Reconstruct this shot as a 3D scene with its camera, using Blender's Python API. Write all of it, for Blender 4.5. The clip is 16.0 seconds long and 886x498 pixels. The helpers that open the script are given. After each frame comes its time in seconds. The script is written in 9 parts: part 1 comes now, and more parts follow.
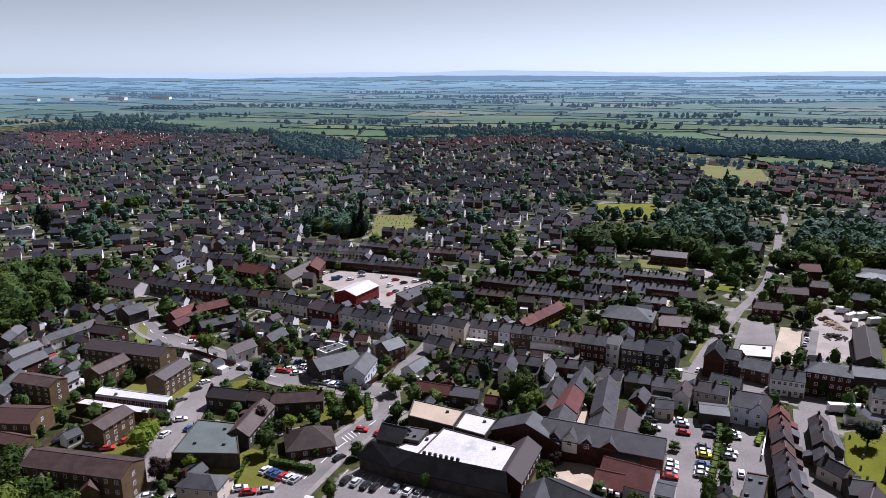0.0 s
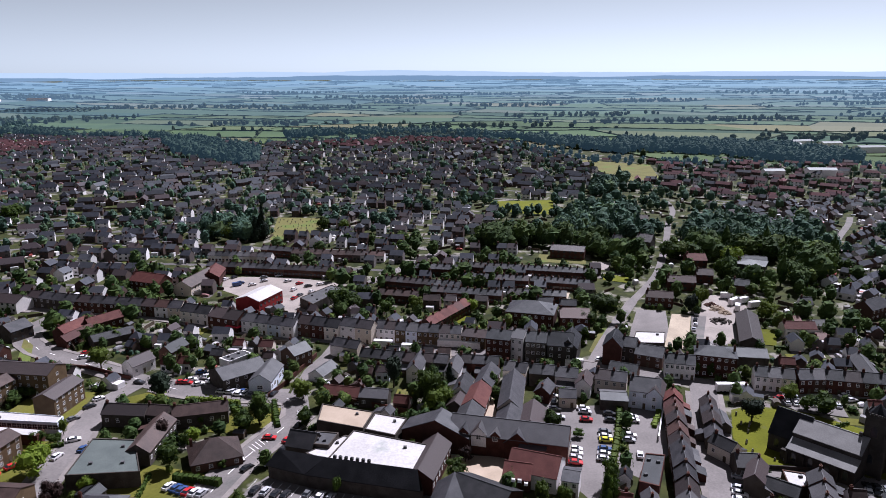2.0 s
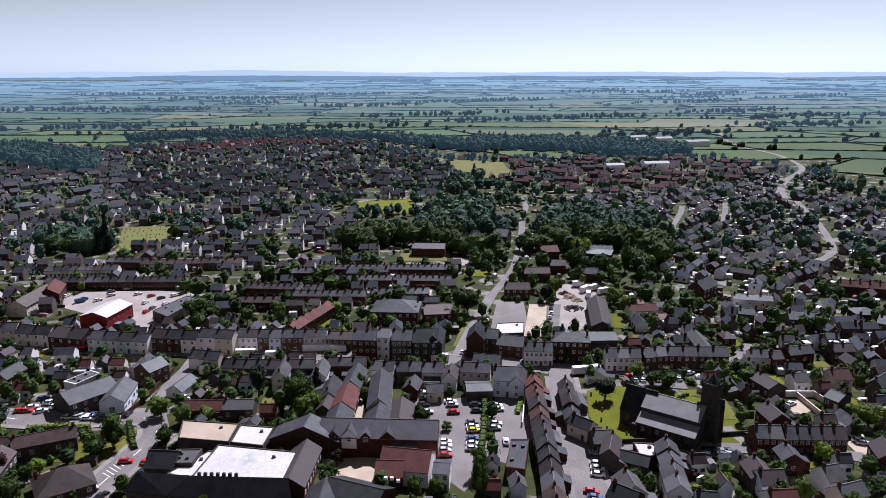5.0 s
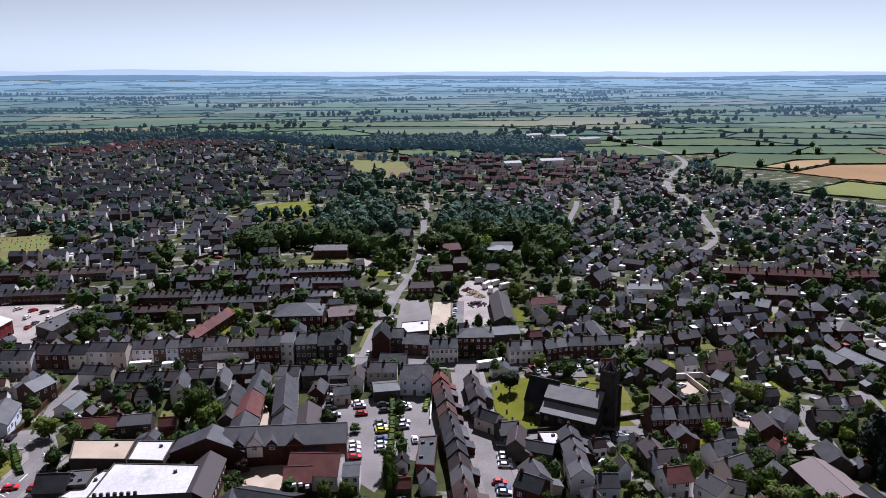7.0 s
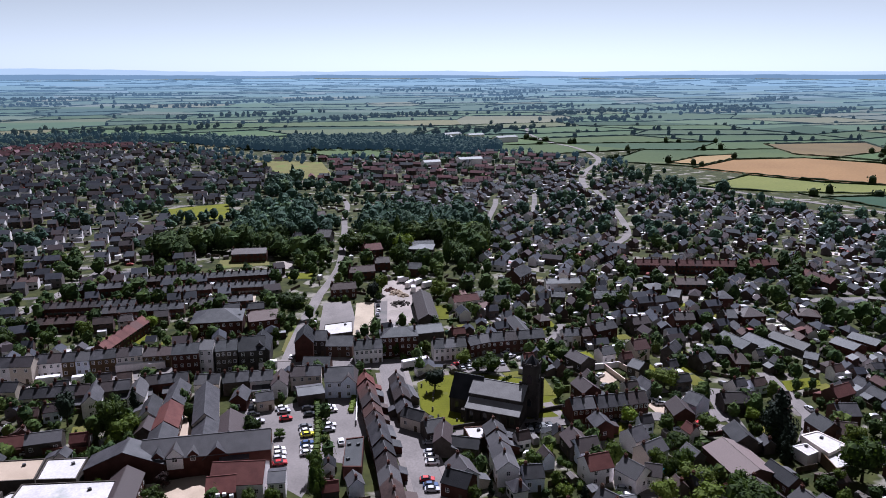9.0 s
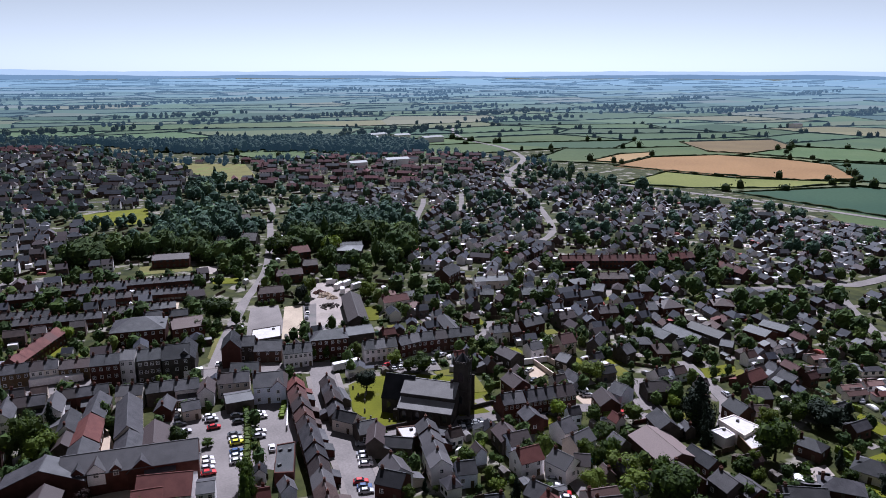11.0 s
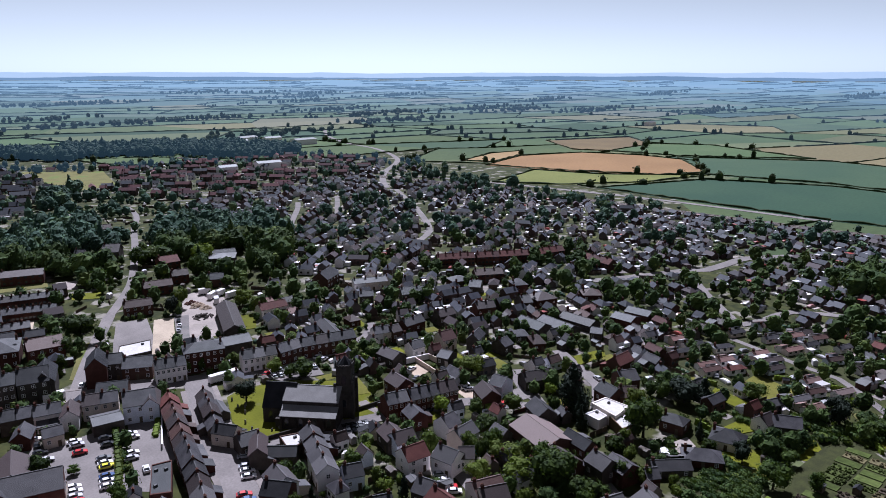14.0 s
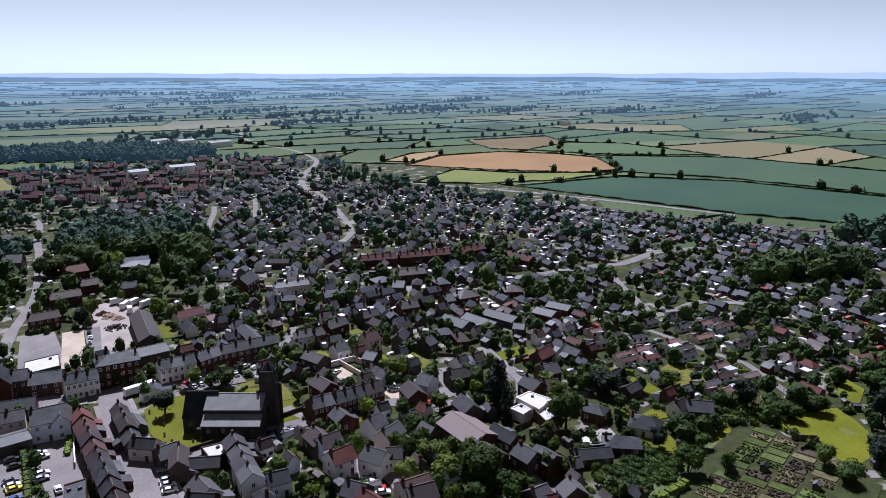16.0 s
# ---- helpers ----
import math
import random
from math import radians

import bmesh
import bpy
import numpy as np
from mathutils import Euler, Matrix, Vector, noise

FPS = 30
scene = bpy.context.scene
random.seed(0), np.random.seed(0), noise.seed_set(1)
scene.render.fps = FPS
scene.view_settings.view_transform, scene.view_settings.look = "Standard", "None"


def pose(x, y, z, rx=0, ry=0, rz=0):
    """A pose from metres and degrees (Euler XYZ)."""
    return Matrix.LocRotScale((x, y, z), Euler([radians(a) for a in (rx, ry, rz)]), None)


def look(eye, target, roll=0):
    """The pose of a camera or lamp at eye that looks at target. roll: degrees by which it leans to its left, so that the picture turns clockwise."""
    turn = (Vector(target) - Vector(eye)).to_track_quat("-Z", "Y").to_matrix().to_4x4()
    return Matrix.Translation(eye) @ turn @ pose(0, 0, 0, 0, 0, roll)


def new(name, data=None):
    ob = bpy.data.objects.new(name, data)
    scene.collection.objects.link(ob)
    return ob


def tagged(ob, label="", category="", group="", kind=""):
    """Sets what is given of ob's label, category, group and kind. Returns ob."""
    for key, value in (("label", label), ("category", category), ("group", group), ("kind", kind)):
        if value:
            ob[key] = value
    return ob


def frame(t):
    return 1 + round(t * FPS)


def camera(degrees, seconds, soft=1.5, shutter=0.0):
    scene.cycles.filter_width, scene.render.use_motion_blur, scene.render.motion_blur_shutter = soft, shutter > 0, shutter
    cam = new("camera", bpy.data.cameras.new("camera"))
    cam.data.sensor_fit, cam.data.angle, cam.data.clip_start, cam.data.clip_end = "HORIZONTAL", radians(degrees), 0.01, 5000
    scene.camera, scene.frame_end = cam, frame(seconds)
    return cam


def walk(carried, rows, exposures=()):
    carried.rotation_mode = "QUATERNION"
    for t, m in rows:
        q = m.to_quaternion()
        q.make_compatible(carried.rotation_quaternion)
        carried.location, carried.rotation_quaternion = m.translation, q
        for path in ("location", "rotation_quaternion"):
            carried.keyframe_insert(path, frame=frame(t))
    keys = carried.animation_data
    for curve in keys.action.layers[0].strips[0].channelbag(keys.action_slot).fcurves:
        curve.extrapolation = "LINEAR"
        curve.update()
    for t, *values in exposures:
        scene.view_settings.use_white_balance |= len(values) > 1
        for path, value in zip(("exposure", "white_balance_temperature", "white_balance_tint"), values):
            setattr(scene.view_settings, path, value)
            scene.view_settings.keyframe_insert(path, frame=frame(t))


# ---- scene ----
cam = camera(63.44, 16.0, 0.9)
# seconds, eye x y z, yaw, pitch, roll
PATH = [
    (0.0, 0.00, 0.00, 110.00, 0.000, -13.769, -0.148),
    (0.5, -0.00, -0.19, 110.07, -2.057, -13.785, -0.157),
    (1.0, -0.01, -0.38, 110.13, -4.159, -13.798, -0.155),
    (1.5, -0.02, -0.56, 110.20, -5.977, -13.793, -0.180),
    (2.0, -0.03, -0.75, 110.26, -7.853, -13.798, -0.150),
    (2.5, -0.05, -0.93, 110.32, -10.027, -13.802, -0.147),
    (3.0, -0.07, -1.11, 110.38, -12.135, -13.805, -0.102),
    (3.5, -0.10, -1.28, 110.43, -13.522, -13.800, -0.111),
    (4.0, -0.13, -1.45, 110.48, -15.209, -13.804, -0.101),
    (6.5, -0.32, -2.28, 110.71, -25.295, -13.832, -0.045),
    (7.0, -0.37, -2.44, 110.75, -27.149, -13.849, -0.027),
    (7.5, -0.42, -2.60, 110.78, -28.857, -13.867, -0.035),
    (8.0, -0.48, -2.75, 110.82, -30.468, -13.879, -0.045),
    (8.5, -0.54, -2.90, 110.85, -31.982, -13.902, -0.022),
    (9.0, -0.60, -3.05, 110.87, -33.565, -13.895, -0.021),
    (11.5, -0.98, -3.75, 110.98, -40.973, -13.871, 0.064),
    (12.0, -1.06, -3.88, 111.00, -42.625, -13.855, 0.063),
    (12.5, -1.15, -4.01, 111.01, -44.269, -13.839, 0.078),
    (13.0, -1.25, -4.14, 111.02, -45.942, -13.818, 0.077),
    (13.5, -1.34, -4.27, 111.03, -47.765, -13.798, 0.096),
    (14.0, -1.44, -4.39, 111.03, -49.420, -13.768, 0.082),
    (14.5, -1.54, -4.51, 111.03, -51.074, -13.755, 0.079),
    (15.0, -1.65, -4.63, 111.03, -52.472, -13.728, 0.065),
    (15.5, -1.76, -4.75, 111.03, -54.053, -13.711, 0.063),
    (16.0, -1.88, -4.86, 111.03, -55.783, -13.706, 0.067),
]
walk(cam, [(t, pose(x, y, z, 0, 0, yaw) @ pose(0, 0, 0, 90 + pitch) @ pose(0, 0, 0, 0, 0, roll)) for t, x, y, z, yaw, pitch, roll in PATH], [(0.0, 0.94, 5600, 15), (16.0, 0.88, 5350, 15)])

# ---- world and sun: a clear, slightly hazy midday, sun ahead and to the right ----
SUN_AZ, SUN_EL = 42.0, 51.0
world = bpy.data.worlds.new("sky")
scene.world = world
world.use_nodes = True
wn = world.node_tree
sky = wn.nodes.new("ShaderNodeTexSky")
sky.sky_type, sky.sun_disc = "NISHITA", False
sky.sun_elevation, sky.sun_rotation = radians(SUN_EL), radians(SUN_AZ)
sky.air_density, sky.dust_density, sky.ozone_density, sky.altitude = 0.26, 0.28, 1.0, 100
wn.nodes["Background"].inputs["Strength"].default_value = 0.059
hazy = wn.nodes.new("ShaderNodeHueSaturation")
hazy.inputs["Saturation"].default_value = 0.09
wn.links.new(sky.outputs[0], hazy.inputs["Color"])
veil = wn.nodes.new("ShaderNodeMix")
veil.data_type, veil.blend_type = "RGBA", "MULTIPLY"
veil.inputs[0].default_value = 1.0
veil.inputs[7].default_value = (0.972, 1.0, 0.995, 1)
wn.links.new(hazy.outputs[0], veil.inputs[6])
wn.links.new(veil.outputs[2], wn.nodes["Background"].inputs["Color"])
sun_data = bpy.data.lights.new("sun", "SUN")
sun_data.energy, sun_data.angle, sun_data.color = 5.0, radians(0.55), (1.0, 0.97, 0.93)
sun = new("sun", sun_data)
_az, _el = radians(SUN_AZ), radians(SUN_EL)
sun.matrix_world = look((0, 0, 300), (-300 * math.sin(_az) * math.cos(_el), -300 * math.cos(_az) * math.cos(_el), 300 - 300 * math.sin(_el)))


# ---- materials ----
# fresh, pale or trafficked surfaces; all others are scaled darker to deepen their shade
PALE = ("asphalt", "pavement_slabs", "painted_render", "pale_blue_render", "white_window_frame", "white_paint", "white_membrane_roof", "gravel_roof", "pale_concrete_yard", "sandy_gravel", "tyre_rubber", "dark_window_glass", "distant_car_paint", "leaves", "lime_leaves", "woodland_leaves", "hazed_blue_green_leaves")
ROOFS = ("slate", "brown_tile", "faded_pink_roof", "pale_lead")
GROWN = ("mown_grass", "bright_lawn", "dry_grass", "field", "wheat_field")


def material(name, colours, rough=0.8, scale=0.6, fine=6.0, bump=0.3, vary=0.25, spread=0.0, island=False, metal=0.0, glow=None, patch=None, thin=0.0):
    """Two scales of noise between the first two colours; each object (or island) darker or lighter by vary and, with spread,
    mixed towards the third colour."""
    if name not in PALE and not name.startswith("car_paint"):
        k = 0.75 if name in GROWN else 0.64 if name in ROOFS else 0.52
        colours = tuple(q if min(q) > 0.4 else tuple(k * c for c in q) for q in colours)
    if not thin and name not in GROWN and not glow:
        colours = tuple((min(1, 1.06 * q[0]), 0.975 * q[1], 1.0 * q[2]) for q in colours)
    m = bpy.data.materials.new(name)
    m.use_nodes = True
    t = m.node_tree
    nd, ln = t.nodes, t.links
    b = nd["Principled BSDF"]
    b.inputs["Roughness"].default_value, b.inputs["Metallic"].default_value = rough, metal
    b.inputs["Specular IOR Level"].default_value = 0.5 if rough < 0.35 or metal else 0.18 if name in ROOFS else 0.12
    co = nd.new("ShaderNodeNewGeometry")
    if island:
        rnd = co.outputs["Random Per Island"]
    else:
        rnd = nd.new("ShaderNodeObjectInfo").outputs["Random"]
    n1, n2 = nd.new("ShaderNodeTexNoise"), nd.new("ShaderNodeTexNoise")
    for n, s in ((n1, scale), (n2, fine)):
        n.inputs["Scale"].default_value, n.inputs["Detail"].default_value = s, 4
        ln.new(co.outputs["Position"], n.inputs["Vector"])
    def mix(kind, fac, a, c):
        x = nd.new("ShaderNodeMix")
        x.data_type, x.blend_type = "RGBA", kind
        for sock, val in ((x.inputs[0], fac), (x.inputs[6], a), (x.inputs[7], c)):
            if isinstance(val, bpy.types.NodeSocket):
                ln.new(val, sock)
            elif isinstance(val, (float, int)):
                sock.default_value = val
            else:
                sock.default_value = (*val, 1)
        return x.outputs[2]
    def ramp(src, lo, hi, a=0.0, c=1.0):
        r = nd.new("ShaderNodeMapRange")
        for k, v in zip((1, 2, 3, 4), (lo, hi, a, c)):
            r.inputs[k].default_value = v
        ln.new(src, r.inputs[0])
        return r.outputs[0]
    col = mix("MIX", ramp(n1.outputs[0], 0.35, 0.65), colours[0], colours[1])
    if len(colours) > 2:
        r3 = nd.new("ShaderNodeMath")
        r3.operation, r3.inputs[1].default_value = "FRACT", 0.0
        mul = nd.new("ShaderNodeMath")
        mul.operation, mul.inputs[1].default_value = "MULTIPLY", 7.31
        ln.new(rnd, mul.inputs[0])
        ln.new(mul.outputs[0], r3.inputs[0])
        col = mix("MIX", ramp(r3.outputs[0], 1 - spread, 1.0), col, colours[2])
        if len(colours) > 3:
            mul2, r4 = nd.new("ShaderNodeMath"), nd.new("ShaderNodeMath")
            mul2.operation, mul2.inputs[1].default_value, r4.operation = "MULTIPLY", 17.77, "FRACT"
            ln.new(rnd, mul2.inputs[0])
            ln.new(mul2.outputs[0], r4.inputs[0])
            col = mix("MIX", ramp(r4.outputs[0], *((0.65, 0.70) if "walls" in name else (0.74, 0.8))), col, colours[3])
    if patch:
        n3 = nd.new("ShaderNodeTexNoise")
        n3.inputs["Scale"].default_value, n3.inputs["Detail"].default_value = patch[0], 3
        ln.new(co.outputs["Position"], n3.inputs["Vector"])
        col = mix("MIX", ramp(n3.outputs[0], patch[1], patch[1] + 0.08), col, patch[2])
    col = mix("MULTIPLY", 1.0, col, mix("MIX", ramp(n2.outputs[0], 0.3, 0.7), (0.78,) * 3, (1.0,) * 3))
    col = mix("MULTIPLY", 1.0, col, mix("MIX", rnd, (1 - vary,) * 3, (1.0,) * 3))
    ln.new(col, b.inputs["Base Color"])
    if bump:
        bp = nd.new("ShaderNodeBump")
        bp.inputs["Strength"].default_value, bp.inputs["Distance"].default_value = bump, 0.15
        ln.new(n2.outputs[0], bp.inputs["Height"])
        ln.new(bp.outputs[0], b.inputs["Normal"])
    if glow:
        b.inputs["Emission Color"].default_value, b.inputs["Emission Strength"].default_value = (*glow[:3], 1), glow[3]
    if thin:
        tr, ms = nd.new("ShaderNodeBsdfTranslucent"), nd.new("ShaderNodeMixShader")
        ln.new(mix("MULTIPLY", 1.0, col, (1.0, 1.0, 0.6)), tr.inputs["Color"])
        ms.inputs[0].default_value = thin
        ln.new(b.outputs[0], ms.inputs[1])
        ln.new(tr.outputs[0], ms.inputs[2])
        ln.new(ms.outputs[0], nd["Material Output"].inputs["Surface"])
    return m


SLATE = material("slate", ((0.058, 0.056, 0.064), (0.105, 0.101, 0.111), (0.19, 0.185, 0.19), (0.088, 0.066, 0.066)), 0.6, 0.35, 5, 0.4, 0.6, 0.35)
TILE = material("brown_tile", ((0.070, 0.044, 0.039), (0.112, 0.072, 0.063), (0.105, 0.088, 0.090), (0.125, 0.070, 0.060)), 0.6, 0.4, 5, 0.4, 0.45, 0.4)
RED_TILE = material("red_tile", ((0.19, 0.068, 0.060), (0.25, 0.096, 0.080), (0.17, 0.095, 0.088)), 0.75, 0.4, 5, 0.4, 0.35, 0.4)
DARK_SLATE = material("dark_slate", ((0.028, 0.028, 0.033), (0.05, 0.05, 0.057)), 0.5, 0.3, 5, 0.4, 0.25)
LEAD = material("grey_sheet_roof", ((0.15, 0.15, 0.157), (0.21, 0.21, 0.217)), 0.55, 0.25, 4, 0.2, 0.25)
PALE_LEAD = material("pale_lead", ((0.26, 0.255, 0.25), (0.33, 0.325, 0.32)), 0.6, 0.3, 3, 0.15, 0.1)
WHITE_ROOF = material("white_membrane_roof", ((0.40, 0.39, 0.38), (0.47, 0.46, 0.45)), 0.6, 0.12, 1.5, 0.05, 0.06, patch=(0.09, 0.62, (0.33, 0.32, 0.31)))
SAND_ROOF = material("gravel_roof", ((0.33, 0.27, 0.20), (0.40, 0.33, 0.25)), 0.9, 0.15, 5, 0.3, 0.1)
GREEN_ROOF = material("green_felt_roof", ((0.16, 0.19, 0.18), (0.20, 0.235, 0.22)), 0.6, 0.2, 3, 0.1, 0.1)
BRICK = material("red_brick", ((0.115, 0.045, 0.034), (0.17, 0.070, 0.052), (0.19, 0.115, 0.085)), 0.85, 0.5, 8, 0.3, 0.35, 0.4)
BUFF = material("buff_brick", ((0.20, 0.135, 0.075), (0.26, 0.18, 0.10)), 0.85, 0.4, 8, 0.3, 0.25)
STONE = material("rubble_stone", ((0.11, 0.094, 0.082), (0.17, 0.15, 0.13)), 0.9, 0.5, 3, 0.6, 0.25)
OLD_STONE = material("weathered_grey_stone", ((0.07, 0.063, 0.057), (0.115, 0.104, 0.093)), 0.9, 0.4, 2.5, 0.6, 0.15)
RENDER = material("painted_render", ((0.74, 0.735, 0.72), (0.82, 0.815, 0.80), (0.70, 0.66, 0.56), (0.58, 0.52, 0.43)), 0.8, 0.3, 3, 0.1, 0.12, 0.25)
# pale blue paint; on white houses its blue is skylit shade put into colour
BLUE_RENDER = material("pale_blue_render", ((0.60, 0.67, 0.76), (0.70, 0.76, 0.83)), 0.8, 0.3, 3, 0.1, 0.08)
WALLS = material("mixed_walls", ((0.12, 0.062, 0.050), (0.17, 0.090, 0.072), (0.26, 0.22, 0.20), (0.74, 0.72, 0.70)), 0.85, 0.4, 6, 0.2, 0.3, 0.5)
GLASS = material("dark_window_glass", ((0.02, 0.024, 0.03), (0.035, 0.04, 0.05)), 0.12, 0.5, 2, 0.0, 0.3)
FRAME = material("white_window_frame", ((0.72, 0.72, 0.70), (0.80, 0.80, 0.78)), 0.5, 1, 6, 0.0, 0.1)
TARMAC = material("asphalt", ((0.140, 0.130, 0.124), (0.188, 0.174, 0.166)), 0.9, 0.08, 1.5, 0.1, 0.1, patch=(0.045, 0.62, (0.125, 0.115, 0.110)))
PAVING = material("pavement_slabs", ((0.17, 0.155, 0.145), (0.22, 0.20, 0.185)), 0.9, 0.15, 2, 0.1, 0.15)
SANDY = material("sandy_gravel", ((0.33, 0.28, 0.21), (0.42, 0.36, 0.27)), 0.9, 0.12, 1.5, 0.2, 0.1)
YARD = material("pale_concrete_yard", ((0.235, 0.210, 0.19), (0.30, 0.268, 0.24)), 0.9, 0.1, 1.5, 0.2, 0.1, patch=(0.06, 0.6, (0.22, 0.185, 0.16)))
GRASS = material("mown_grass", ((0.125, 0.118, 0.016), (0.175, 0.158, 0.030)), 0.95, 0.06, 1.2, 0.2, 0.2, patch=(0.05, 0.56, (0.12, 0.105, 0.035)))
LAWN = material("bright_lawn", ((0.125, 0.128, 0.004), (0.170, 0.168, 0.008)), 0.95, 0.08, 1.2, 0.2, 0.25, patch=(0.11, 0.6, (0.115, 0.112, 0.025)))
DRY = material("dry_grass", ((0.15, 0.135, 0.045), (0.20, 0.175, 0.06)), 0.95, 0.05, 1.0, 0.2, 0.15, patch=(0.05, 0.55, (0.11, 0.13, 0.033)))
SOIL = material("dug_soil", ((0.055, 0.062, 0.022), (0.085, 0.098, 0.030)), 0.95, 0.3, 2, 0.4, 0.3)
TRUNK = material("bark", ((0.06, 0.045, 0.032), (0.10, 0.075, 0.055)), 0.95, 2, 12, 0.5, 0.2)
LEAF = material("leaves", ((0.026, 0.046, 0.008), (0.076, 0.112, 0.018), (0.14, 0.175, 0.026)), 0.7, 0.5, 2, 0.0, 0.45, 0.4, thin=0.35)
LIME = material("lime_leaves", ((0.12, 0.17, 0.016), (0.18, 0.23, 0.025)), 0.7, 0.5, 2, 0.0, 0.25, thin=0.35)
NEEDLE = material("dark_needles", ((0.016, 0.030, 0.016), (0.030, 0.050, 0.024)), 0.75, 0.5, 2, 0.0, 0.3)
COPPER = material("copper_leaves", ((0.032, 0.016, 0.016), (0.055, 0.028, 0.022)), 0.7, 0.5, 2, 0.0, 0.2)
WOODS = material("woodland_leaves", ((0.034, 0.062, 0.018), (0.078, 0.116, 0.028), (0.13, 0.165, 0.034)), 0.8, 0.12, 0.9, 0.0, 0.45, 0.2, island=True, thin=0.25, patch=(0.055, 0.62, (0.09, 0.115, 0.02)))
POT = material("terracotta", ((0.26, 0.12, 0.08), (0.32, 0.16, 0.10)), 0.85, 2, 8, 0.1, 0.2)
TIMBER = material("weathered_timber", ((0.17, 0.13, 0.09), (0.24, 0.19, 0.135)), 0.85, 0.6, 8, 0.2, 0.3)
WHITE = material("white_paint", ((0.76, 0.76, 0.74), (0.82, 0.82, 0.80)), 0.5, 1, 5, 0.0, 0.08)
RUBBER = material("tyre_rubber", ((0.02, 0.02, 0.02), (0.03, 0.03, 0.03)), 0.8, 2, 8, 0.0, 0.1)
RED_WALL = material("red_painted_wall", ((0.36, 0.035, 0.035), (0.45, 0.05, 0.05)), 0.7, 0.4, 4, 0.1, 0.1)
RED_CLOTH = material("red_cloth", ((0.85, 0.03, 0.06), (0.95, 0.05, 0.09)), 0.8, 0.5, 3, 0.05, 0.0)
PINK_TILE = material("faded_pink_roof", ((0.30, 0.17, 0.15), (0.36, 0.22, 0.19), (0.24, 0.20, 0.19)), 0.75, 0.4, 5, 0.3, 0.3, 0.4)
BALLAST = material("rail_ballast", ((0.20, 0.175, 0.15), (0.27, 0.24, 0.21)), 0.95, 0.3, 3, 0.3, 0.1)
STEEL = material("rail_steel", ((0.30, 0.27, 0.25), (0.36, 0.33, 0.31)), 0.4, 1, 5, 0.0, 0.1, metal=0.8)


# ---- small mesh kit ----
def mesh(name, verts, faces, mats, slots=None):
    me = bpy.data.meshes.new(name)
    me.from_pydata(verts, [], faces)
    for m in mats if isinstance(mats, (list, tuple)) else (mats,):
        me.materials.append(m)
    if slots is not None:
        me.polygons.foreach_set("material_index", slots)
    me.update()
    return me


def put(name, me, parent=None, m=None, label=""):
    ob = new(name, me)
    if parent is not None:
        ob.parent = parent
    if m is not None:
        ob.matrix_basis = m
    if label:
        ob["label"] = label
    return ob


class Kit:
    """Gathers boxes, prisms and quads into one mesh."""
    def __init__(self):
        self.v, self.f, self.s = [], [], []

    def add(self, verts, faces, slot=0):
        n = len(self.v)
        self.v += [tuple(v) for v in verts]
        self.f += [tuple(i + n for i in f) for f in faces]
        self.s += [slot] * len(faces)
        return self

    def box(self, x0, y0, z0, x1, y1, z1, slot=0, taper=0.0):
        t = taper
        v = [(x0, y0, z0), (x1, y0, z0), (x1, y1, z0), (x0, y1, z0), (x0 + t, y0 + t, z1), (x1 - t, y0 + t, z1), (x1 - t, y1 - t, z1), (x0 + t, y1 - t, z1)]
        return self.add(v, [(3, 2, 1, 0), (4, 5, 6, 7), (0, 1, 5, 4), (1, 2, 6, 5), (2, 3, 7, 6), (3, 0, 4, 7)], slot)

    def tube(self, pts, radii, sides=6, slot=0):
        vs, fs = [], []
        for (x, y, z), r in zip(pts, radii):
            vs += [(x + r * math.cos(a), y + r * math.sin(a), z) for a in (2 * math.pi * k / sides for k in range(sides))]
        for i in range(len(pts) - 1):
            for k in range(sides):
                a, b = i * sides + k, i * sides + (k + 1) % sides
                fs.append((a, b, b + sides, a + sides))
        fs.append(tuple(range((len(pts) - 1) * sides, len(pts) * sides)))
        return self.add(vs, fs, slot)

    def mesh(self, name, mats):
        return mesh(name, self.v, self.f, mats, self.s)


CACHE = {}


def cached(key, make):
    if key not in CACHE:
        CACHE[key] = make()
    return CACHE[key]


# ---- houses: long side along local x, front towards local -y ----
def wall_mesh(L, W, e, r, mat, hip=False, panes=0):
    """Walls with gables up to the ridge, standing a little into the ground. panes: storeys of small recessed-looking panes in the same mesh."""
    a, b = L / 2, W / 2
    k = Kit()
    v = [(-a, -b, -0.3), (a, -b, -0.3), (a, b, -0.3), (-a, b, -0.3), (-a, -b, e), (a, -b, e), (a, b, e), (-a, b, e)]
    f = [(0, 1, 5, 4), (2, 3, 7, 6)]
    if hip:
        f += [(1, 2, 6, 5), (3, 0, 4, 7), (4, 5, 6, 7)]
    else:
        v += [(-a, 0, r), (a, 0, r)]
        f += [(1, 2, 6, 9, 5), (3, 0, 4, 8, 7)]
    k.add(v, f)
    n = max(2, int(L / 3))
    for s in range(panes):
        z = 1.0 + s * 2.6
        if z + 1.2 > e + 0.2:
            break
        for i in range(n):
            x = -a + (i + 0.5) * L / n
            for y, d in ((-b - 0.04, 0.06), (b + 0.04, -0.06)):
                k.box(x - 0.65, min(y, y + d), z, x + 0.65, max(y, y + d), z + 1.15, 1)
    return k.mesh("house", [mat, GLASS])


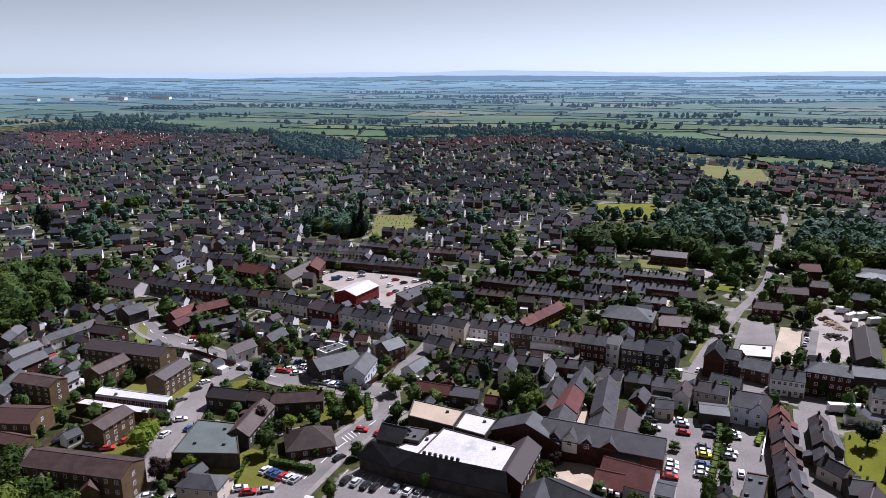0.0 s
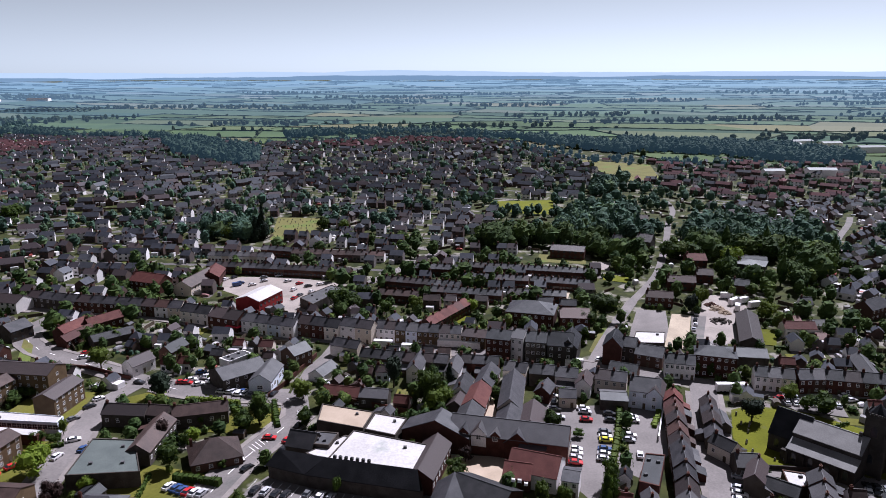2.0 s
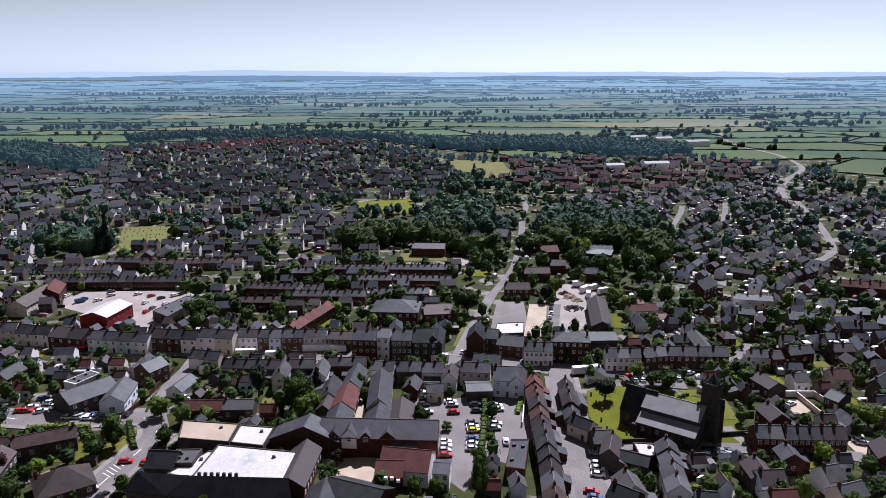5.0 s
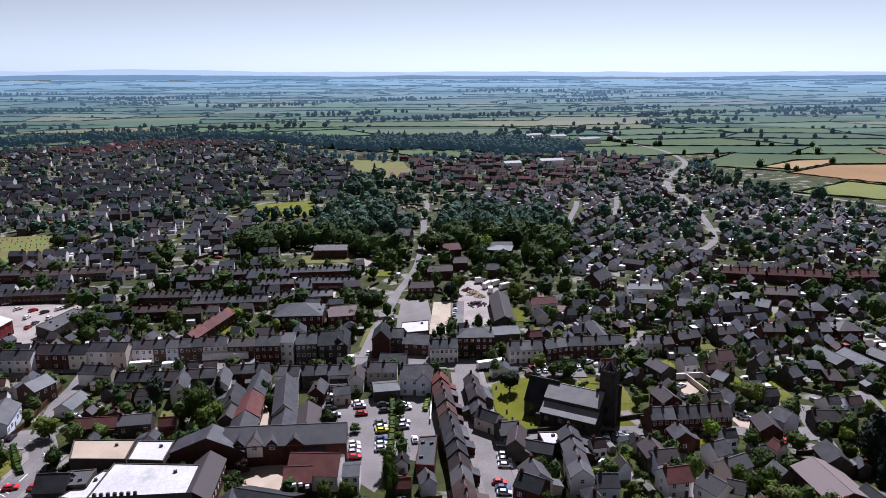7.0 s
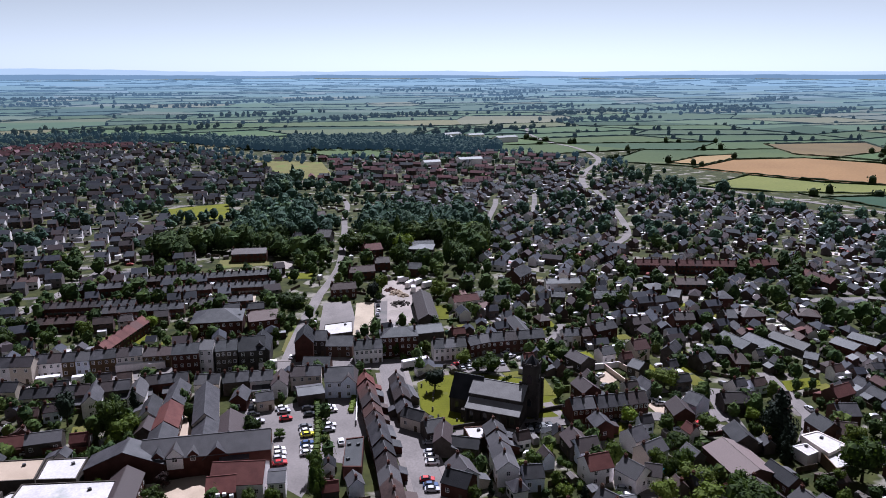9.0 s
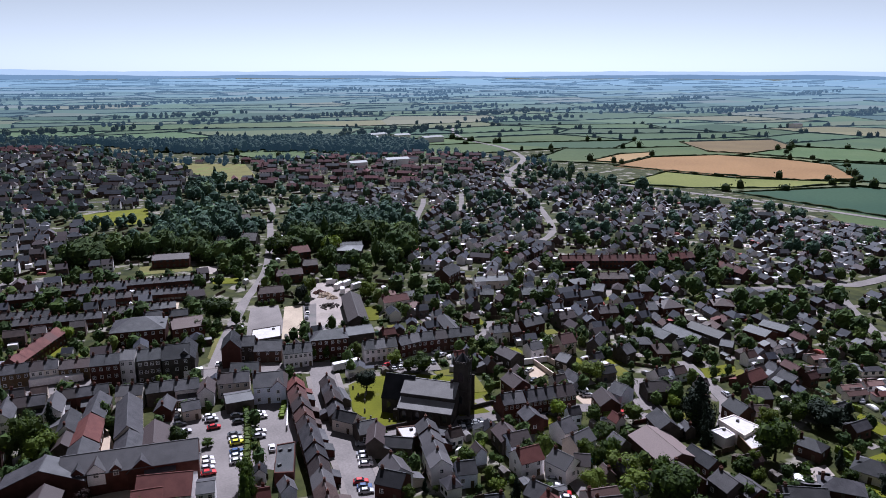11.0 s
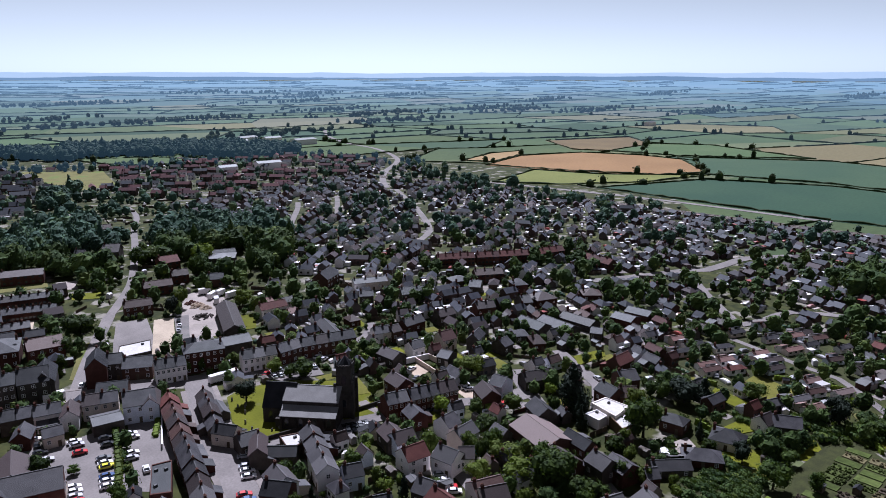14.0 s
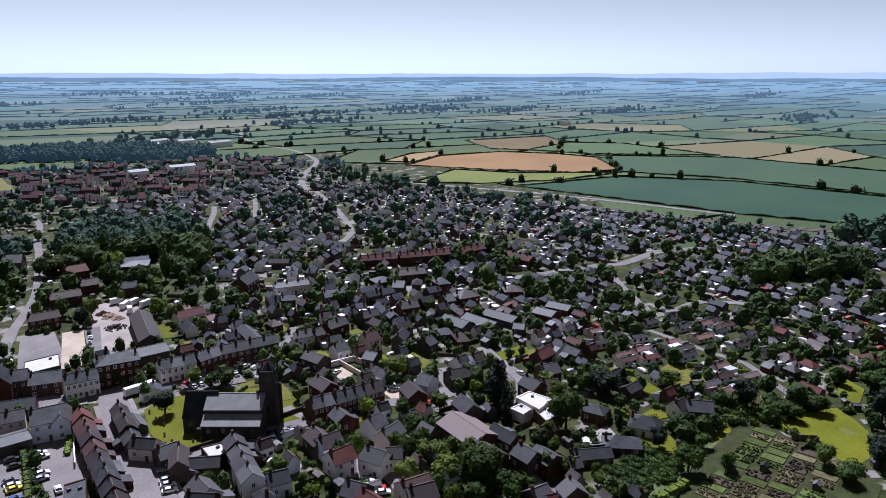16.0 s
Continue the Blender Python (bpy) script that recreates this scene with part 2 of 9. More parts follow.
def roof_mesh(L, W, e, r, mat, hip=False, over=0.35, chimneys=0, stack=None):
    """Two thick slopes with a ridge line, or a hipped roof, with stacks in the same mesh where asked."""
    a, b, t = L / 2 + over, W / 2 + over, 0.18
    drop = (r - e) * over / (W / 2)
    k = Kit()
    z0 = e - drop
    if hip:
        h = max(0.3, a - b)
        top = [(-h, 0, r), (h, 0, r)]
        low = [(-a, -b, z0), (a, -b, z0), (a, b, z0), (-a, b, z0)]
        up = [(x, y, z + t) for x, y, z in low + top]
        k.add(low + up, [(4, 5, 9, 8), (5, 6, 9), (6, 7, 8, 9), (7, 4, 8), (0, 1, 5, 4), (1, 2, 6, 5), (2, 3, 7, 6), (3, 0, 4, 7), (3, 2, 1, 0)])
    else:
        o = 0.12
        a = L / 2 + o
        for s in (-1, 1):
            v = [(-a, s * b, z0), (a, s * b, z0), (a, 0, r), (-a, 0, r)]
            v += [(x, y, z + t) for x, y, z in v]
            f = [(4, 5, 6, 7), (0, 3, 2, 1), (0, 1, 5, 4), (1, 2, 6, 5), (3, 0, 4, 7)]
            k.add(v, [tuple(reversed(q)) for q in f] if s > 0 else f)
        k.box(-a, -0.12, r + t - 0.06, a, 0.12, r + t + 0.06)
    for i in range(chimneys):
        x = (-a + 0.7) if i == 0 else (a - 0.7)
        k.box(x - 0.45, -0.35, r - 1.0, x + 0.45, 0.35, r + 1.2, 1)
    return k.mesh("roof", [mat, stack or BRICK])


def chimney_mesh(mat):
    k = Kit()
    k.box(-0.4, -0.32, -1.3, 0.4, 0.32, 0.85).box(-0.45, -0.37, 0.85, 0.45, 0.37, 1.0)
    for x in (-0.24, 0.0, 0.24):
        k.tube([(x, 0, 0.98), (x, 0, 1.35)], [0.11, 0.09], 6, 1)
    return k.mesh("chimney", [mat, POT])


def window_mesh(w, h):
    """A framed sash window, one connected piece 5 cm proud of the wall at y = 0, with four panes set back in it."""
    f = 0.09
    xs = [-w / 2, -w / 2 + f, -f / 3, f / 3, w / 2 - f, w / 2]
    zs = [0, f, h / 2 - f / 3, h / 2 + f / 3, h - f, h]
    v = [(x, -0.05, z) for z in zs for x in xs]
    faces, slots = [], []
    for j in range(5):
        for i in range(5):
            q = (j * 6 + i, j * 6 + i + 1, j * 6 + i + 7, j * 6 + i + 6)
            if i in (1, 3) and j in (1, 3):
                n = len(v)
                v += [(v[k][0], -0.015, v[k][2]) for k in q]
                faces += [(q[k], q[(k + 1) % 4], n + (k + 1) % 4, n + k) for k in range(4)] + [(n, n + 1, n + 2, n + 3)]
                slots += [0, 0, 0, 0, 1]
            else:
                faces.append(q)
                slots.append(0)
    n = len(v)
    rim = [0, 5, 35, 30]
    v += [(v[k][0] + (0.05 if k in (5, 35) else -0.05) * (k in (0, 5)), 0.02, v[k][2] - 0.04 * (k in (0, 5))) for k in rim]
    faces += [(rim[k], n + k, n + (k + 1) % 4, rim[(k + 1) % 4]) for k in range(4)]
    slots += [0] * 4
    return mesh("window", v, faces, [FRAME, GLASS], slots)


def door_mesh(colour):
    k = Kit()
    k.box(-0.5, -0.06, -0.05, 0.5, 0.02, 2.1)
    return k.mesh("door", [colour])


NAMES = {"slate": "grey slate", "brown_tile": "brown tiled", "red_tile": "red tiled", "dark_slate": "dark slate", "grey_sheet_roof": "grey sheet", "red_brick": "red brick", "buff_brick": "buff brick",
         "rubble_stone": "rubble stone", "painted_render": "painted render", "mixed_walls": "brick and render", "pale_blue_render": "pale render", "weathered_grey_stone": "grey stone",
         "green_felt_roof": "green felt", "white_membrane_roof": "white flat", "gravel_roof": "gravelled flat", "red_painted_wall": "red painted", "faded_pink_roof": "faded pinkish"}


def place(x, y, deg, z=0.0, s=1.0):
    return pose(x, y, z, 0, 0, deg) @ Matrix.Scale(s, 4)


def house(x, y, deg, L, W, e, r, wall=None, roof=None, hip=False, stacks=1, detail=2, sides="fb", kind="house", label="", group="", rows=None, cols=None, win=(1.1, 1.3), door=True, pos=None):
    """One building. detail 2: chimney, windows and door as parts; 1: roof and chimney as parts, panes in the wall; 0: walls and roof."""
    wall, roof = wall or WALLS, roof or SLATE
    if kind in ("house", "terraced_house") and W < 9:
        W, r = 0.86 * W, e + 0.9 * (r - e)
    L, W = round(L, 1), round(W, 1)
    taken(x, y, deg, L, W)
    BUILT.update(cells(x, y, deg, L, W))
    root = put(kind, cached(("w", L, W, e, r, wall.name, hip, detail > 1), lambda: wall_mesh(L, W, e, r, wall, hip, 0 if detail > 1 else 2)), None, place(x, y, deg))
    tagged(root, label or "%s %s under a %s roof" % (NAMES[wall.name], kind.replace("_", " "), NAMES[roof.name]), kind.split("_")[-1] if "_" in kind else kind, group or ("terraced houses" if kind == "terraced_house" else ""))
    merged = stacks if detail == 0 else 0
    put("roof", cached(("r", L, W, e, r, roof.name, hip, merged), lambda: roof_mesh(L, W, e, r, roof, hip, chimneys=merged)), root)
    if detail > 0:
        for i in range(stacks):
            cx = ((-1) ** i) * -(L / 2 - 0.75)
            put("chimney", cached(("c", "brick"), lambda: chimney_mesh(BRICK)), root, pose(pos if pos is not None and i == 0 else cx, 0, r))
    rng = random.Random(int(x * 13 + y * 29))
    if detail > 0 and kind in ("house", "terraced_house") and rng.random() < 0.6:
        q, s = round(rng.uniform(2.2, 3.6), 1), (-1 if sides == "b" else 1)
        w = round(min(L * 0.8, rng.uniform(2.6, 4.2)), 1)
        t = pose(rng.choice((-1, 1)) * (L - w) / 2 * 0.9, s * W / 2, 0, 0, 0, 0 if s > 0 else 180)
        put("extension", cached(("ext", w, q, wall.name), lambda: Kit().add([(-w / 2, 0, -0.2), (w / 2, 0, -0.2), (w / 2, q, -0.2), (-w / 2, q, -0.2), (-w / 2, 0, 3.4), (w / 2, 0, 3.4), (w / 2, q, 2.3), (-w / 2, q, 2.3)], [(1, 2, 6, 5), (2, 3, 7, 6), (3, 0, 4, 7)]).mesh("extension", wall)), root, t)
        top = rng.choice((roof, roof, roof, LEAD))
        put("extension_roof", cached(("extr", w, q, top.name), lambda: Kit().add([(-w / 2 - 0.15, 0.02, 3.42), (w / 2 + 0.15, 0.02, 3.42), (w / 2 + 0.15, q + 0.2, 2.25), (-w / 2 - 0.15, q + 0.2, 2.25), (-w / 2 - 0.15, 0.02, 3.56), (w / 2 + 0.15, 0.02, 3.56), (w / 2 + 0.15, q + 0.2, 2.39), (-w / 2 - 0.15, q + 0.2, 2.39)], [(4, 5, 6, 7), (3, 2, 1, 0), (2, 3, 7, 6), (1, 2, 6, 5), (3, 0, 4, 7)]).mesh("extension_roof", top)), root, t)
    if detail > 1:
        w, h = win
        n = cols or max(2, int(L / 2.9))
        floors = rows or max(1, int((e + 0.3) / 2.6))
        fh = e / floors
        wm = cached(("win", w, h), lambda: window_mesh(w, h))
        for s in range(floors):
            z = s * fh + max(0.75, (fh - h) * 0.55)
            for i in range(n):
                xx = -L / 2 + (i + 0.5) * L / n
                if "f" in sides:
                    if door and s == 0 and i == n // 2:
                        put("door", cached(("door",), lambda: door_mesh(TIMBER)), root, pose(xx, -W / 2, 0))
                    else:
                        put("window", wm, root, pose(xx, -W / 2, z))
                if "b" in sides:
                    put("window", wm, root, pose(xx, W / 2, z, 0, 0, 180))
            if "l" in sides:
                put("window", wm, root, pose(-L / 2, 0, z, 0, 0, -90))
            if "r" in sides:
                put("window", wm, root, pose(L / 2, 0, z, 0, 0, 90))
    return root


# ---- what ground is taken ----
CELL = 3.0
USED = set()
BUILT = set()


def cells(x, y, deg, L, W, grow=0.0):
    c, s = math.cos(radians(deg)), math.sin(radians(deg))
    a, b = L / 2 + grow, W / 2 + grow
    out = set()
    na, nb = max(1, int(2 * a / 2.5)), max(1, int(2 * b / 2.5))
    for i in range(na + 1):
        for j in range(nb + 1):
            u, v = -a + 2 * a * i / na, -b + 2 * b * j / nb
            out.add((int((x + u * c - v * s) // CELL), int((y + u * s + v * c) // CELL)))
    return out


def taken(x, y, deg, L, W, grow=0.0):
    USED.update(cells(x, y, deg, L, W, grow))


def is_free(x, y, deg, L, W, grow=0.0):
    return not (cells(x, y, deg, L, W, grow) & USED)


def inside(x, y, poly):
    n, hit = len(poly), False
    for i in range(n):
        (x0, y0), (x1, y1) = poly[i], poly[i - 1]
        if (y0 > y) != (y1 > y) and x < (x1 - x0) * (y - y0) / (y1 - y0) + x0:
            hit = not hit
    return hit


def block_poly(poly):
    xs, ys = [p[0] for p in poly], [p[1] for p in poly]
    for i in range(int(min(xs) // CELL), int(max(xs) // CELL) + 1):
        for j in range(int(min(ys) // CELL), int(max(ys) // CELL) + 1):
            if inside((i + 0.5) * CELL, (j + 0.5) * CELL, poly):
                USED.add((i, j))


def along(x0, y0, x1, y1):
    d = math.hypot(x1 - x0, y1 - y0)
    return d, math.degrees(math.atan2(y1 - y0, x1 - x0))


def terrace(x0, y0, x1, y1, n, W, e, r, wall=None, roof=None, detail=1, sides="f", stacks=1, kind="terraced_house", group="", hip=False, jitter=0.0, label=""):
    """n houses side by side along the ridge from one end to the other; fronts on the right of that way."""
    d, deg = along(x0, y0, x1, y1)
    rng = random.Random(int(x0 * 7 + y0 * 13))
    for i in range(n):
        k = (i + 0.5) / n
        j = round(rng.uniform(-jitter, jitter) * 2) / 2
        walls = rng.choice(wall) if isinstance(wall, (list, tuple)) else wall
        roofs = rng.choice(roof) if isinstance(roof, (list, tuple)) else roof
        house(x0 + (x1 - x0) * k, y0 + (y1 - y0) * k, deg, d / n, W, e + j, r + j, walls, roofs, hip, stacks, detail, sides, kind, label, group)


# ---- plants ----
def crown_mesh(seed, kind, mat, n):
    """Many small leaf clumps on an uneven crown of height 1, from 0.22 up."""
    rng = random.Random(seed)
    k = Kit()
    lobes = []
    if kind == "broad":
        for i in range(11):
            a, rr, z = rng.uniform(0, 6.28), rng.uniform(0.06, 0.28), rng.uniform(0.24, 0.80)
            lobes.append((rr * math.cos(a), rr * math.sin(a), z, rng.uniform(0.14, 0.24)))
        lobes.append((0, 0, 0.5, 0.3))
    elif kind == "cone":
        for i in range(12):
            z = 0.12 + 0.82 * i / 11
            rr = 0.27 * (1 - z) + 0.02
            a = rng.uniform(0, 6.28)
            lobes.append((rr * 0.5 * math.cos(a), rr * 0.5 * math.sin(a), z, rr * 0.9 + 0.03))
    else:
        for i in range(10):
            a, rr, z = rng.uniform(0, 6.28), rng.uniform(0.0, 0.35), rng.uniform(0.2, 0.7)
            lobes.append((rr * math.cos(a), rr * math.sin(a), z, rng.uniform(0.16, 0.3)))
    weights = [q[3] ** 2 for q in lobes]
    for i in range(n):
        cx, cy, cz, cr = rng.choices(lobes, weights)[0]
        d = Vector((rng.gauss(0, 1), rng.gauss(0, 1), rng.gauss(0.15, 1))).normalized()
        p = Vector((cx, cy, cz)) + d * cr * rng.uniform(0.7, 1.15)
        u = d.orthogonal().normalized()
        w = d.cross(u)
        turn = rng.uniform(0, 6.28)
        u, w = u * math.cos(turn) + w * math.sin(turn), w * math.cos(turn) - u * math.sin(turn)
        tilt = d * rng.uniform(-0.5, 0.5)
        s = rng.uniform(0.022, 0.05) * (0.75 if n > 600 else 1.0)
        k.add([p - u * s + tilt * s, p - w * s * 0.8, p + u * s - tilt * s, p + w * s * 0.9 + d * s * 0.4], [(0, 1, 2, 3)])
    for cx, cy, cz, cr in lobes:
        q, st = 0.80 * cr, 5
        ring = [(cx + q * math.cos(6.283 * j / st + cz * 9), cy + q * math.sin(6.283 * j / st + cz * 9)) for j in range(st)]
        v = [(cx, cy, cz - q)] + [(x, y, cz - 0.3 * q) for x, y in ring] + [(cx * 0.3 + x * 0.7, cy * 0.3 + y * 0.7, cz + 0.6 * q) for x, y in ring] + [(cx, cy, cz + q)]
        f = [(0, 1 + (j + 1) % st, 1 + j) for j in range(st)] + [(1 + j, 1 + (j + 1) % st, 6 + (j + 1) % st, 6 + j) for j in range(st)] + [(6 + j, 6 + (j + 1) % st, 11) for j in range(st)]
        k.add(v, f)
    return k.mesh("crown", mat)


def trunk_mesh(kind, seed):
    rng = random.Random(seed)
    k = Kit()
    k.tube([(0, 0, -0.03), (0, 0, 0.12), (0.01, 0, 0.34), (0.0, 0.01, 0.62)], [0.036, 0.026, 0.02, 0.008])
    if kind == "broad":
        for i in range(4):
            a = i * 1.57 + rng.uniform(-0.4, 0.4)
            k.tube([(0, 0, 0.26), (0.11 * math.cos(a), 0.11 * math.sin(a), 0.42), (0.2 * math.cos(a), 0.2 * math.sin(a), 0.6)], [0.016, 0.011, 0.004], 5)
    return k.mesh("tree", TRUNK)


TREE_LABELS = {"leaves": "green broadleaved tree", "lime_leaves": "yellow-green broadleaved tree", "dark_needles": "dark conifer", "copper_leaves": "dark copper-leaved tree"}


def tree(x, y, h, r, mat=None, kind="broad", n=950, z=0.0):
    """A tree of height h and crown radius about r."""
    mat = mat or LEAF
    seed = int(abs(x) * 3 + abs(y) * 5) % 4
    wide = r / (0.40 if kind != "cone" else 0.27)
    m = pose(x, y, z, 0, 0, (x * 37 + y * 11) % 360) @ Matrix.Diagonal((wide, wide, h, 1))
    root = put("tree", cached(("t", kind, seed), lambda: trunk_mesh(kind, seed)), None, m)
    tagged(root, TREE_LABELS[mat.name] + " among the houses", "tree", "trees of the town")
    put("crown", cached(("cr", kind, seed, mat.name, n), lambda: crown_mesh(seed, kind, mat, n)), root)
    return root


def hedge(x0, y0, x1, y1, h=1.8, w=1.4, mat=None):
    """A clipped or loose hedge of leaf clumps over a rough core."""
    d, deg = along(x0, y0, x1, y1)
    rng = random.Random(int(x0 * 3 + y1))
    k = Kit()
    n = max(2, int(d / 1.5))
    for i in range(n):
        k.box(d * i / n, -w / 2 + rng.uniform(0, 0.3), -0.1, d * (i + 1) / n, w / 2 - rng.uniform(0, 0.3), h * rng.uniform(0.75, 0.95), 0, 0.15)
    for i in range(int(d * 8)):
        p = Vector((rng.uniform(0, d), rng.choice((-1, 1)) * w / 2 * rng.uniform(0.4, 1.1), h * rng.uniform(0.2, 1.08)))
        u = Vector((rng.gauss(0, 1), rng.gauss(0, 1), rng.gauss(0, 1))).normalized()
        v = u.orthogonal().normalized()
        s = rng.uniform(0.18, 0.4)
        k.add([p - u * s, p - v * s, p + u * s, p + v * s], [(0, 1, 2, 3)])
    ob = put("hedge", k.mesh("hedge", mat or LEAF), None, place(x0, y0, deg))
    return tagged(ob, "thick green garden hedge", "hedge")


# ---- cars ----
PAINTS = [material("car_paint_" + n, (c, tuple(v * 1.15 for v in c)), 0.25, 1, 5, 0.0, 0.15) for n, c in
          (("white", (0.72, 0.72, 0.72)), ("silver", (0.42, 0.43, 0.45)), ("black", (0.02, 0.02, 0.022)), ("red", (0.42, 0.02, 0.025)), ("blue", (0.035, 0.07, 0.18)), ("grey", (0.12, 0.125, 0.13)), ("yellow", (0.6, 0.55, 0.03)))]
PAINT_NAMES = ["white", "silver", "black", "red", "blue", "dark grey", "yellow"]


def car_body(mat, van=False):
    k = Kit()
    if van:
        prof = [(-2.4, 0.35), (-2.45, 1.0), (-2.4, 2.05), (1.0, 2.1), (1.75, 1.25), (2.45, 1.0), (2.5, 0.35)]
    else:
        prof = [(-2.1, 0.32), (-2.15, 0.75), (-2.0, 0.98), (-1.2, 1.02), (0.95, 0.98), (1.95, 0.80), (2.12, 0.6), (2.1, 0.32)]
    n = len(prof)
    v = [(x, -0.86, z) for x, z in prof] + [(x, 0.86, z) for x, z in prof]
    k.add(v, [tuple(range(n)), tuple(range(2 * n - 1, n - 1, -1))] + [(i, i + n, (i + 1) % n + n, (i + 1) % n) for i in range(n)])
    if not van:
        k.add([(-1.15, -0.62, 1.46), (0.25, -0.62, 1.46), (0.25, 0.62, 1.46), (-1.15, 0.62, 1.46), (-1.2, -0.66, 1.40), (0.32, -0.66, 1.40), (0.32, 0.66, 1.40), (-1.2, 0.66, 1.40)],
              [(0, 1, 2, 3), (4, 5, 1, 0), (5, 6, 2, 1), (6, 7, 3, 2), (7, 4, 0, 3)])
    return k.mesh("car", mat)


def car_glass(van=False):
    k = Kit()
    if van:
        k.add([(1.05, -0.8, 2.0), (1.05, 0.8, 2.0), (1.78, 0.8, 1.3), (1.78, -0.8, 1.3)], [(0, 3, 2, 1)])
        k.add([(x + 0.02, y, z + 0.02) for x, y, z in k.v], [(0, 3, 2, 1)])
    else:
        lo = [(-1.85, -0.78, 0.97), (0.98, -0.78, 0.97), (0.98, 0.78, 0.97), (-1.85, 0.78, 0.97)]
        hi = [(-1.2, -0.66, 1.41), (0.32, -0.66, 1.41), (0.32, 0.66, 1.41), (-1.2, 0.66, 1.41)]
        k.add(lo + hi, [(0, 1, 5, 4), (1, 2, 6, 5), (2, 3, 7, 6), (3, 0, 4, 7)])
    return k.mesh("window_glass", GLASS)


def wheel_mesh():
    k = Kit()
    ring = [(0.32 * math.cos(6.283 * i / 10), 0.32 * math.sin(6.283 * i / 10)) for i in range(10)]
    k.add([(x, -0.1, z) for x, z in ring] + [(x, 0.1, z) for x, z in ring], [tuple(range(10)), tuple(range(19, 9, -1))] + [(i, i + 10, (i + 1) % 10 + 10, (i + 1) % 10) for i in range(10)])
    return k.mesh("wheel", RUBBER)


def car(x, y, deg, paint=None, van=False, wheels=True):
    p = paint if paint is not None else random.Random(int(x * 31 + y * 17)).choices(range(7), (5, 4, 5, 2, 3, 5, 0))[0]
    root = put("van" if van else "car", cached(("car", p, van), lambda: car_body(PAINTS[p], van)), None, place(x, y, deg, 0.1))
    tagged(root, "%s %s parked on the asphalt" % (PAINT_NAMES[p], "panel van" if van else "hatchback car"), "van" if van else "car", "parked cars")
    put("window_glass", cached(("carglass", van), lambda: car_glass(van)), root)
    if wheels:
        for sx in (-1.3, 1.35):
            for sy in (-0.8, 0.8):
                put("wheel", cached(("wheel",), wheel_mesh), root, pose(sx, sy, 0.3))
    return root


# ---- larger special buildings ----
def hall(pts, h, wall, roof, label, cols=0):
    """A flat-roofed building: walls with a parapet round a roof that lies a little lower, windows along its first side."""
    n = len(pts)
    if sum(pts[i - 1][0] * pts[i][1] - pts[i][0] * pts[i - 1][1] for i in range(n)) < 0:
        pts = pts[::-1]
        pts = pts[-2:] + pts[:-2]
    c = Vector((sum(p[0] for p in pts) / n, sum(p[1] for p in pts) / n))
    inner = [tuple(Vector(p) + (c - Vector(p)).normalized() * 0.5) for p in pts]
    v = [(*p, -0.3) for p in pts] + [(*p, h) for p in pts] + [(*p, h) for p in inner] + [(*p, h - 0.45) for p in inner]
    f = []
    for r in range(3):
        f += [(r * n + i, r * n + (i + 1) % n, (r + 1) * n + (i + 1) % n, (r + 1) * n + i) for i in range(n)]
    root = tagged(put("commercial_building", mesh("commercial_building", v, f, wall)), label, "building")
    put("roof", mesh("roof", [(*p, h - 0.25) for p in inner] + [(*p, h - 0.4) for p in inner], [tuple(range(n))] + [(i, i + n, (i + 1) % n + n, (i + 1) % n) for i in range(n)], roof), root)
    rng = random.Random(int(h * 100) + n)
    for i in range(1 if roof in (WHITE_ROOF, SAND_ROOF) else 3):
        a = rng.random()
        p = c + (Vector(inner[i % n]) - c) * (0.25 + 0.4 * a)
        put("roof_vent", cached(("vent",), lambda: Kit().box(-0.5, -0.4, -0.3, 0.5, 0.4, 0.6, 0, 0.06).mesh("roof_vent", LEAD)), root, pose(p.x, p.y, h - 0.2))
    if cols:
        a, b = Vector(pts[0]), Vector(pts[1])
        d, deg = along(*a, *b)
        for i in range(cols):
            p = a + (b - a) * (i + 0.5) / cols
            put("window", cached(("win", 2.0, 1.7), lambda: window_mesh(2.0, 1.7)), root, pose(p.x, p.y, h - 2.6, 0, 0, deg))
    for i in range(n):
        p, q = pts[i], pts[(i + 1) % n]
        d, deg = along(*p, *q)
        taken((p[0] + q[0] + 2 * c.x) / 4, (p[1] + q[1] + 2 * c.y) / 4, deg, d, max(4, (c - (Vector(p) + Vector(q)) / 2).length))
    return root


def lean_roof(a, b, c, d, zu, zl, mat):
    """A single-pitch range: its roof falls from the line a-b to the line d-c, over low walls."""
    v = [(*a, -0.3), (*b, -0.3), (*c, -0.3), (*d, -0.3), (*a, zu), (*b, zu), (*c, zl), (*d, zl)]
    root = tagged(put("shop", mesh("shop", v, [(0, 4, 5, 1), (1, 5, 6, 2), (2, 6, 7, 3), (3, 7, 4, 0)], STONE)), "long low shop range under a dark slate slope", "shop")
    o = (Vector(d) - Vector(a)).normalized() * 0.8
    lo = [(*a, zu + 0.05), (*b, zu + 0.05), (c[0] + o.x, c[1] + o.y, zl - 0.25), (d[0] + o.x, d[1] + o.y, zl - 0.25)]
    w = lo + [(x, y, z + 0.25) for x, y, z in lo]
    put("roof", mesh("roof", w, [(4, 7, 6, 5), (0, 1, 2, 3), (0, 4, 5, 1), (1, 5, 6, 2), (2, 6, 7, 3), (3, 7, 4, 0)], mat), root)
    dist, deg = along(*a, *b)
    taken((a[0] + c[0]) / 2, (a[1] + c[1]) / 2, deg, dist, 10)


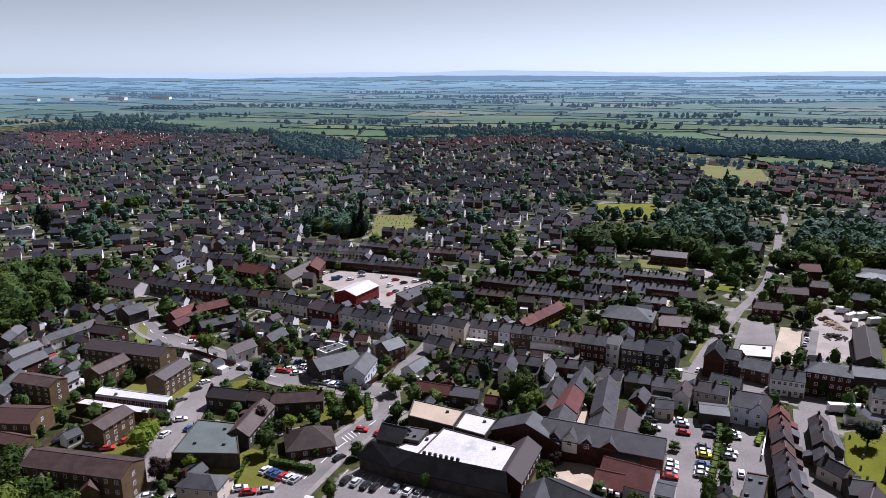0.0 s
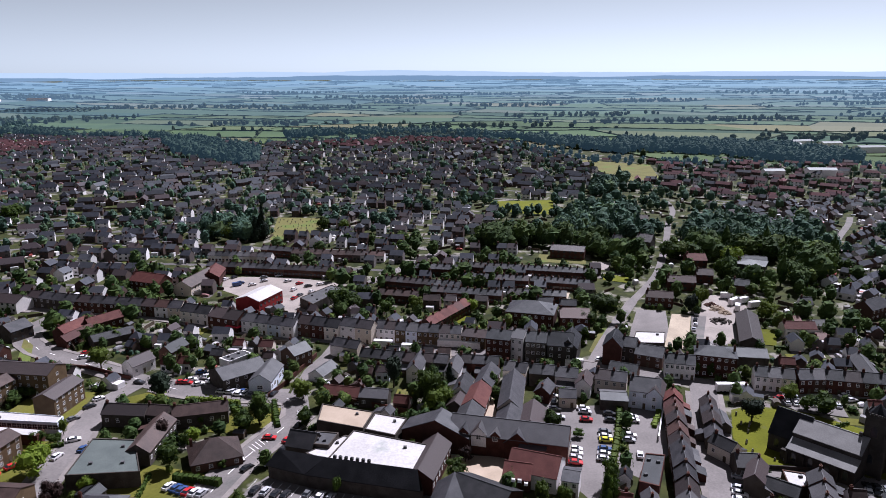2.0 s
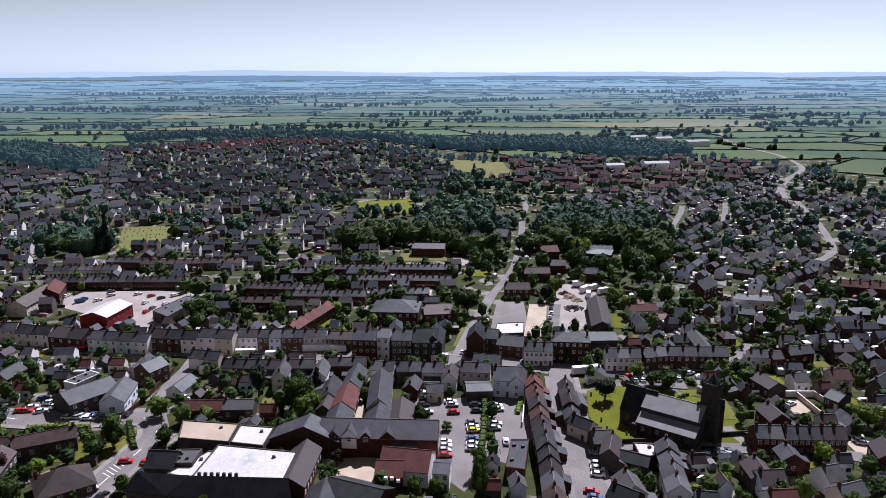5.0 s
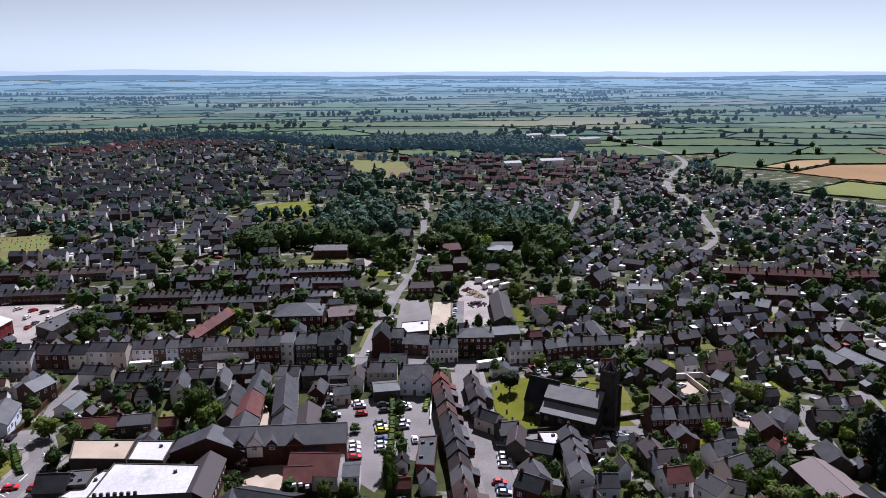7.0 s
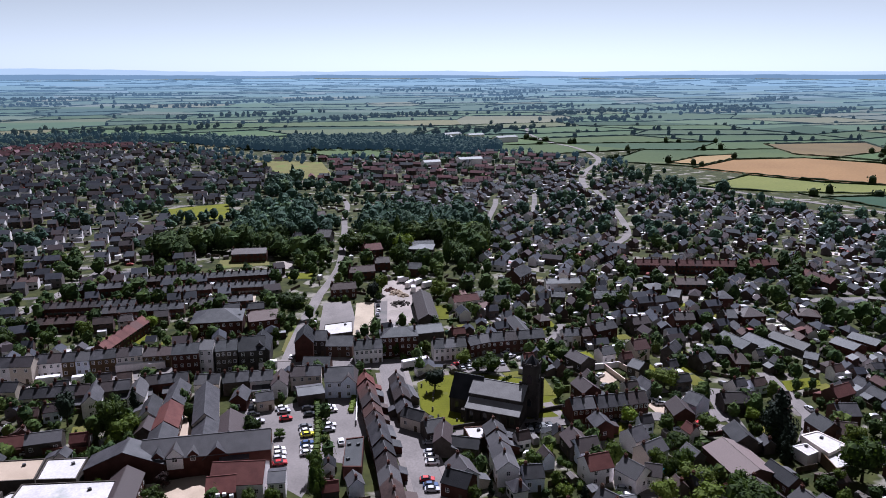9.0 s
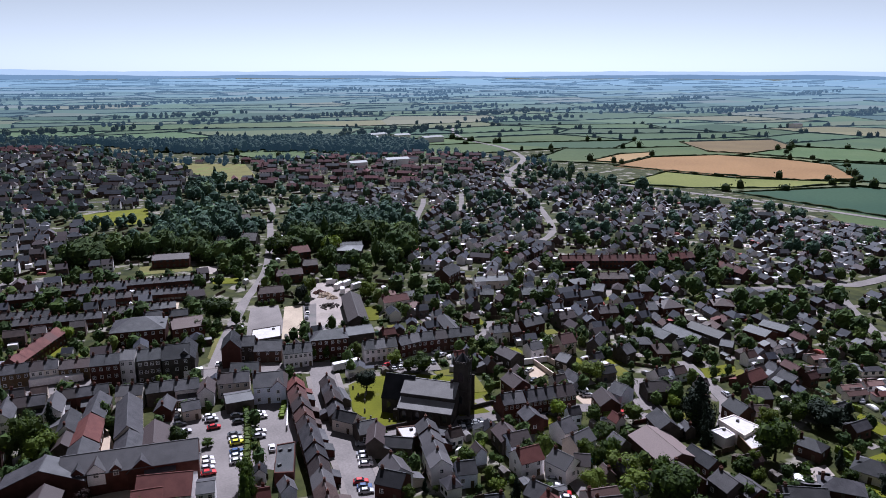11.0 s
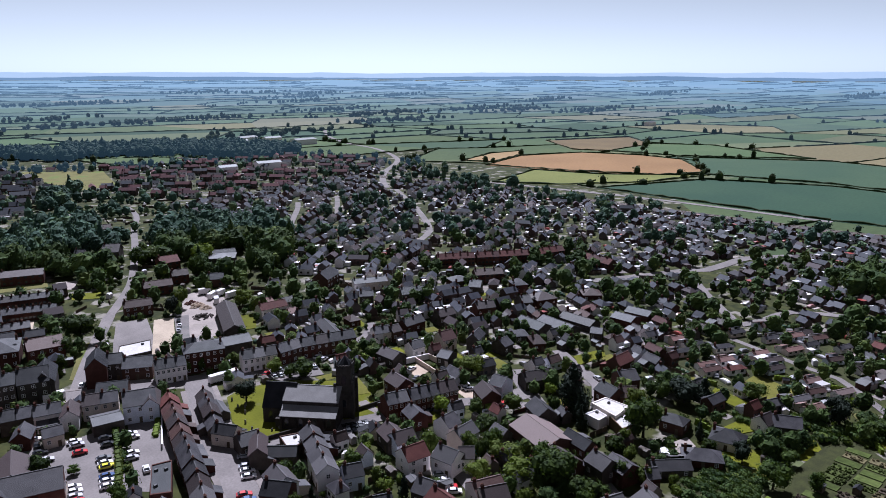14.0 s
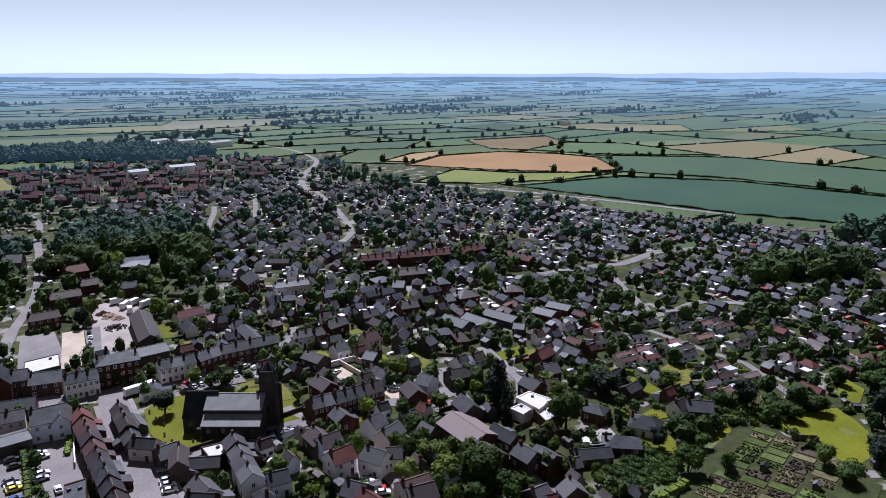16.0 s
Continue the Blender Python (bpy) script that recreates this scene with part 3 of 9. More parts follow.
def lancet_mesh(w, h):
    pts = [(-w / 2, 0), (w / 2, 0), (w / 2, h * 0.7), (w / 4, h * 0.9), (0, h), (-w / 4, h * 0.9), (-w / 2, h * 0.7)]
    n = len(pts)
    v = [(x * 1.25, -0.08, z * 1.06 - 0.05) for x, z in pts] + [(x, -0.08, z) for x, z in pts] + [(x, -0.02, z) for x, z in pts] + [(x * 1.25, 0.03, z * 1.06 - 0.05) for x, z in pts]
    f = [(i, (i + 1) % n, (i + 1) % n + n, i + n) for i in range(n)] + [(i + n, (i + 1) % n + n, (i + 1) % n + 2 * n, i + 2 * n) for i in range(n)] + [tuple(range(2 * n, 3 * n))]
    f += [((i + 1) % n, i, i + 3 * n, (i + 1) % n + 3 * n) for i in range(n)]
    return mesh("window", v, f, [STONE, GLASS], [0] * (2 * n) + [1] + [0] * n)


def church(x, y, deg, L, cx, cy, cl, tx, ty):
    """A parish church: nave with lean-to aisles, steep chancel, and a buttressed tower with a low spire."""
    m = place(x, y, deg)
    inv = m.inverted()
    root = new("church")
    root.matrix_basis = m
    tagged(root, "grey stone parish church with a square west tower", "church")
    L += 4
    k = Kit()
    k.add(*(lambda a, b, e, r: ([(-a, -b, -0.3), (a, -b, -0.3), (a, b, -0.3), (-a, b, -0.3), (-a, -b, e), (a, -b, e), (a, b, e), (-a, b, e), (-a, 0, r), (a, 0, r)], [(0, 1, 5, 4), (2, 3, 7, 6), (1, 2, 6, 9, 5), (3, 0, 4, 8, 7)]))(L / 2, 5.2, 8.2, 11.4))
    put("nave_wall", k.mesh("nave_wall", OLD_STONE), root)
    put("nave_roof", roof_mesh(L, 10.4, 8.2, 11.4, PALE_LEAD, over=0.3), root, None, "pale grey lead roof")
    for s in (-1, 1):
        w = Kit()
        b0, b1 = 5.25, 9.2
        v = [(-L / 2, b0, -0.3), (L / 2, b0, -0.3), (L / 2, b1, -0.3), (-L / 2, b1, -0.3), (-L / 2, b0, 6.6), (L / 2, b0, 6.6), (L / 2, b1, 4.6), (-L / 2, b1, 4.6)]
        w.add(v, [(1, 2, 6, 5), (2, 3, 7, 6), (3, 0, 4, 7)])
        put("aisle_wall", w.mesh("aisle_wall", OLD_STONE), root, pose(0, 0, 0, 0, 0, 180 if s < 0 else 0))
        q = Kit().add([(-L / 2 - 0.1, b0, 6.62), (L / 2 + 0.1, b0, 6.62), (L / 2 + 0.1, b1 + 0.3, 4.5), (-L / 2 - 0.1, b1 + 0.3, 4.5), (-L / 2 - 0.1, b0, 6.8), (L / 2 + 0.1, b0, 6.8), (L / 2 + 0.1, b1 + 0.3, 4.68), (-L / 2 - 0.1, b1 + 0.3, 4.68)],
                      [(4, 5, 6, 7), (3, 2, 1, 0), (2, 3, 7, 6), (1, 2, 6, 5), (3, 0, 4, 7)])
        put("aisle_roof", q.mesh("aisle_roof", PALE_LEAD), root, pose(0, 0, 0, 0, 0, 180 if s < 0 else 0))
        for i in range(4):
            put("window", cached(("lancet", 1.3, 2.8), lambda: lancet_mesh(1.3, 2.8)), root, pose(-L / 2 + (i + 0.5) * L / 4, s * b1, 1.3, 0, 0, 180 if s > 0 else 0))
            put("buttress", cached(("butt",), lambda: Kit().box(-0.4, -0.9, -0.3, 0.4, 0.1, 3.9, 0, 0.08).mesh("buttress", OLD_STONE)), root, pose(-L / 2 + i * L / 4 + 0.5, s * b1, 0, 0, 0, 180 if s > 0 else 0))
    c = inv @ Vector((cx, cy, 0)) + Vector((2.2, 0, 0))
    k = Kit()
    half, b, e, r = cl / 2 + 0.3, 5.0, 5.6, 12.0
    k.add([(-half, -b, -0.3), (half, -b, -0.3), (half, b, -0.3), (-half, b, -0.3), (-half, -b, e), (half, -b, e), (half, b, e), (-half, b, e), (-half, 0, r), (half, 0, r)], [(0, 1, 5, 4), (2, 3, 7, 6), (1, 2, 6, 9, 5), (3, 0, 4, 8, 7)])
    put("chancel_wall", k.mesh("chancel_wall", OLD_STONE), root, pose(c.x, 0, 0))
    put("chancel_roof", roof_mesh(2 * half, 2 * b, e, r, DARK_SLATE), root, pose(c.x, 0, 0), "steep dark slate roof")
    put("window", cached(("lancet", 2.6, 4.6), lambda: lancet_mesh(2.6, 4.6)), root, pose(c.x - half, 0, 2.2, 0, 0, -90))
    for i in (-1, 1):
        put("window", cached(("lancet", 1.3, 2.8), lambda: lancet_mesh(1.3, 2.8)), root, pose(c.x + i * half / 2, -b, 1.6))
    put("vestry", Kit().box(-2.4, -3.4, -0.3, 2.4, 0, 3.2).mesh("vestry", OLD_STONE), root, pose(c.x + 2.5, -b, 0))
    t = inv @ Vector((tx, ty, 0))
    t = pose(t.x + 0.7, t.y, 0)
    h, a = 17.9, 2.6
    tower = put("tower", Kit().box(-a, -a, -0.3, a, a, 8.5, 0, 0.1).box(-a + 0.1, -a + 0.1, 8.5, a - 0.1, a - 0.1, h).box(-a - 0.15, -a - 0.15, 8.35, a + 0.15, a + 0.15, 8.6).box(-a - 0.1, -a - 0.1, h - 0.3, a + 0.1, a + 0.1, h).mesh("tower", OLD_STONE), root, t)
    par = Kit()
    for s in (-1, 1):
        par.box(-a - 0.1, s * a - 0.2, h, a + 0.1, s * a + 0.1, h + 0.45)
        par.box(s * a - 0.2, -a + 0.11, h, s * a + 0.1, a - 0.11, h + 0.45)
    for i in range(5):
        u = -a + (i + 0.25) * 2 * a / 5
        for s in (-1, 1):
            put("merlon", cached(("merlon",), lambda: Kit().box(-0.38, -0.15, 0, 0.38, 0.15, 0.5).mesh("merlon", OLD_STONE)), tower, pose(u + 0.37, s * a - 0.05, h + 0.45))
            put("merlon", cached(("merlon",), lambda: None), tower, pose(s * a - 0.05, u + 0.37, h + 0.45, 0, 0, 90))
    put("parapet", par.mesh("parapet", OLD_STONE), tower)
    put("spire", Kit().tube([(0, 0, h - 0.1), (0, 0, h + 3.4)], [a * 1.15, 0.06], 8).mesh("spire", DARK_SLATE), tower, None, "low dark slate spire")
    for sx in (-1, 1):
        for sy in (-1, 1):
            put("pinnacle", cached(("pin",), lambda: Kit().tube([(0, 0, 0), (0, 0, 1.2), (0, 0, 2.4)], [0.4, 0.36, 0.04], 4).mesh("pinnacle", OLD_STONE)), tower, pose(sx * (a - 0.1), sy * (a - 0.1), h))
            put("buttress", cached(("tbutt",), lambda: Kit().box(-0.5, -0.5, -0.3, 0.5, 0.5, 12.5, 0, 0.1).mesh("buttress", OLD_STONE)), tower, pose(sx * (a + 0.3), sy * (a + 0.3), 0))
    for q in range(4):
        put("belfry_window", cached(("lancet", 1.7, 3.2), lambda: lancet_mesh(1.7, 3.2)), tower, pose(0, 0, 0, 0, 0, 90 * q) @ pose(0, -a + 0.06, 12))
        put("window", cached(("lancet", 1.3, 2.8), lambda: lancet_mesh(1.3, 2.8)), tower, pose(0, 0, 0, 0, 0, 90 * q) @ pose(0, -a + 0.02, 4))
    taken(x, y, deg, 34, 19)
    taken(tx, ty, deg, 9, 9)


def shed(x, y, deg, w=2.6, d=2.0, mat=None, roof=None):
    k = Kit().add([(-w / 2, -d / 2, -0.1), (w / 2, -d / 2, -0.1), (w / 2, d / 2, -0.1), (-w / 2, d / 2, -0.1), (-w / 2, -d / 2, 1.8), (w / 2, -d / 2, 1.8), (w / 2, d / 2, 1.8), (-w / 2, d / 2, 1.8), (-w / 2, 0, 2.3), (w / 2, 0, 2.3)],
                  [(0, 1, 5, 4), (2, 3, 7, 6), (1, 2, 6, 9, 5), (3, 0, 4, 8, 7)])
    root = put("shed", cached(("shed", w, d, (mat or TIMBER).name), lambda: k.mesh("shed", mat or TIMBER)), None, place(x, y, deg))
    tagged(root, "small garden shed with a pitched felt roof", "shed")
    put("roof", cached(("shedroof", w, d, (roof or LEAD).name), lambda: roof_mesh(w, d, 1.8, 2.3, roof or LEAD, over=0.15)), root)
    taken(x, y, deg, w, d)


def fence(x0, y0, x1, y1, h=1.7):
    """Boarded panels between posts."""
    d, deg = along(x0, y0, x1, y1)
    n = max(1, round(d / 3.0))
    root = new("fence")
    root.matrix_basis = place(x0, y0, deg)
    tagged(root, "weathered timber garden fence", "fence")
    for i in range(n):
        put("panel", cached(("panel", h), lambda: Kit().box(0.05, -0.03, 0.0, 2.9, 0.03, h).mesh("panel", TIMBER)), root, pose(i * d / n, 0, 0) @ Matrix.Diagonal((d / n / 3.0, 1, 1, 1)))


def lorry(x, y, deg, n=9.0):
    """A white box lorry or coach with cab glass and six wheels."""
    k = Kit().box(-n / 2, -1.2, 0.6, n / 2, 1.2, 3.1, 0, 0.08).box(-n / 2, -1.1, 0.35, n / 2, 1.1, 0.6)
    root = tagged(put("lorry", k.mesh("lorry", PAINTS[0]), None, place(x, y, deg, 0.1)), "white high-sided lorry standing in the street", "lorry")
    put("windscreen", Kit().box(n / 2 - 0.06, -1.0, 1.5, n / 2 + 0.03, 1.0, 2.6).mesh("windscreen", GLASS), root)
    for sx in (-n / 2 + 1.5, -n / 2 + 2.8, n / 2 - 1.6):
        for sy in (-1.0, 1.0):
            put("wheel", cached(("wheel",), wheel_mesh), root, pose(sx, sy, 0.38) @ Matrix.Scale(1.35, 4))


def garden_wall(x0, y0, x1, y1, h, mat):
    d, deg = along(x0, y0, x1, y1)
    k = Kit().box(0, -0.15, -0.2, d, 0.15, h).box(-0.03, -0.2, h, d + 0.03, 0.2, h + 0.1)
    tagged(put("garden_wall", k.mesh("garden_wall", mat), None, place(x0, y0, deg)), "%s boundary wall with a coping" % NAMES[mat.name], "wall")


PLOT_COUNT = [0]


def plot(name, pts, mat, label):
    PLOT_COUNT[0] += 1
    flat(name, pts, 0.155 + 0.0045 * PLOT_COUNT[0], mat, label, depth=0.4)
    block_poly(pts)


def bay_lines(x, y, deg, n, L, w):
    """White lines of n parking bays, set off along deg, each L long."""
    k = Kit()
    for i in range(n + 1):
        k.box(i * w - 0.06, 0, 0, i * w + 0.06, L, 0.012)
    tagged(put("parking_lines", k.mesh("parking_lines", WHITE), None, place(x, y, deg, 0.185)), "white painted parking bay lines", "", "", "structure")


def hatch(x, y, deg):
    k = Kit()
    for i in range(7):
        k.add([(-5 + i * 1.5, -1.8, 0), (-4.75 + i * 1.5, -1.8, 0), (-3.25 + i * 1.5, 1.8, 0), (-3.5 + i * 1.5, 1.8, 0)], [(0, 1, 2, 3)])
    tagged(put("road_marking", k.mesh("road_marking", WHITE), None, place(x, y, deg, 0.30)), "hatched white road marking", "", "", "structure")


def allotments(a, b, c):
    """Dug and planted beds in rows between paths, with sheds."""
    a, b, c = Vector(a), Vector(b), Vector(c)
    u, v = (b - a).normalized(), (c - b).normalized()
    n, m = int((b - a).length / 4.2), int((c - b).length / 7.5)
    deg = math.degrees(math.atan2(u.y, u.x))
    beds = [material("bed_" + q, (col, tuple(t * 1.5 for t in col)), 0.95, 0.6, 3, 0.4, 0.4) for q, col in (("green", (0.09, 0.125, 0.028)), ("earth", (0.10, 0.08, 0.055)), ("crop", (0.12, 0.16, 0.04)), ("straw", (0.19, 0.17, 0.085)))]
    rng = random.Random(8)
    for i in range(n):
        for j in range(m + 2):
            p = a + u * (i + 0.5) * 4.2 + v * (j + 0.3) * 7.5 + v * rng.uniform(-0.4, 0.4)
            if rng.random() < 0.07:
                shed(p.x, p.y, round(deg), 2.4, 1.8, TIMBER, rng.choice((LEAD, DARK_SLATE, WHITE_ROOF)))
                continue
            w, L, mt = rng.uniform(1.5, 1.9), rng.uniform(2.9, 3.5), rng.choice(beds)
            k = Kit().box(-w, -L, -0.1, w, L, 0.22, 0, 0.12)
            for q in range(rng.choice((0, 16, 30))):
                x, y = rng.uniform(-w + 0.2, w - 0.2), rng.uniform(-L + 0.2, L - 0.2)
                k.tube([(x, y, 0.2), (x, y, 0.55), (x, y, 0.8)], [0.3, 0.36, 0.05], 5)
            tagged(put("garden_bed", k.mesh("garden_bed", mt), None, place(p.x, p.y, round(deg), 0.16)), "raised allotment bed with rows of plants", "garden bed", "allotment beds")
            taken(p.x, p.y, deg, 2 * w, 2 * L)


def pool(x, y):
    k = Kit().tube([(0, 0, 0), (0, 0, 1.0)], [1.9, 1.9], 16)
    blue = material("pool_blue", ((0.06, 0.42, 0.60), (0.09, 0.50, 0.68)), 0.15, 1, 4, 0.05, 0.0)
    tagged(put("paddling_pool", k.mesh("paddling_pool", blue), None, place(x, y, 0, 0.05)), "round bright blue garden pool", "pool")


def gablet(x, y, deg, w, h, wall):
    """A gabled front set before a roof slope, with its own little slate roof."""
    z0 = 6.0 - h
    d = 3.0
    k = Kit().add([(-w / 2, 0, z0), (w / 2, 0, z0), (w / 2, 0, 7.0), (0, 0, 7.0 + w * 0.5), (-w / 2, 0, 7.0), (-w / 2, d, z0), (w / 2, d, z0), (w / 2, d, 7.0), (-w / 2, d, 7.0)], [(0, 1, 2, 3, 4), (1, 6, 7, 2), (5, 0, 4, 8)])
    root = tagged(put("gable_front", k.mesh("gable_front", wall), None, place(x, y, deg)), "gabled shop front on the shopping range", "gable")
    o = 0.25
    for s in (-1, 1):
        v = [(s * (w / 2 + o), -o, 7.0 - o), (0, -o, 7.05 + w * 0.5), (0, d + 1.5, 7.05 + w * 0.5), (s * (w / 2 + o), d, 7.0 - o)]
        v += [(a, b, c + 0.14) for a, b, c in v]
        put("roof", mesh("roof", v, [(0, 1, 2, 3), (4, 7, 6, 5), (0, 4, 5, 1), (1, 5, 6, 2), (2, 6, 7, 3), (3, 7, 4, 0)], SLATE), root)
    put("window", cached(("win", 1.4, 1.5), lambda: window_mesh(1.4, 1.5)), root, pose(0, 0, 5.2))
    return root


def skylight(x, y, z):
    tagged(put("skylight", cached(("sky",), lambda: Kit().box(-0.5, -0.4, -0.5, 0.5, 0.4, 0.25, 0, 0.05).mesh("skylight", WHITE)), None, place(x, y, -17, z)), "small white roof skylight", "skylight")


def awning(x, y, deg):
    """A red cloth canopy on four thin posts."""
    root = new("awning")
    root.matrix_basis = place(x, y, deg, 0.2)
    tagged(root, "bright red cloth market awning on posts", "awning")
    k = Kit().add([(-3.6, -1.6, 2.5), (3.6, -1.6, 2.5), (3.6, 1.6, 2.5), (-3.6, 1.6, 2.5), (-2.4, 0, 3.3), (2.4, 0, 3.3)], [(0, 1, 5, 4), (1, 2, 5), (2, 3, 4, 5), (3, 0, 4), (3, 2, 1, 0)])
    put("canopy", k.mesh("canopy", RED_CLOTH), root, None, "bright red cloth canopy")
    for i in (-3.5, 3.5):
        for j in (-1.5, 1.5):
            put("post", cached(("awnpost",), lambda: Kit().tube([(0, 0, -0.1), (0, 0, 2.5)], [0.05, 0.05], 6).mesh("post", STEEL)), root, pose(i, j, 0))


def cooling_unit(x, y):
    """A roof-top cooling box on feet with a round fan grille."""
    root = tagged(put("cooling_unit", cached(("cool",), lambda: Kit().box(-0.45, -0.35, 0.15, 0.45, 0.35, 0.95, 0, 0.03).box(-0.4, -0.3, -0.05, -0.3, 0.3, 0.15).box(0.3, -0.3, -0.05, 0.4, 0.3, 0.15).mesh("cooling_unit", LEAD)), None, place(x, y, -22, 6.3)), "grey cooling box on the white flat roof", "cooling unit", "cooling units on the store roof")
    put("fan_grille", cached(("coolfan",), lambda: Kit().tube([(0, 0, 0.94), (0, 0, 1.0)], [0.28, 0.26], 10).mesh("fan_grille", DARK_SLATE)), root)


def rubble(x, y, r, h, mat):
    """A heap of broken stone."""
    rng = random.Random(int(x + y))
    k = Kit()
    for i in range(40):
        a, q = rng.uniform(0, 6.28), r * rng.random() ** 0.6
        s = rng.uniform(0.3, 0.9)
        z = h * (1 - q / r) * rng.uniform(0.6, 1)
        k.tube([(q * math.cos(a), q * math.sin(a), z - s), (q * math.cos(a), q * math.sin(a), z), (q * math.cos(a) + 0.2, q * math.sin(a), z + s * 0.6)], [s * 1.3, s, s * 0.3], 5)
    tagged(put("rubble_heap", k.mesh("rubble_heap", mat), None, place(x, y, 0, 0.1)), "heap of broken stone in the yard", "", "", "stuff")


def warehouse(x, y, L, deg):
    z = terrain(x, y)
    W, h = L * 0.45, 8
    k = Kit().add([(-L / 2, -W / 2, -1), (L / 2, -W / 2, -1), (L / 2, W / 2, -1), (-L / 2, W / 2, -1), (-L / 2, -W / 2, h), (L / 2, -W / 2, h), (L / 2, W / 2, h), (-L / 2, W / 2, h), (-L / 2, 0, h + 2), (L / 2, 0, h + 2)], [(0, 1, 5, 4), (2, 3, 7, 6), (1, 2, 6, 9, 5), (3, 0, 4, 8, 7)])
    root = tagged(put("warehouse", k.mesh("warehouse", WHITE), None, place(x, y, deg, z)), "long white warehouse in the fields", "warehouse")
    put("roof", roof_mesh(L, W, h, h + 2, LEAD), root)


# ---- ground ----
def terrain(x, y):
    r = math.hypot(x, y)
    if r < 1900:
        return 0.0
    k = (r - 1900) / 2750
    return 72 * k ** 1.3 + 5 * k * noise.noise((x / 700, y / 700, 0))


def flat(name, pts, z, mat, label="", kind="structure", depth=0.1):
    """A slab with that outline, its top at z."""
    n = len(pts)
    area = sum(pts[i - 1][0] * pts[i][1] - pts[i][0] * pts[i - 1][1] for i in range(n))
    if area < 0:
        pts = pts[::-1]
    v = [(x, y, z) for x, y in pts] + [(x, y, z - depth) for x, y in pts]
    f = [tuple(range(n))] + [(i, i + n, (i + 1) % n + n, (i + 1) % n) for i in range(n)]
    return tagged(put(name, mesh(name, v, f, mat)), label, "", "", kind)


def ribbon(name, pts, width, z, mat, label="", block=True, shift=0.0, depth=0.1):
    """A strip of ground along a line, joined with mitres."""
    P = [Vector(p) for p in pts]
    v, n = [], len(P)
    for i, p in enumerate(P):
        a = (P[min(i + 1, n - 1)] - P[max(i - 1, 0)]).normalized()
        s = Vector((-a.y, a.x))
        l, r = p + s * (shift + width / 2), p + s * (shift - width / 2)
        v += [(l.x, l.y, z), (r.x, r.y, z), (l.x, l.y, z - depth), (r.x, r.y, z - depth)]
    f = []
    for i in range(n - 1):
        a, b = 4 * i, 4 * i + 4
        f += [(a, a + 1, b + 1, b), (a + 2, a, b, b + 2), (a + 1, a + 3, b + 3, b + 1)]
    if block:
        for p, q in zip(P, P[1:]):
            d, deg = along(p.x, p.y, q.x, q.y)
            m = (p + q) / 2
            taken(m.x, m.y, deg, d, width + 1)
    return tagged(put(name, mesh(name, v, f, mat)), label, "", "", "structure")


def smooth(pts, step=9.0):
    """Points along a soft curve through pts."""
    out = []
    P = [Vector(p) for p in pts]
    for i in range(len(P) - 1):
        a, b, c, d = P[max(i - 1, 0)], P[i], P[i + 1], P[min(i + 2, len(P) - 1)]
        n = max(1, int((c - b).length / step))
        for j in range(n):
            t = j / n
            q = 0.5 * (2 * b + (c - a) * t + (2 * a - 5 * b + 4 * c - d) * t * t + (3 * b - a - 3 * c + d) * t ** 3)
            out.append((q.x, q.y))
    return out + [tuple(P[-1])]


ROADS = []


def road(pts, width=7.0, paths=True, line=False, label="worn grey asphalt street"):
    pts = smooth(pts)
    z = 0.045 + 0.005 * len(ROADS)
    ROADS.append((pts, width, paths, z))
    ribbon("road", pts, width, z + 0.12, TARMAC, label, True, 0.0, 0.3)
    if line:
        P = [Vector(p) for p in pts]
        k = Kit()
        for p, q in zip(P, P[1:]):
            a = (q - p).normalized()
            s = Vector((-a.y, a.x)) * 0.12
            m = p + a * 4
            k.add([(*(p - s), z + 0.132), (*(m - s), z + 0.132), (*(m + s), z + 0.132), (*(p + s), z + 0.132)], [(0, 1, 2, 3)])
        tagged(put("road_marking", k.mesh("road_marking", WHITE)), "white dashed centre line", "", "", "structure")


def lay_pavements():
    """Raised footways on both sides, left open where another road joins."""
    for n, (pts, width, paths, z) in enumerate(ROADS):
        if not paths:
            continue
        P = [Vector(p) for p in pts]
        for s in (-1, 1):
            run = []
            for i, p in enumerate(P):
                a = (P[min(i + 1, len(P) - 1)] - P[max(i - 1, 0)]).normalized()
                q = p + Vector((-a.y, a.x)) * s * (width / 2 + 0.9)
                clear = all(min((Vector(o) - q).length for o in opts) > w / 2 + 2.5 for m, (opts, w, _, _) in enumerate(ROADS) if m != n)
                if clear:
                    run.append(tuple(q))
                if (not clear or i == len(P) - 1) and run:
                    if len(run) > 1:
                        ribbon("pavement", run, 1.8, 0.30, PAVING, "paved footway beside the street", True, 0.0, 0.4)
                    run = []


def build_ground():
    v, f = [(0, 0, 0)], []
    radii = [60, 130, 260, 500, 800, 1200, 1600, 1900, 2200, 2500, 2800, 3100, 3400, 3700, 4000, 4300, 4650]
    n = 120
    for r in radii:
        for i in range(n):
            a = 2 * math.pi * i / n
            x, y = r * math.cos(a), r * math.sin(a)
            v.append((x, y, terrain(x, y) - (0.4 if r > 1000 else 0)))
    f += [(0, 1 + i, 1 + (i + 1) % n) for i in range(n)]
    for k in range(len(radii) - 1):
        for i in range(n):
            a, b = 1 + k * n + i, 1 + k * n + (i + 1) % n
            f.append((a, a + n, b + n, b))
    return mesh("ground", v, f, GARDEN)


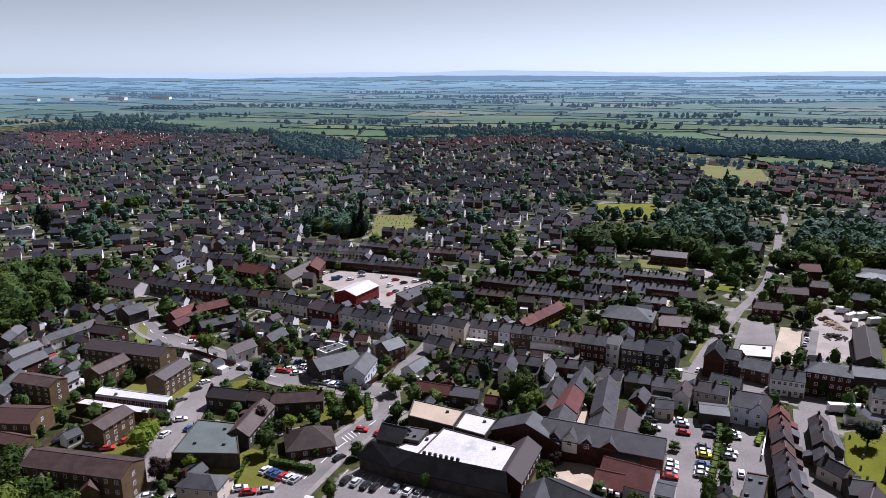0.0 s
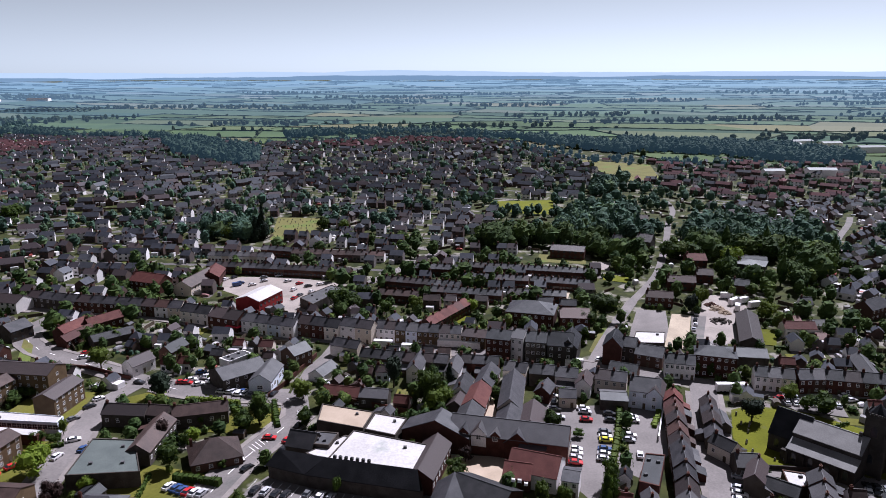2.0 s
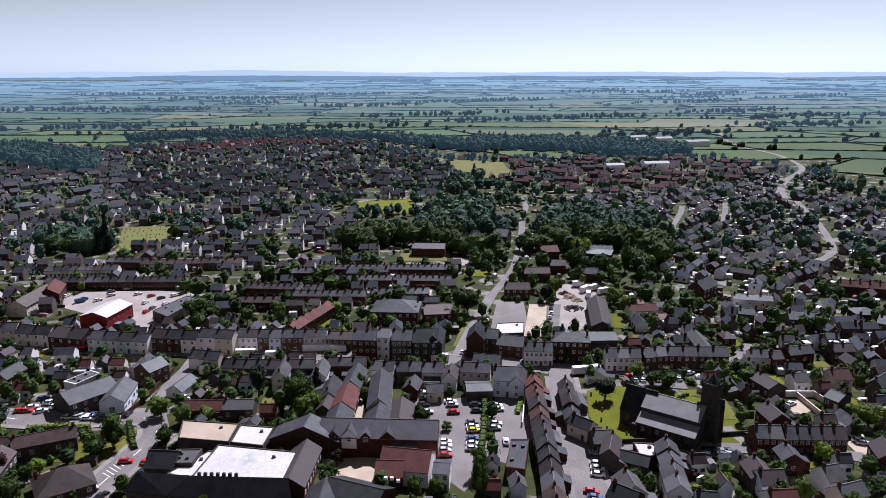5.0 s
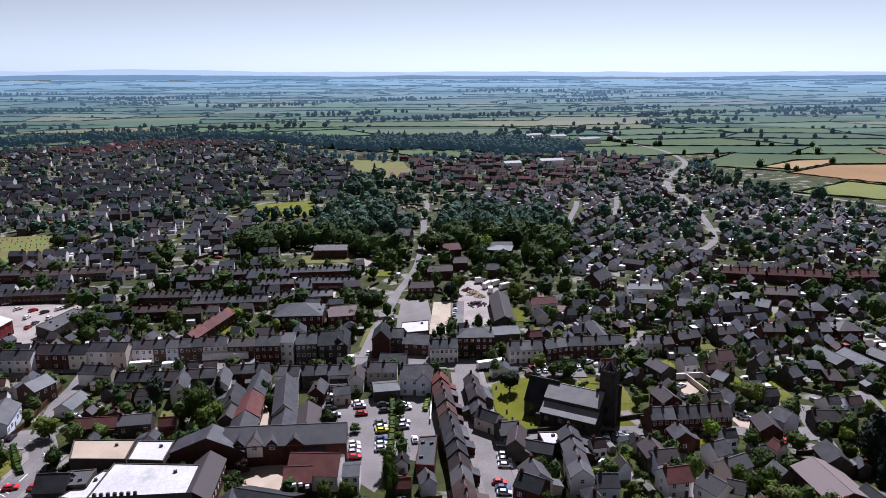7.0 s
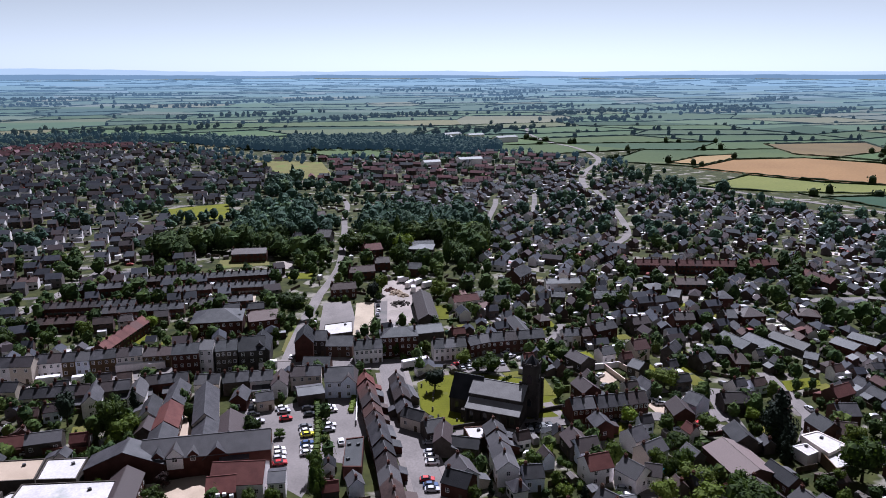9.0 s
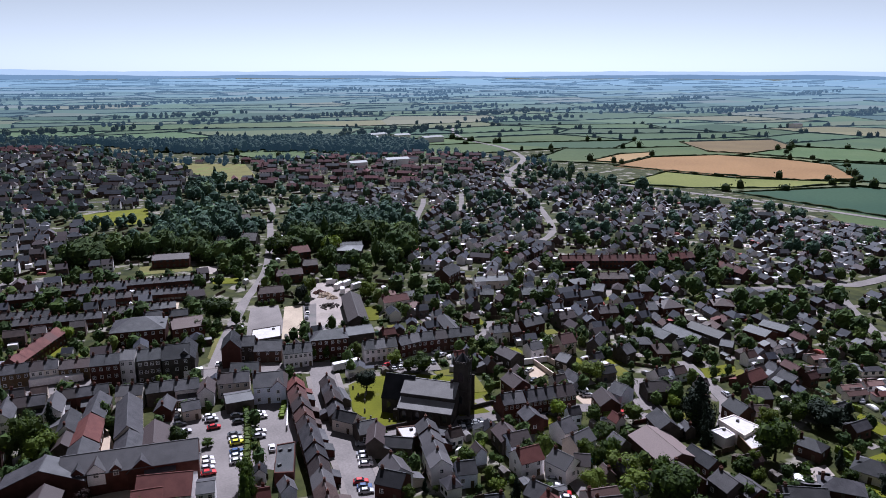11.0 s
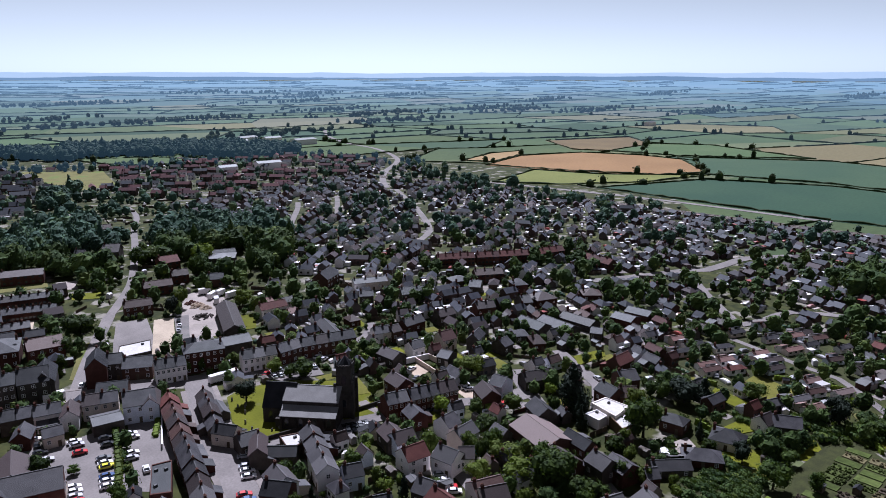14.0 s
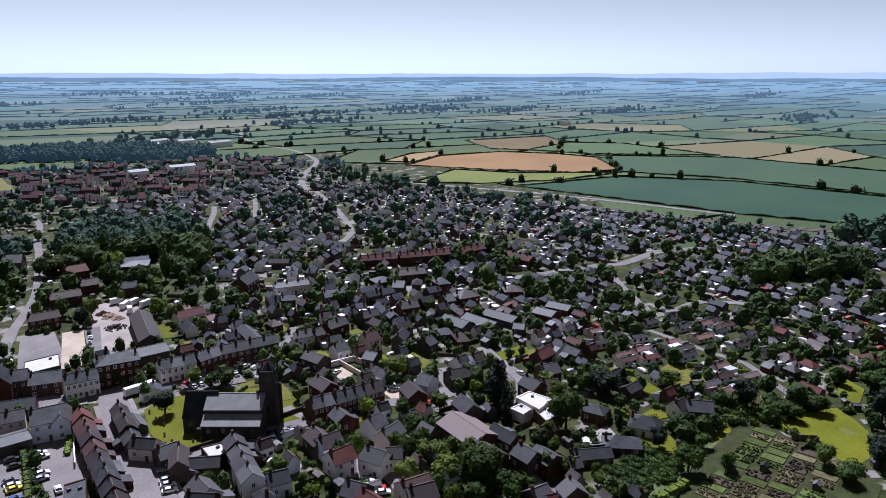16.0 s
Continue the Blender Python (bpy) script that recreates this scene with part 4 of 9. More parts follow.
GARDEN = material("garden_ground", ((0.030, 0.040, 0.010), (0.090, 0.100, 0.026)), 0.95, 0.14, 0.7, 0.3, 0.0, patch=(0.085, 0.56, (0.20, 0.175, 0.15)))
tagged(put("ground", build_ground()), "gardens and rough grass under the town", "", "", "structure")

# main roads
road([(-156, 354), (-109, 342), (-71, 323), (-47, 309), (-21, 296), (15, 281), (49, 267), (86, 250), (104, 239), (128, 226), (143, 217), (159, 211)], 8.0, True)
road([(159, 211), (178, 209), (199, 211), (214, 222)], 5.5, False)
road([(93, 249), (113, 282), (139, 322)], 5.2, False)
road([(138, 320.5), (170, 364), (197, 413), (217, 452), (241, 501), (266, 547), (280, 590)], 4.4, False)
road([(126, 225), (115, 200), (105, 177), (98, 157), (89, 135), (80, 110)], 9.0, True)
road([(-50, 150), (-45, 164), (-39, 179), (-32, 196), (-24, 210), (-18, 221), (-19, 233), (-29, 238), (-46, 240), (-62, 248), (-78, 259), (-107, 281), (-127, 296), (-139, 314), (-139, 331), (-135, 346), (-134, 359)], 8.5, True, True)
road([(-76, 258), (-83, 245), (-86, 231), (-85, 212), (-86, 198), (-86, 179), (-84, 160)], 7.5, True)
road([(-19, 236), (-15, 258), (-9, 272), (-5, 285)], 6.0, False)
road([(108, 171), (133, 161), (147, 155), (158, 150), (167, 148), (179, 138), (186, 126), (193, 117), (199, 127), (212, 142)], 6.0, False)
road([(157, 147), (147, 124), (140, 108), (133, 94), (128, 80)], 5.0, False)
road([(184, 116), (178, 101), (169, 87), (160, 74), (150, 58)], 5.5, False)
road([(240, 140), (231, 127), (220, 110), (200, 100)], 5.5, False)
# streets further off
road([(11, 373), (28, 396), (49, 424), (57, 439), (42, 450)], 6.0, False)
road([(500, 486), (480, 459), (448, 415), (406, 363), (376, 332), (350, 318)], 5, False)
road([(390, 500), (370, 475), (326, 427), (310, 402)], 4.5, False)
road([(435, 499), (373, 428)], 4.5, False)
road([(500, 500), (537, 542), (586, 587), (684, 663), (759, 780), (800, 900), (905, 1070), (1130, 1315), (1221, 1438)], 7.0, False)
road([(340, 180), (370, 162), (394, 150), (403, 141), (429, 136), (449, 131), (480, 105)], 7.0, False)
road([(396, 150), (374, 135), (350, 118), (321, 93), (335, 87), (355, 81), (365, 60)], 5.0, False)
road([(300, 90), (295, 77), (288, 59), (284, 45), (274, 35), (262, 25)], 3.0, False)
road([(578, 600), (582, 532), (592, 484), (600, 414), (606, 361), (612, 250), (604, 120)], 7.0, False)
lay_pavements()

# open ground: lots, lawns and fields in and beside the town
LEVEL = iter(range(1000))


def ground_plot(name, pts, mat, label):
    """A flat piece of ground, each laid a little above the one before."""
    flat(name, pts, 0.03 + 0.0045 * next(LEVEL), mat, label, depth=0.3)
    if name != "park_home_site":
        block_poly(pts)


ground_plot("car_park", [(66, 216), (90, 214), (84, 200), (75, 172), (62, 160), (58, 173), (66, 197), (61, 208)], TARMAC, "asphalt car park with parked cars")
ground_plot("car_park", [(94, 213), (107, 212), (96, 184), (80, 168), (77, 172), (85, 193)], TARMAC, "asphalt car park with parked cars")
ground_plot("car_park", [(-29, 180), (-21, 189), (24, 168), (6, 150), (-37, 158)], TARMAC, "asphalt car park with white bays")
ground_plot("car_park", [(-68, 391), (-59, 396), (-27, 389), (-3, 374), (-17, 331), (-26, 322), (-41, 343), (-66, 372)], YARD, "pale concrete car park")
ground_plot("car_park", [(-52, 232), (-24, 230), (-22, 243), (-46, 247), (-56, 262), (-62, 258)], TARMAC, "asphalt forecourt")
ground_plot("car_park", [(-66, 172), (-44, 176), (-50, 160), (-70, 158)], TARMAC, "asphalt car park beside the road")
ground_plot("car_park", [(-118, 186), (-92, 183), (-86, 192), (-114, 196)], TARMAC, "asphalt car park of the flats")
ground_plot("yard", [(175.6, 326), (187, 326), (191, 307), (163, 261), (145.7, 263.5)], YARD, "pale dusty builders yard")
ground_plot("yard", [(136.5, 310), (149.2, 306), (134, 268), (117, 272), (123.0, 284.3)], TARMAC, "asphalt yard behind the street")
ground_plot("lawn", [(126, 205), (137, 208), (150, 199), (164, 182), (162, 170), (155, 159), (137, 159.5), (126, 164), (116.5, 169.5), (114, 177), (117, 188)], LAWN, "bright green churchyard lawn")
ground_plot("lawn", [(239.2, 25.6), (253.7, 16.6), (260.9, 10.6), (253.9, 4.1), (247.4, 0), (229.6, -1.8), (220.7, 1.2), (224.3, 8.9), (230.4, 12)], LAWN, "bright mown lawn")
ground_plot("playing_field", [(124, 612), (183, 610), (165, 545), (134, 556)], LAWN, "bright green playing field")
ground_plot("meadow", [(-53, 566), (-15, 558), (-18, 492), (-52, 486)], DRY, "dry yellow-green meadow")
ground_plot("meadow", [(300, 905), (372, 835), (335, 726), (296, 708), (290, 799)], DRY, "dry yellow meadow")
block_poly([(104, 408), (150, 394), (143, 378), (98, 392)])
ground_plot("lawn", [(119, 421), (146, 413), (140, 394), (111, 404)], DRY, "dry mown school lawn")
ground_plot("lawn", [(-78, 244), (-66, 250), (-62, 236), (-82, 232)], GRASS, "mown grass beside the road")
ground_plot("lawn", [(-118, 222), (-92, 218), (-90, 250), (-112, 252)], GRASS, "mown grass around the flats")
ground_plot("lawn", [(-110, 196), (-88, 190), (-89, 214), (-100, 216)], GRASS, "mown grass around the flats")
ground_plot("lawn", [(-58, 196), (-36, 186), (-44, 176), (-66, 172), (-68, 188)], GRASS, "mown grass beside the road")
ground_plot("lawn", [(-46, 214), (-26, 210), (-24, 228), (-44, 226)], GRASS, "mown grass beside the road")
ground_plot("lawn", [(-152, 300), (-143, 298), (-145, 340), (-150, 330)], DRY, "dry grass beside the road")
ground_plot("lawn", [(100, 252), (108, 262), (122, 296), (114, 294), (96, 262)], DRY, "dry grass verge beside the road")
ground_plot("courtyard", [(26, 190), (44, 186), (46, 168), (30, 172)], SAND_ROOF, "sandy paved courtyard")
ground_plot("arcade_path", [(44, 242), (50, 240), (46, 198), (41, 200)], SAND_ROOF, "sandy paved shopping lane")
ground_plot("allotments", [(226, 36), (236, 29), (220, 10), (214, -6), (196, -4), (166, 36), (186, 42)], SOIL, "allotment garden ground")
ground_plot("lawn", [(196, 60), (206, 58), (212, 48), (200, 46)], LAWN, "bright garden lawn")
ground_plot("park_home_site", [(276, 108), (326, 83), (328, 58), (304, 40), (262, 30), (240, 49), (250, 80), (262, 104)], SOIL, "rough ground of the park home site")
ground_plot("lawn", [(252, 72), (268, 70), (262, 52), (248, 58)], GRASS, "garden lawn")

# large fields by the railway
BIG = []


def big_field(name, pts, cols, label):
    flat(name, pts, 0.14 + 0.02 * len(BIG), material(name, cols, 0.95, 0.012, 0.35, 0.2, 0.05), label)
    BIG.append(pts)


big_field("wheat_field", [(710, 535), (825, 561), (918, 520), (940, 437), (925, 356), (817, 302), (764, 335), (735, 418), (720, 483)], ((0.27, 0.150, 0.066), (0.32, 0.180, 0.080)), "ripe golden wheat field")
big_field("wheat_field", [(726, 586), (823, 611), (880, 598), (835, 568), (738, 547)], ((0.30, 0.19, 0.09), (0.35, 0.23, 0.11)), "strip of pale ripe wheat")
big_field("stubble_field", [(1044, 661), (945, 550), (975, 455), (1119, 511), (1202, 586)], ((0.20, 0.15, 0.075), (0.25, 0.19, 0.09)), "dull straw-coloured field")
big_field("field", [(597, 440), (712, 464), (727, 388), (800, 290), (700, 322), (627, 383)], ((0.15, 0.16, 0.04), (0.20, 0.20, 0.055)), "yellow-green grass field")
big_field("field", [(638, 340), (765, 280), (801, 165), (775, 25), (690, -90), (640, -60), (614, 16), (608, 122), (622, 226)], ((0.030, 0.068, 0.040), (0.040, 0.080, 0.044)), "dark green crop field")
big_field("field", [(805, 290), (950, 390), (1035, 218), (985, 35), (800, -20), (788, 26), (818, 169)], ((0.046, 0.085, 0.048), (0.060, 0.098, 0.052)), "green crop field")
big_field("field", [(960, 500), (1110, 500), (1150, 420), (1050, 240), (966, 392)], ((0.08, 0.125, 0.05), (0.10, 0.14, 0.058)), "green pasture field")


# railway along the edge of the town
RAIL = smooth([(500, 900), (547, 608), (554, 537), (567, 440), (568, 333), (568, 254), (568, 164), (568, 96), (590, 15), (600, -60)], 20)
ribbon("railway_bed", RAIL, 11, 0.5, BALLAST, "stone ballast of the railway", True, 0, 0.6)
for off in (-3.2, -1.8, 1.8, 3.2):
    ribbon("rail", RAIL, 0.16, 0.66, STEEL, "steel rail", False, off, 0.16)

# scrub along the railway cutting
scrub = random.Random(8)
LINESIDE = [(p[0] + off + scrub.uniform(-1.5, 1.5), p[1] + scrub.uniform(-3, 3)) for i, p in enumerate(RAIL) for off in (-10, 11, 14) if scrub.random() < 0.75]


# ---- buildings of the old town, street by street ----
# flats and left part
house(-106.9, 171.6, -70.3, 9.8, 4.4, 5.8, 7.6, BUFF, TILE, stacks=0, detail=2, sides="", label="gabled buff brick stair tower of the flats", kind="stair_tower")
house(-92.3, 168.3, -75.6, 8.7, 4.4, 5.8, 7.6, BUFF, TILE, stacks=0, detail=2, sides="", label="gabled buff brick stair tower of the flats", kind="stair_tower")
house(-97.3, 174.0, -12.4, 30.7, 10, 8.4, 10.4, BUFF, TILE, stacks=0, detail=2, sides="fbr", label="three-storey buff brick flats under a low brown roof", kind="apartment_block", rows=3)
house(-103.5, 202.9, 71.6, 13.1, 7.5, 6.5, 8.1, BUFF, TILE, stacks=0, detail=2, sides="fbr", label="three-storey buff brick flats under a low brown roof", kind="apartment_block", rows=3)
house(-122.3, 244.4, 68.4, 15.9, 7.5, 7, 8.7, BUFF, TILE, stacks=0, detail=2, sides="fbr", label="three-storey buff brick flats under a low brown roof", kind="apartment_block", rows=3)
house(-98.1, 238.6, 74.5, 15.8, 7.5, 7, 8.7, BUFF, TILE, stacks=0, detail=2, sides="fbr", label="three-storey buff brick flats under a low brown roof", kind="apartment_block", rows=3)
house(-119.7, 256.6, -15.5, 33.9, 10, 8.6, 10.6, BUFF, TILE, stacks=0, detail=2, sides="fbr", label="three-storey buff brick flats under a low brown roof", kind="apartment_block", rows=3)
house(-140.7, 231.7, -17.4, 16.4, 7.9, 6.7, 8.1, BUFF, TILE, stacks=0, detail=2, sides="fbr", label="three-storey buff brick flats under a low brown roof", kind="apartment_block", rows=3)
house(-132.8, 206.7, -3.7, 13.3, 12, 6.2, 8.2, BUFF, TILE, stacks=0, detail=2, sides="fbr", label="two-storey buff brick flats", kind="apartment_block", rows=2)
house(-128.4, 194.8, -17.2, 9.5, 7, 4, 5.8, BUFF, TILE, stacks=0, detail=2, sides="fr")
house(-157.1, 251.8, 70.7, 15.2, 7, 4.8, 7.3, BRICK, SLATE, stacks=2, detail=2, sides="fb")
house(-165.3, 264.6, 69.2, 13.5, 6.2, 4.4, 6.7, RENDER, SLATE, stacks=2, detail=2, sides="fb")
house(-151.8, 231.4, 95.2, 18.1, 7, 4.8, 7.3, STONE, SLATE, stacks=1, detail=2, sides="fb")
house(-160.1, 281.3, 60.0, 10.9, 5.7, 4.4, 6.7, RENDER, SLATE, stacks=1, detail=2, sides="fb")
house(-154.8, 291.0, 62.2, 11.3, 5.7, 4.4, 6.7, RENDER, SLATE, stacks=1, detail=2, sides="fb")
house(-141.7, 286.6, -19.4, 15.1, 7, 4.4, 7.1, BRICK, SLATE, stacks=1, detail=2, sides="fr")
house(-63.8, 169.7, -9.0, 11.4, 7.9, 5.3, 7.4, RENDER, SLATE, stacks=1, detail=2, sides="fbr", hip=True)
house(-72.3, 223.9, -13.0, 14.3, 7, 4.6, 7.1, STONE, TILE, stacks=1, detail=2, sides="fb")
house(-62.0, 222.5, -16.9, 7.7, 7, 4.4, 6.7, STONE, TILE, stacks=1, detail=2, sides="fb")
house(-48.8, 221.1, 7.0, 17.1, 7, 4.6, 7.1, STONE, TILE, stacks=2, detail=2, sides="fb")
house(-60.5, 206.1, 81.2, 20.6, 8.4, 4.4, 7.1, STONE, TILE, stacks=0, detail=2, sides="fbr")
house(-40.5, 196.6, 15.5, 14.2, 12, 3, 7, BRICK, TILE, stacks=1, detail=2, sides="fbr", hip=True)
house(-41.0, 252.0, 33.2, 17.3, 12, 5, 7.6, STONE, LEAD, stacks=0, detail=2, sides="fbr", label="grey sheet-roofed office building with shop windows", kind="commercial_building", rows=2)
house(-30.6, 247.6, 78.2, 15.5, 8, 4.8, 7.4, BLUE_RENDER, LEAD, stacks=0, detail=2, sides="fbl", label="gabled wing of a pale blue office building", win=(2.0, 1.5), kind="commercial_building")
house(-20.8, 264.7, 43.5, 8.9, 7.9, 6.2, 8.7, BRICK, LEAD, stacks=0, detail=2, sides="fbl", kind="commercial_building")
house(-10.3, 252.1, 58.7, 10.8, 6.2, 2.8, 4.8, RENDER, LEAD, stacks=0, detail=2, sides="l", kind="workshop")
house(-3.2, 232.4, -20.9, 13.4, 6.2, 2.6, 4.6, BRICK, RED_TILE, stacks=0, detail=2, sides="", kind="workshop")
house(7.7, 226.1, -16.2, 9.9, 7, 4, 6.2, STONE, SLATE, stacks=1, detail=2, sides="fb")
house(-79.9, 266.8, 54.3, 10.6, 6.6, 4.4, 7.1, RENDER, SLATE, stacks=1, detail=2, sides="fbl")
house(-69.8, 279.6, 62.5, 10.5, 7, 4.4, 7.1, BRICK, SLATE, stacks=1, detail=2, sides="fb")
house(-118.6, 310.7, 64.0, 15.3, 7, 4.4, 7.1, BRICK, RED_TILE, stacks=1, detail=2, sides="fb")
house(-108.4, 318.8, 44.9, 15.6, 7, 4.4, 7.1, BRICK, RED_TILE, stacks=1, detail=2, sides="fb")
house(-115.1, 304.5, 67.0, 16.7, 6.2, 3.1, 5.3, BRICK, RED_TILE, stacks=0, detail=2, sides="fb")
house(-99.7, 301.6, 37.1, 17.4, 7, 3.1, 4.9, STONE, SLATE, stacks=0, detail=2, sides="", kind="workshop")
# market hall complex
house(-14.6, 195.6, -24.0, 8.4, 7.5, 4.6, 7.8, STONE, SLATE, stacks=0, detail=2, sides="", label="grey slate-roofed shop annexe", kind="shop")
house(25.7, 196.0, -115.0, 8.2, 21, 5.5, 10, BRICK, SLATE, stacks=0, detail=2, sides="", label="large red brick gabled hall under grey slate", kind="shop")
house(20.6, 179.9, -112.5, 20.5, 8, 4.8, 7.4, BRICK, SLATE, stacks=0, detail=2, sides="b", label="low shop range under grey slate", kind="shop")
house(46.4, 190.1, -22.1, 35.2, 11, 6.4, 9.8, BRICK, SLATE, stacks=0, detail=2, sides="b", label="two-storey shopping range with dormers under grey slate", kind="shop", rows=2)
house(48.2, 186.8, -111.5, 6.7, 7.5, 5.2, 8.6, BRICK, SLATE, stacks=0, detail=2, sides="l", label="gabled wing under grey slate", kind="shop")
house(52.5, 185.2, -21.3, 7.9, 8.5, 4.8, 7.2, BRICK, SLATE, stacks=0, detail=2, sides="f", label="short wing under grey slate", kind="shop")
house(32.9, 161.8, -41.4, 16.0, 13, 4.2, 7.6, BRICK, SLATE, stacks=0, detail=2, sides="", label="broad hall under grey slate with skylights", kind="shop")
house(24.1, 161.8, -110.1, 12.2, 9, 4.2, 7.4, BRICK, SLATE, stacks=0, detail=2, sides="b", label="gabled wing under grey slate", kind="shop")
house(50.0, 173.3, -29.2, 14.0, 11.5, 4.8, 8.2, RENDER, RED_TILE, stacks=0, detail=2, sides="f", label="pale-walled shop under red tiled roof", kind="shop")
house(44.6, 171.9, -22.8, 7.6, 8, 3.8, 6.4, BRICK, RED_TILE, stacks=0, detail=2, sides="fl", label="gabled brick wing under red tiles", kind="shop")
house(57.7, 165.8, -24.6, 4.6, 7, 5.2, 6.4, RENDER, SLATE, stacks=0, detail=2, sides="f", kind="shop")
house(60.2, 184.5, -27.0, 6.0, 5, 4, 5, RENDER, LEAD, stacks=0, detail=2, sides="f", kind="shop")
# arcade rows
house(36.7, 205.0, 69.5, 10.4, 8, 4.4, 7.4, BRICK, SLATE, stacks=0, detail=2, sides="f", kind="shop")
house(41.9, 219.3, 69.0, 15.2, 7.5, 3.9, 6.6, BRICK, RED_TILE, stacks=0, detail=2, sides="f", kind="shop")
house(48.3, 234.5, 66.6, 15.8, 6.6, 3.9, 6.6, BRICK, SLATE, stacks=0, detail=2, sides="f", kind="shop")
house(49.0, 202.2, 69.0, 14.0, 8, 4.4, 7.4, RENDER, SLATE, stacks=0, detail=2, sides="b", kind="shop")
house(53.7, 218.4, 72.7, 24.8, 7.5, 5, 8.4, RENDER, SLATE, stacks=0, detail=2, sides="bl", kind="shop")
house(56.1, 201.2, 70.6, 15.2, 8, 4.2, 7, BRICK, SLATE, stacks=0, detail=2, sides="b", kind="shop")
house(38.5, 228.6, 68.5, 12.9, 6.2, 4, 6.7, RENDER, SLATE, stacks=1, detail=2, sides="l")
house(35.0, 218.3, 66.3, 8.3, 6.2, 3, 5.3, STONE, SLATE, stacks=0, detail=2, sides="")
# high street north side
terrace(-153.8, 359.8, -133.9, 350.1, 3, 7.5, 5.3, 8, (BRICK,RENDER,STONE), SLATE, detail=2, sides="f", stacks=1, kind="terraced_house")
terrace(-133.9, 350.1, -75.9, 330.2, 9, 7.5, 5.3, 8, (BRICK,RENDER,RENDER,BRICK), (SLATE,SLATE,TILE), detail=2, sides="f", stacks=1, kind="terraced_house")
terrace(-74.7, 325.9, -61.1, 318.7, 2, 7.9, 5.6, 8.5, RENDER, SLATE, detail=2, sides="f", stacks=1, kind="terraced_house")
terrace(-59.7, 316.7, -46.0, 308.2, 2, 10, 6, 8.6, BRICK, SLATE, detail=2, sides="f", stacks=1, kind="shop")
terrace(-45.5, 308.3, -22.2, 296.4, 4, 7.9, 5.6, 8.3, (RENDER,BLUE_RENDER,RENDER), SLATE, detail=2, sides="f", stacks=1, kind="terraced_house")
terrace(-21.4, 299.9, -3.5, 290.7, 3, 7.9, 6.2, 9.2, (BRICK,RENDER), SLATE, detail=2, sides="f", stacks=1, kind="terraced_house")
terrace(-3.0, 292.2, 10.3, 284.8, 2, 7.9, 7, 9.7, RENDER, SLATE, detail=2, sides="f", stacks=1, kind="terraced_house")
terrace(11.0, 289.6, 28.6, 282.4, 4, 7.9, 6, 8.5, (RENDER,BLUE_RENDER,RENDER,BUFF), SLATE, detail=2, sides="f", stacks=1, kind="terraced_house")
terrace(28.7, 283.0, 46.2, 277.4, 4, 7.9, 5.8, 8.3, (BRICK,RENDER,BUFF), SLATE, detail=2, sides="f", stacks=1, kind="terraced_house")
terrace(46.6, 276.6, 56.0, 272.6, 2, 7.9, 5.3, 7.6, BUFF, TILE, detail=2, sides="f", stacks=1, kind="terraced_house")
terrace(54.7, 264.3, 63.6, 260.5, 2, 10, 9, 11.2, BRICK, DARK_SLATE, detail=2, sides="f", stacks=1, kind="terraced_house")
house(66.8, 261.2, -28.2, 5.3, 10, 9.4, 11.4, RENDER, SLATE, stacks=1, detail=2, sides="f", kind="terraced_house", rows=3)
terrace(69.2, 258.7, 76.6, 255.7, 2, 10, 9, 11.4, STONE, DARK_SLATE, detail=2, sides="f", stacks=1, kind="terraced_house")
house(81.6, 254.1, -21.4, 9.8, 11, 8.4, 12, OLD_STONE, DARK_SLATE, stacks=1, detail=2, sides="fr", label="grey stone gabled bank on the street corner", kind="bank", rows=3)
house(86.0, 256.1, -114.7, 15.5, 7, 7.4, 10.6, OLD_STONE, DARK_SLATE, stacks=0, detail=2, sides="l", label="gabled cross wing of a grey stone bank", kind="bank", rows=3)
# high street south side
terrace(-6.5, 275.2, 4.0, 268.7, 2, 7, 4.8, 7.3, RENDER, SLATE, detail=2, sides="b", stacks=1, kind="terraced_house")
terrace(4.3, 261.2, 24.2, 252.9, 5, 7, 4.9, 7.4, (BRICK,RENDER,WALLS), SLATE, detail=2, sides="b", stacks=1, kind="terraced_house")
house(24.4, 247.7, 72.5, 13.6, 6.2, 5.1, 7.8, RENDER, SLATE, stacks=1, detail=2, sides="bl")
terrace(26.7, 252.9, 36.5, 249.5, 2, 7, 4.9, 7.4, STONE, SLATE, detail=2, sides="b", stacks=1, kind="terraced_house")
house(37.7, 243.3, 70.4, 12.2, 6.2, 4.9, 7.6, RENDER, SLATE, stacks=1, detail=2, sides="bl")
terrace(40.8, 250.2, 55.1, 245.8, 3, 7, 4.8, 7.1, (BRICK,RENDER), SLATE, detail=2, sides="b", stacks=1, kind="terraced_house")
terrace(56.3, 240.0, 63.8, 235.9, 2, 7.9, 5.3, 7.8, RENDER, SLATE, detail=2, sides="b", stacks=1, kind="terraced_house")
terrace(64.7, 236.3, 73.1, 233.3, 2, 7.9, 5.1, 7.6, STONE, SLATE, detail=2, sides="b", stacks=1, kind="terraced_house")
terrace(73.2, 232.4, 80.6, 229.5, 2, 7.9, 5.1, 7.6, RENDER, SLATE, detail=2, sides="b", stacks=1, kind="terraced_house")
house(81.5, 225.1, 62.8, 9.2, 6.2, 4.8, 7.3, RENDER, SLATE, stacks=1, detail=2, sides="l")
terrace(86.4, 227.2, 96.1, 222.5, 2, 7.9, 5.6, 8.2, RENDER, SLATE, detail=2, sides="fb", stacks=1, kind="terraced_house")
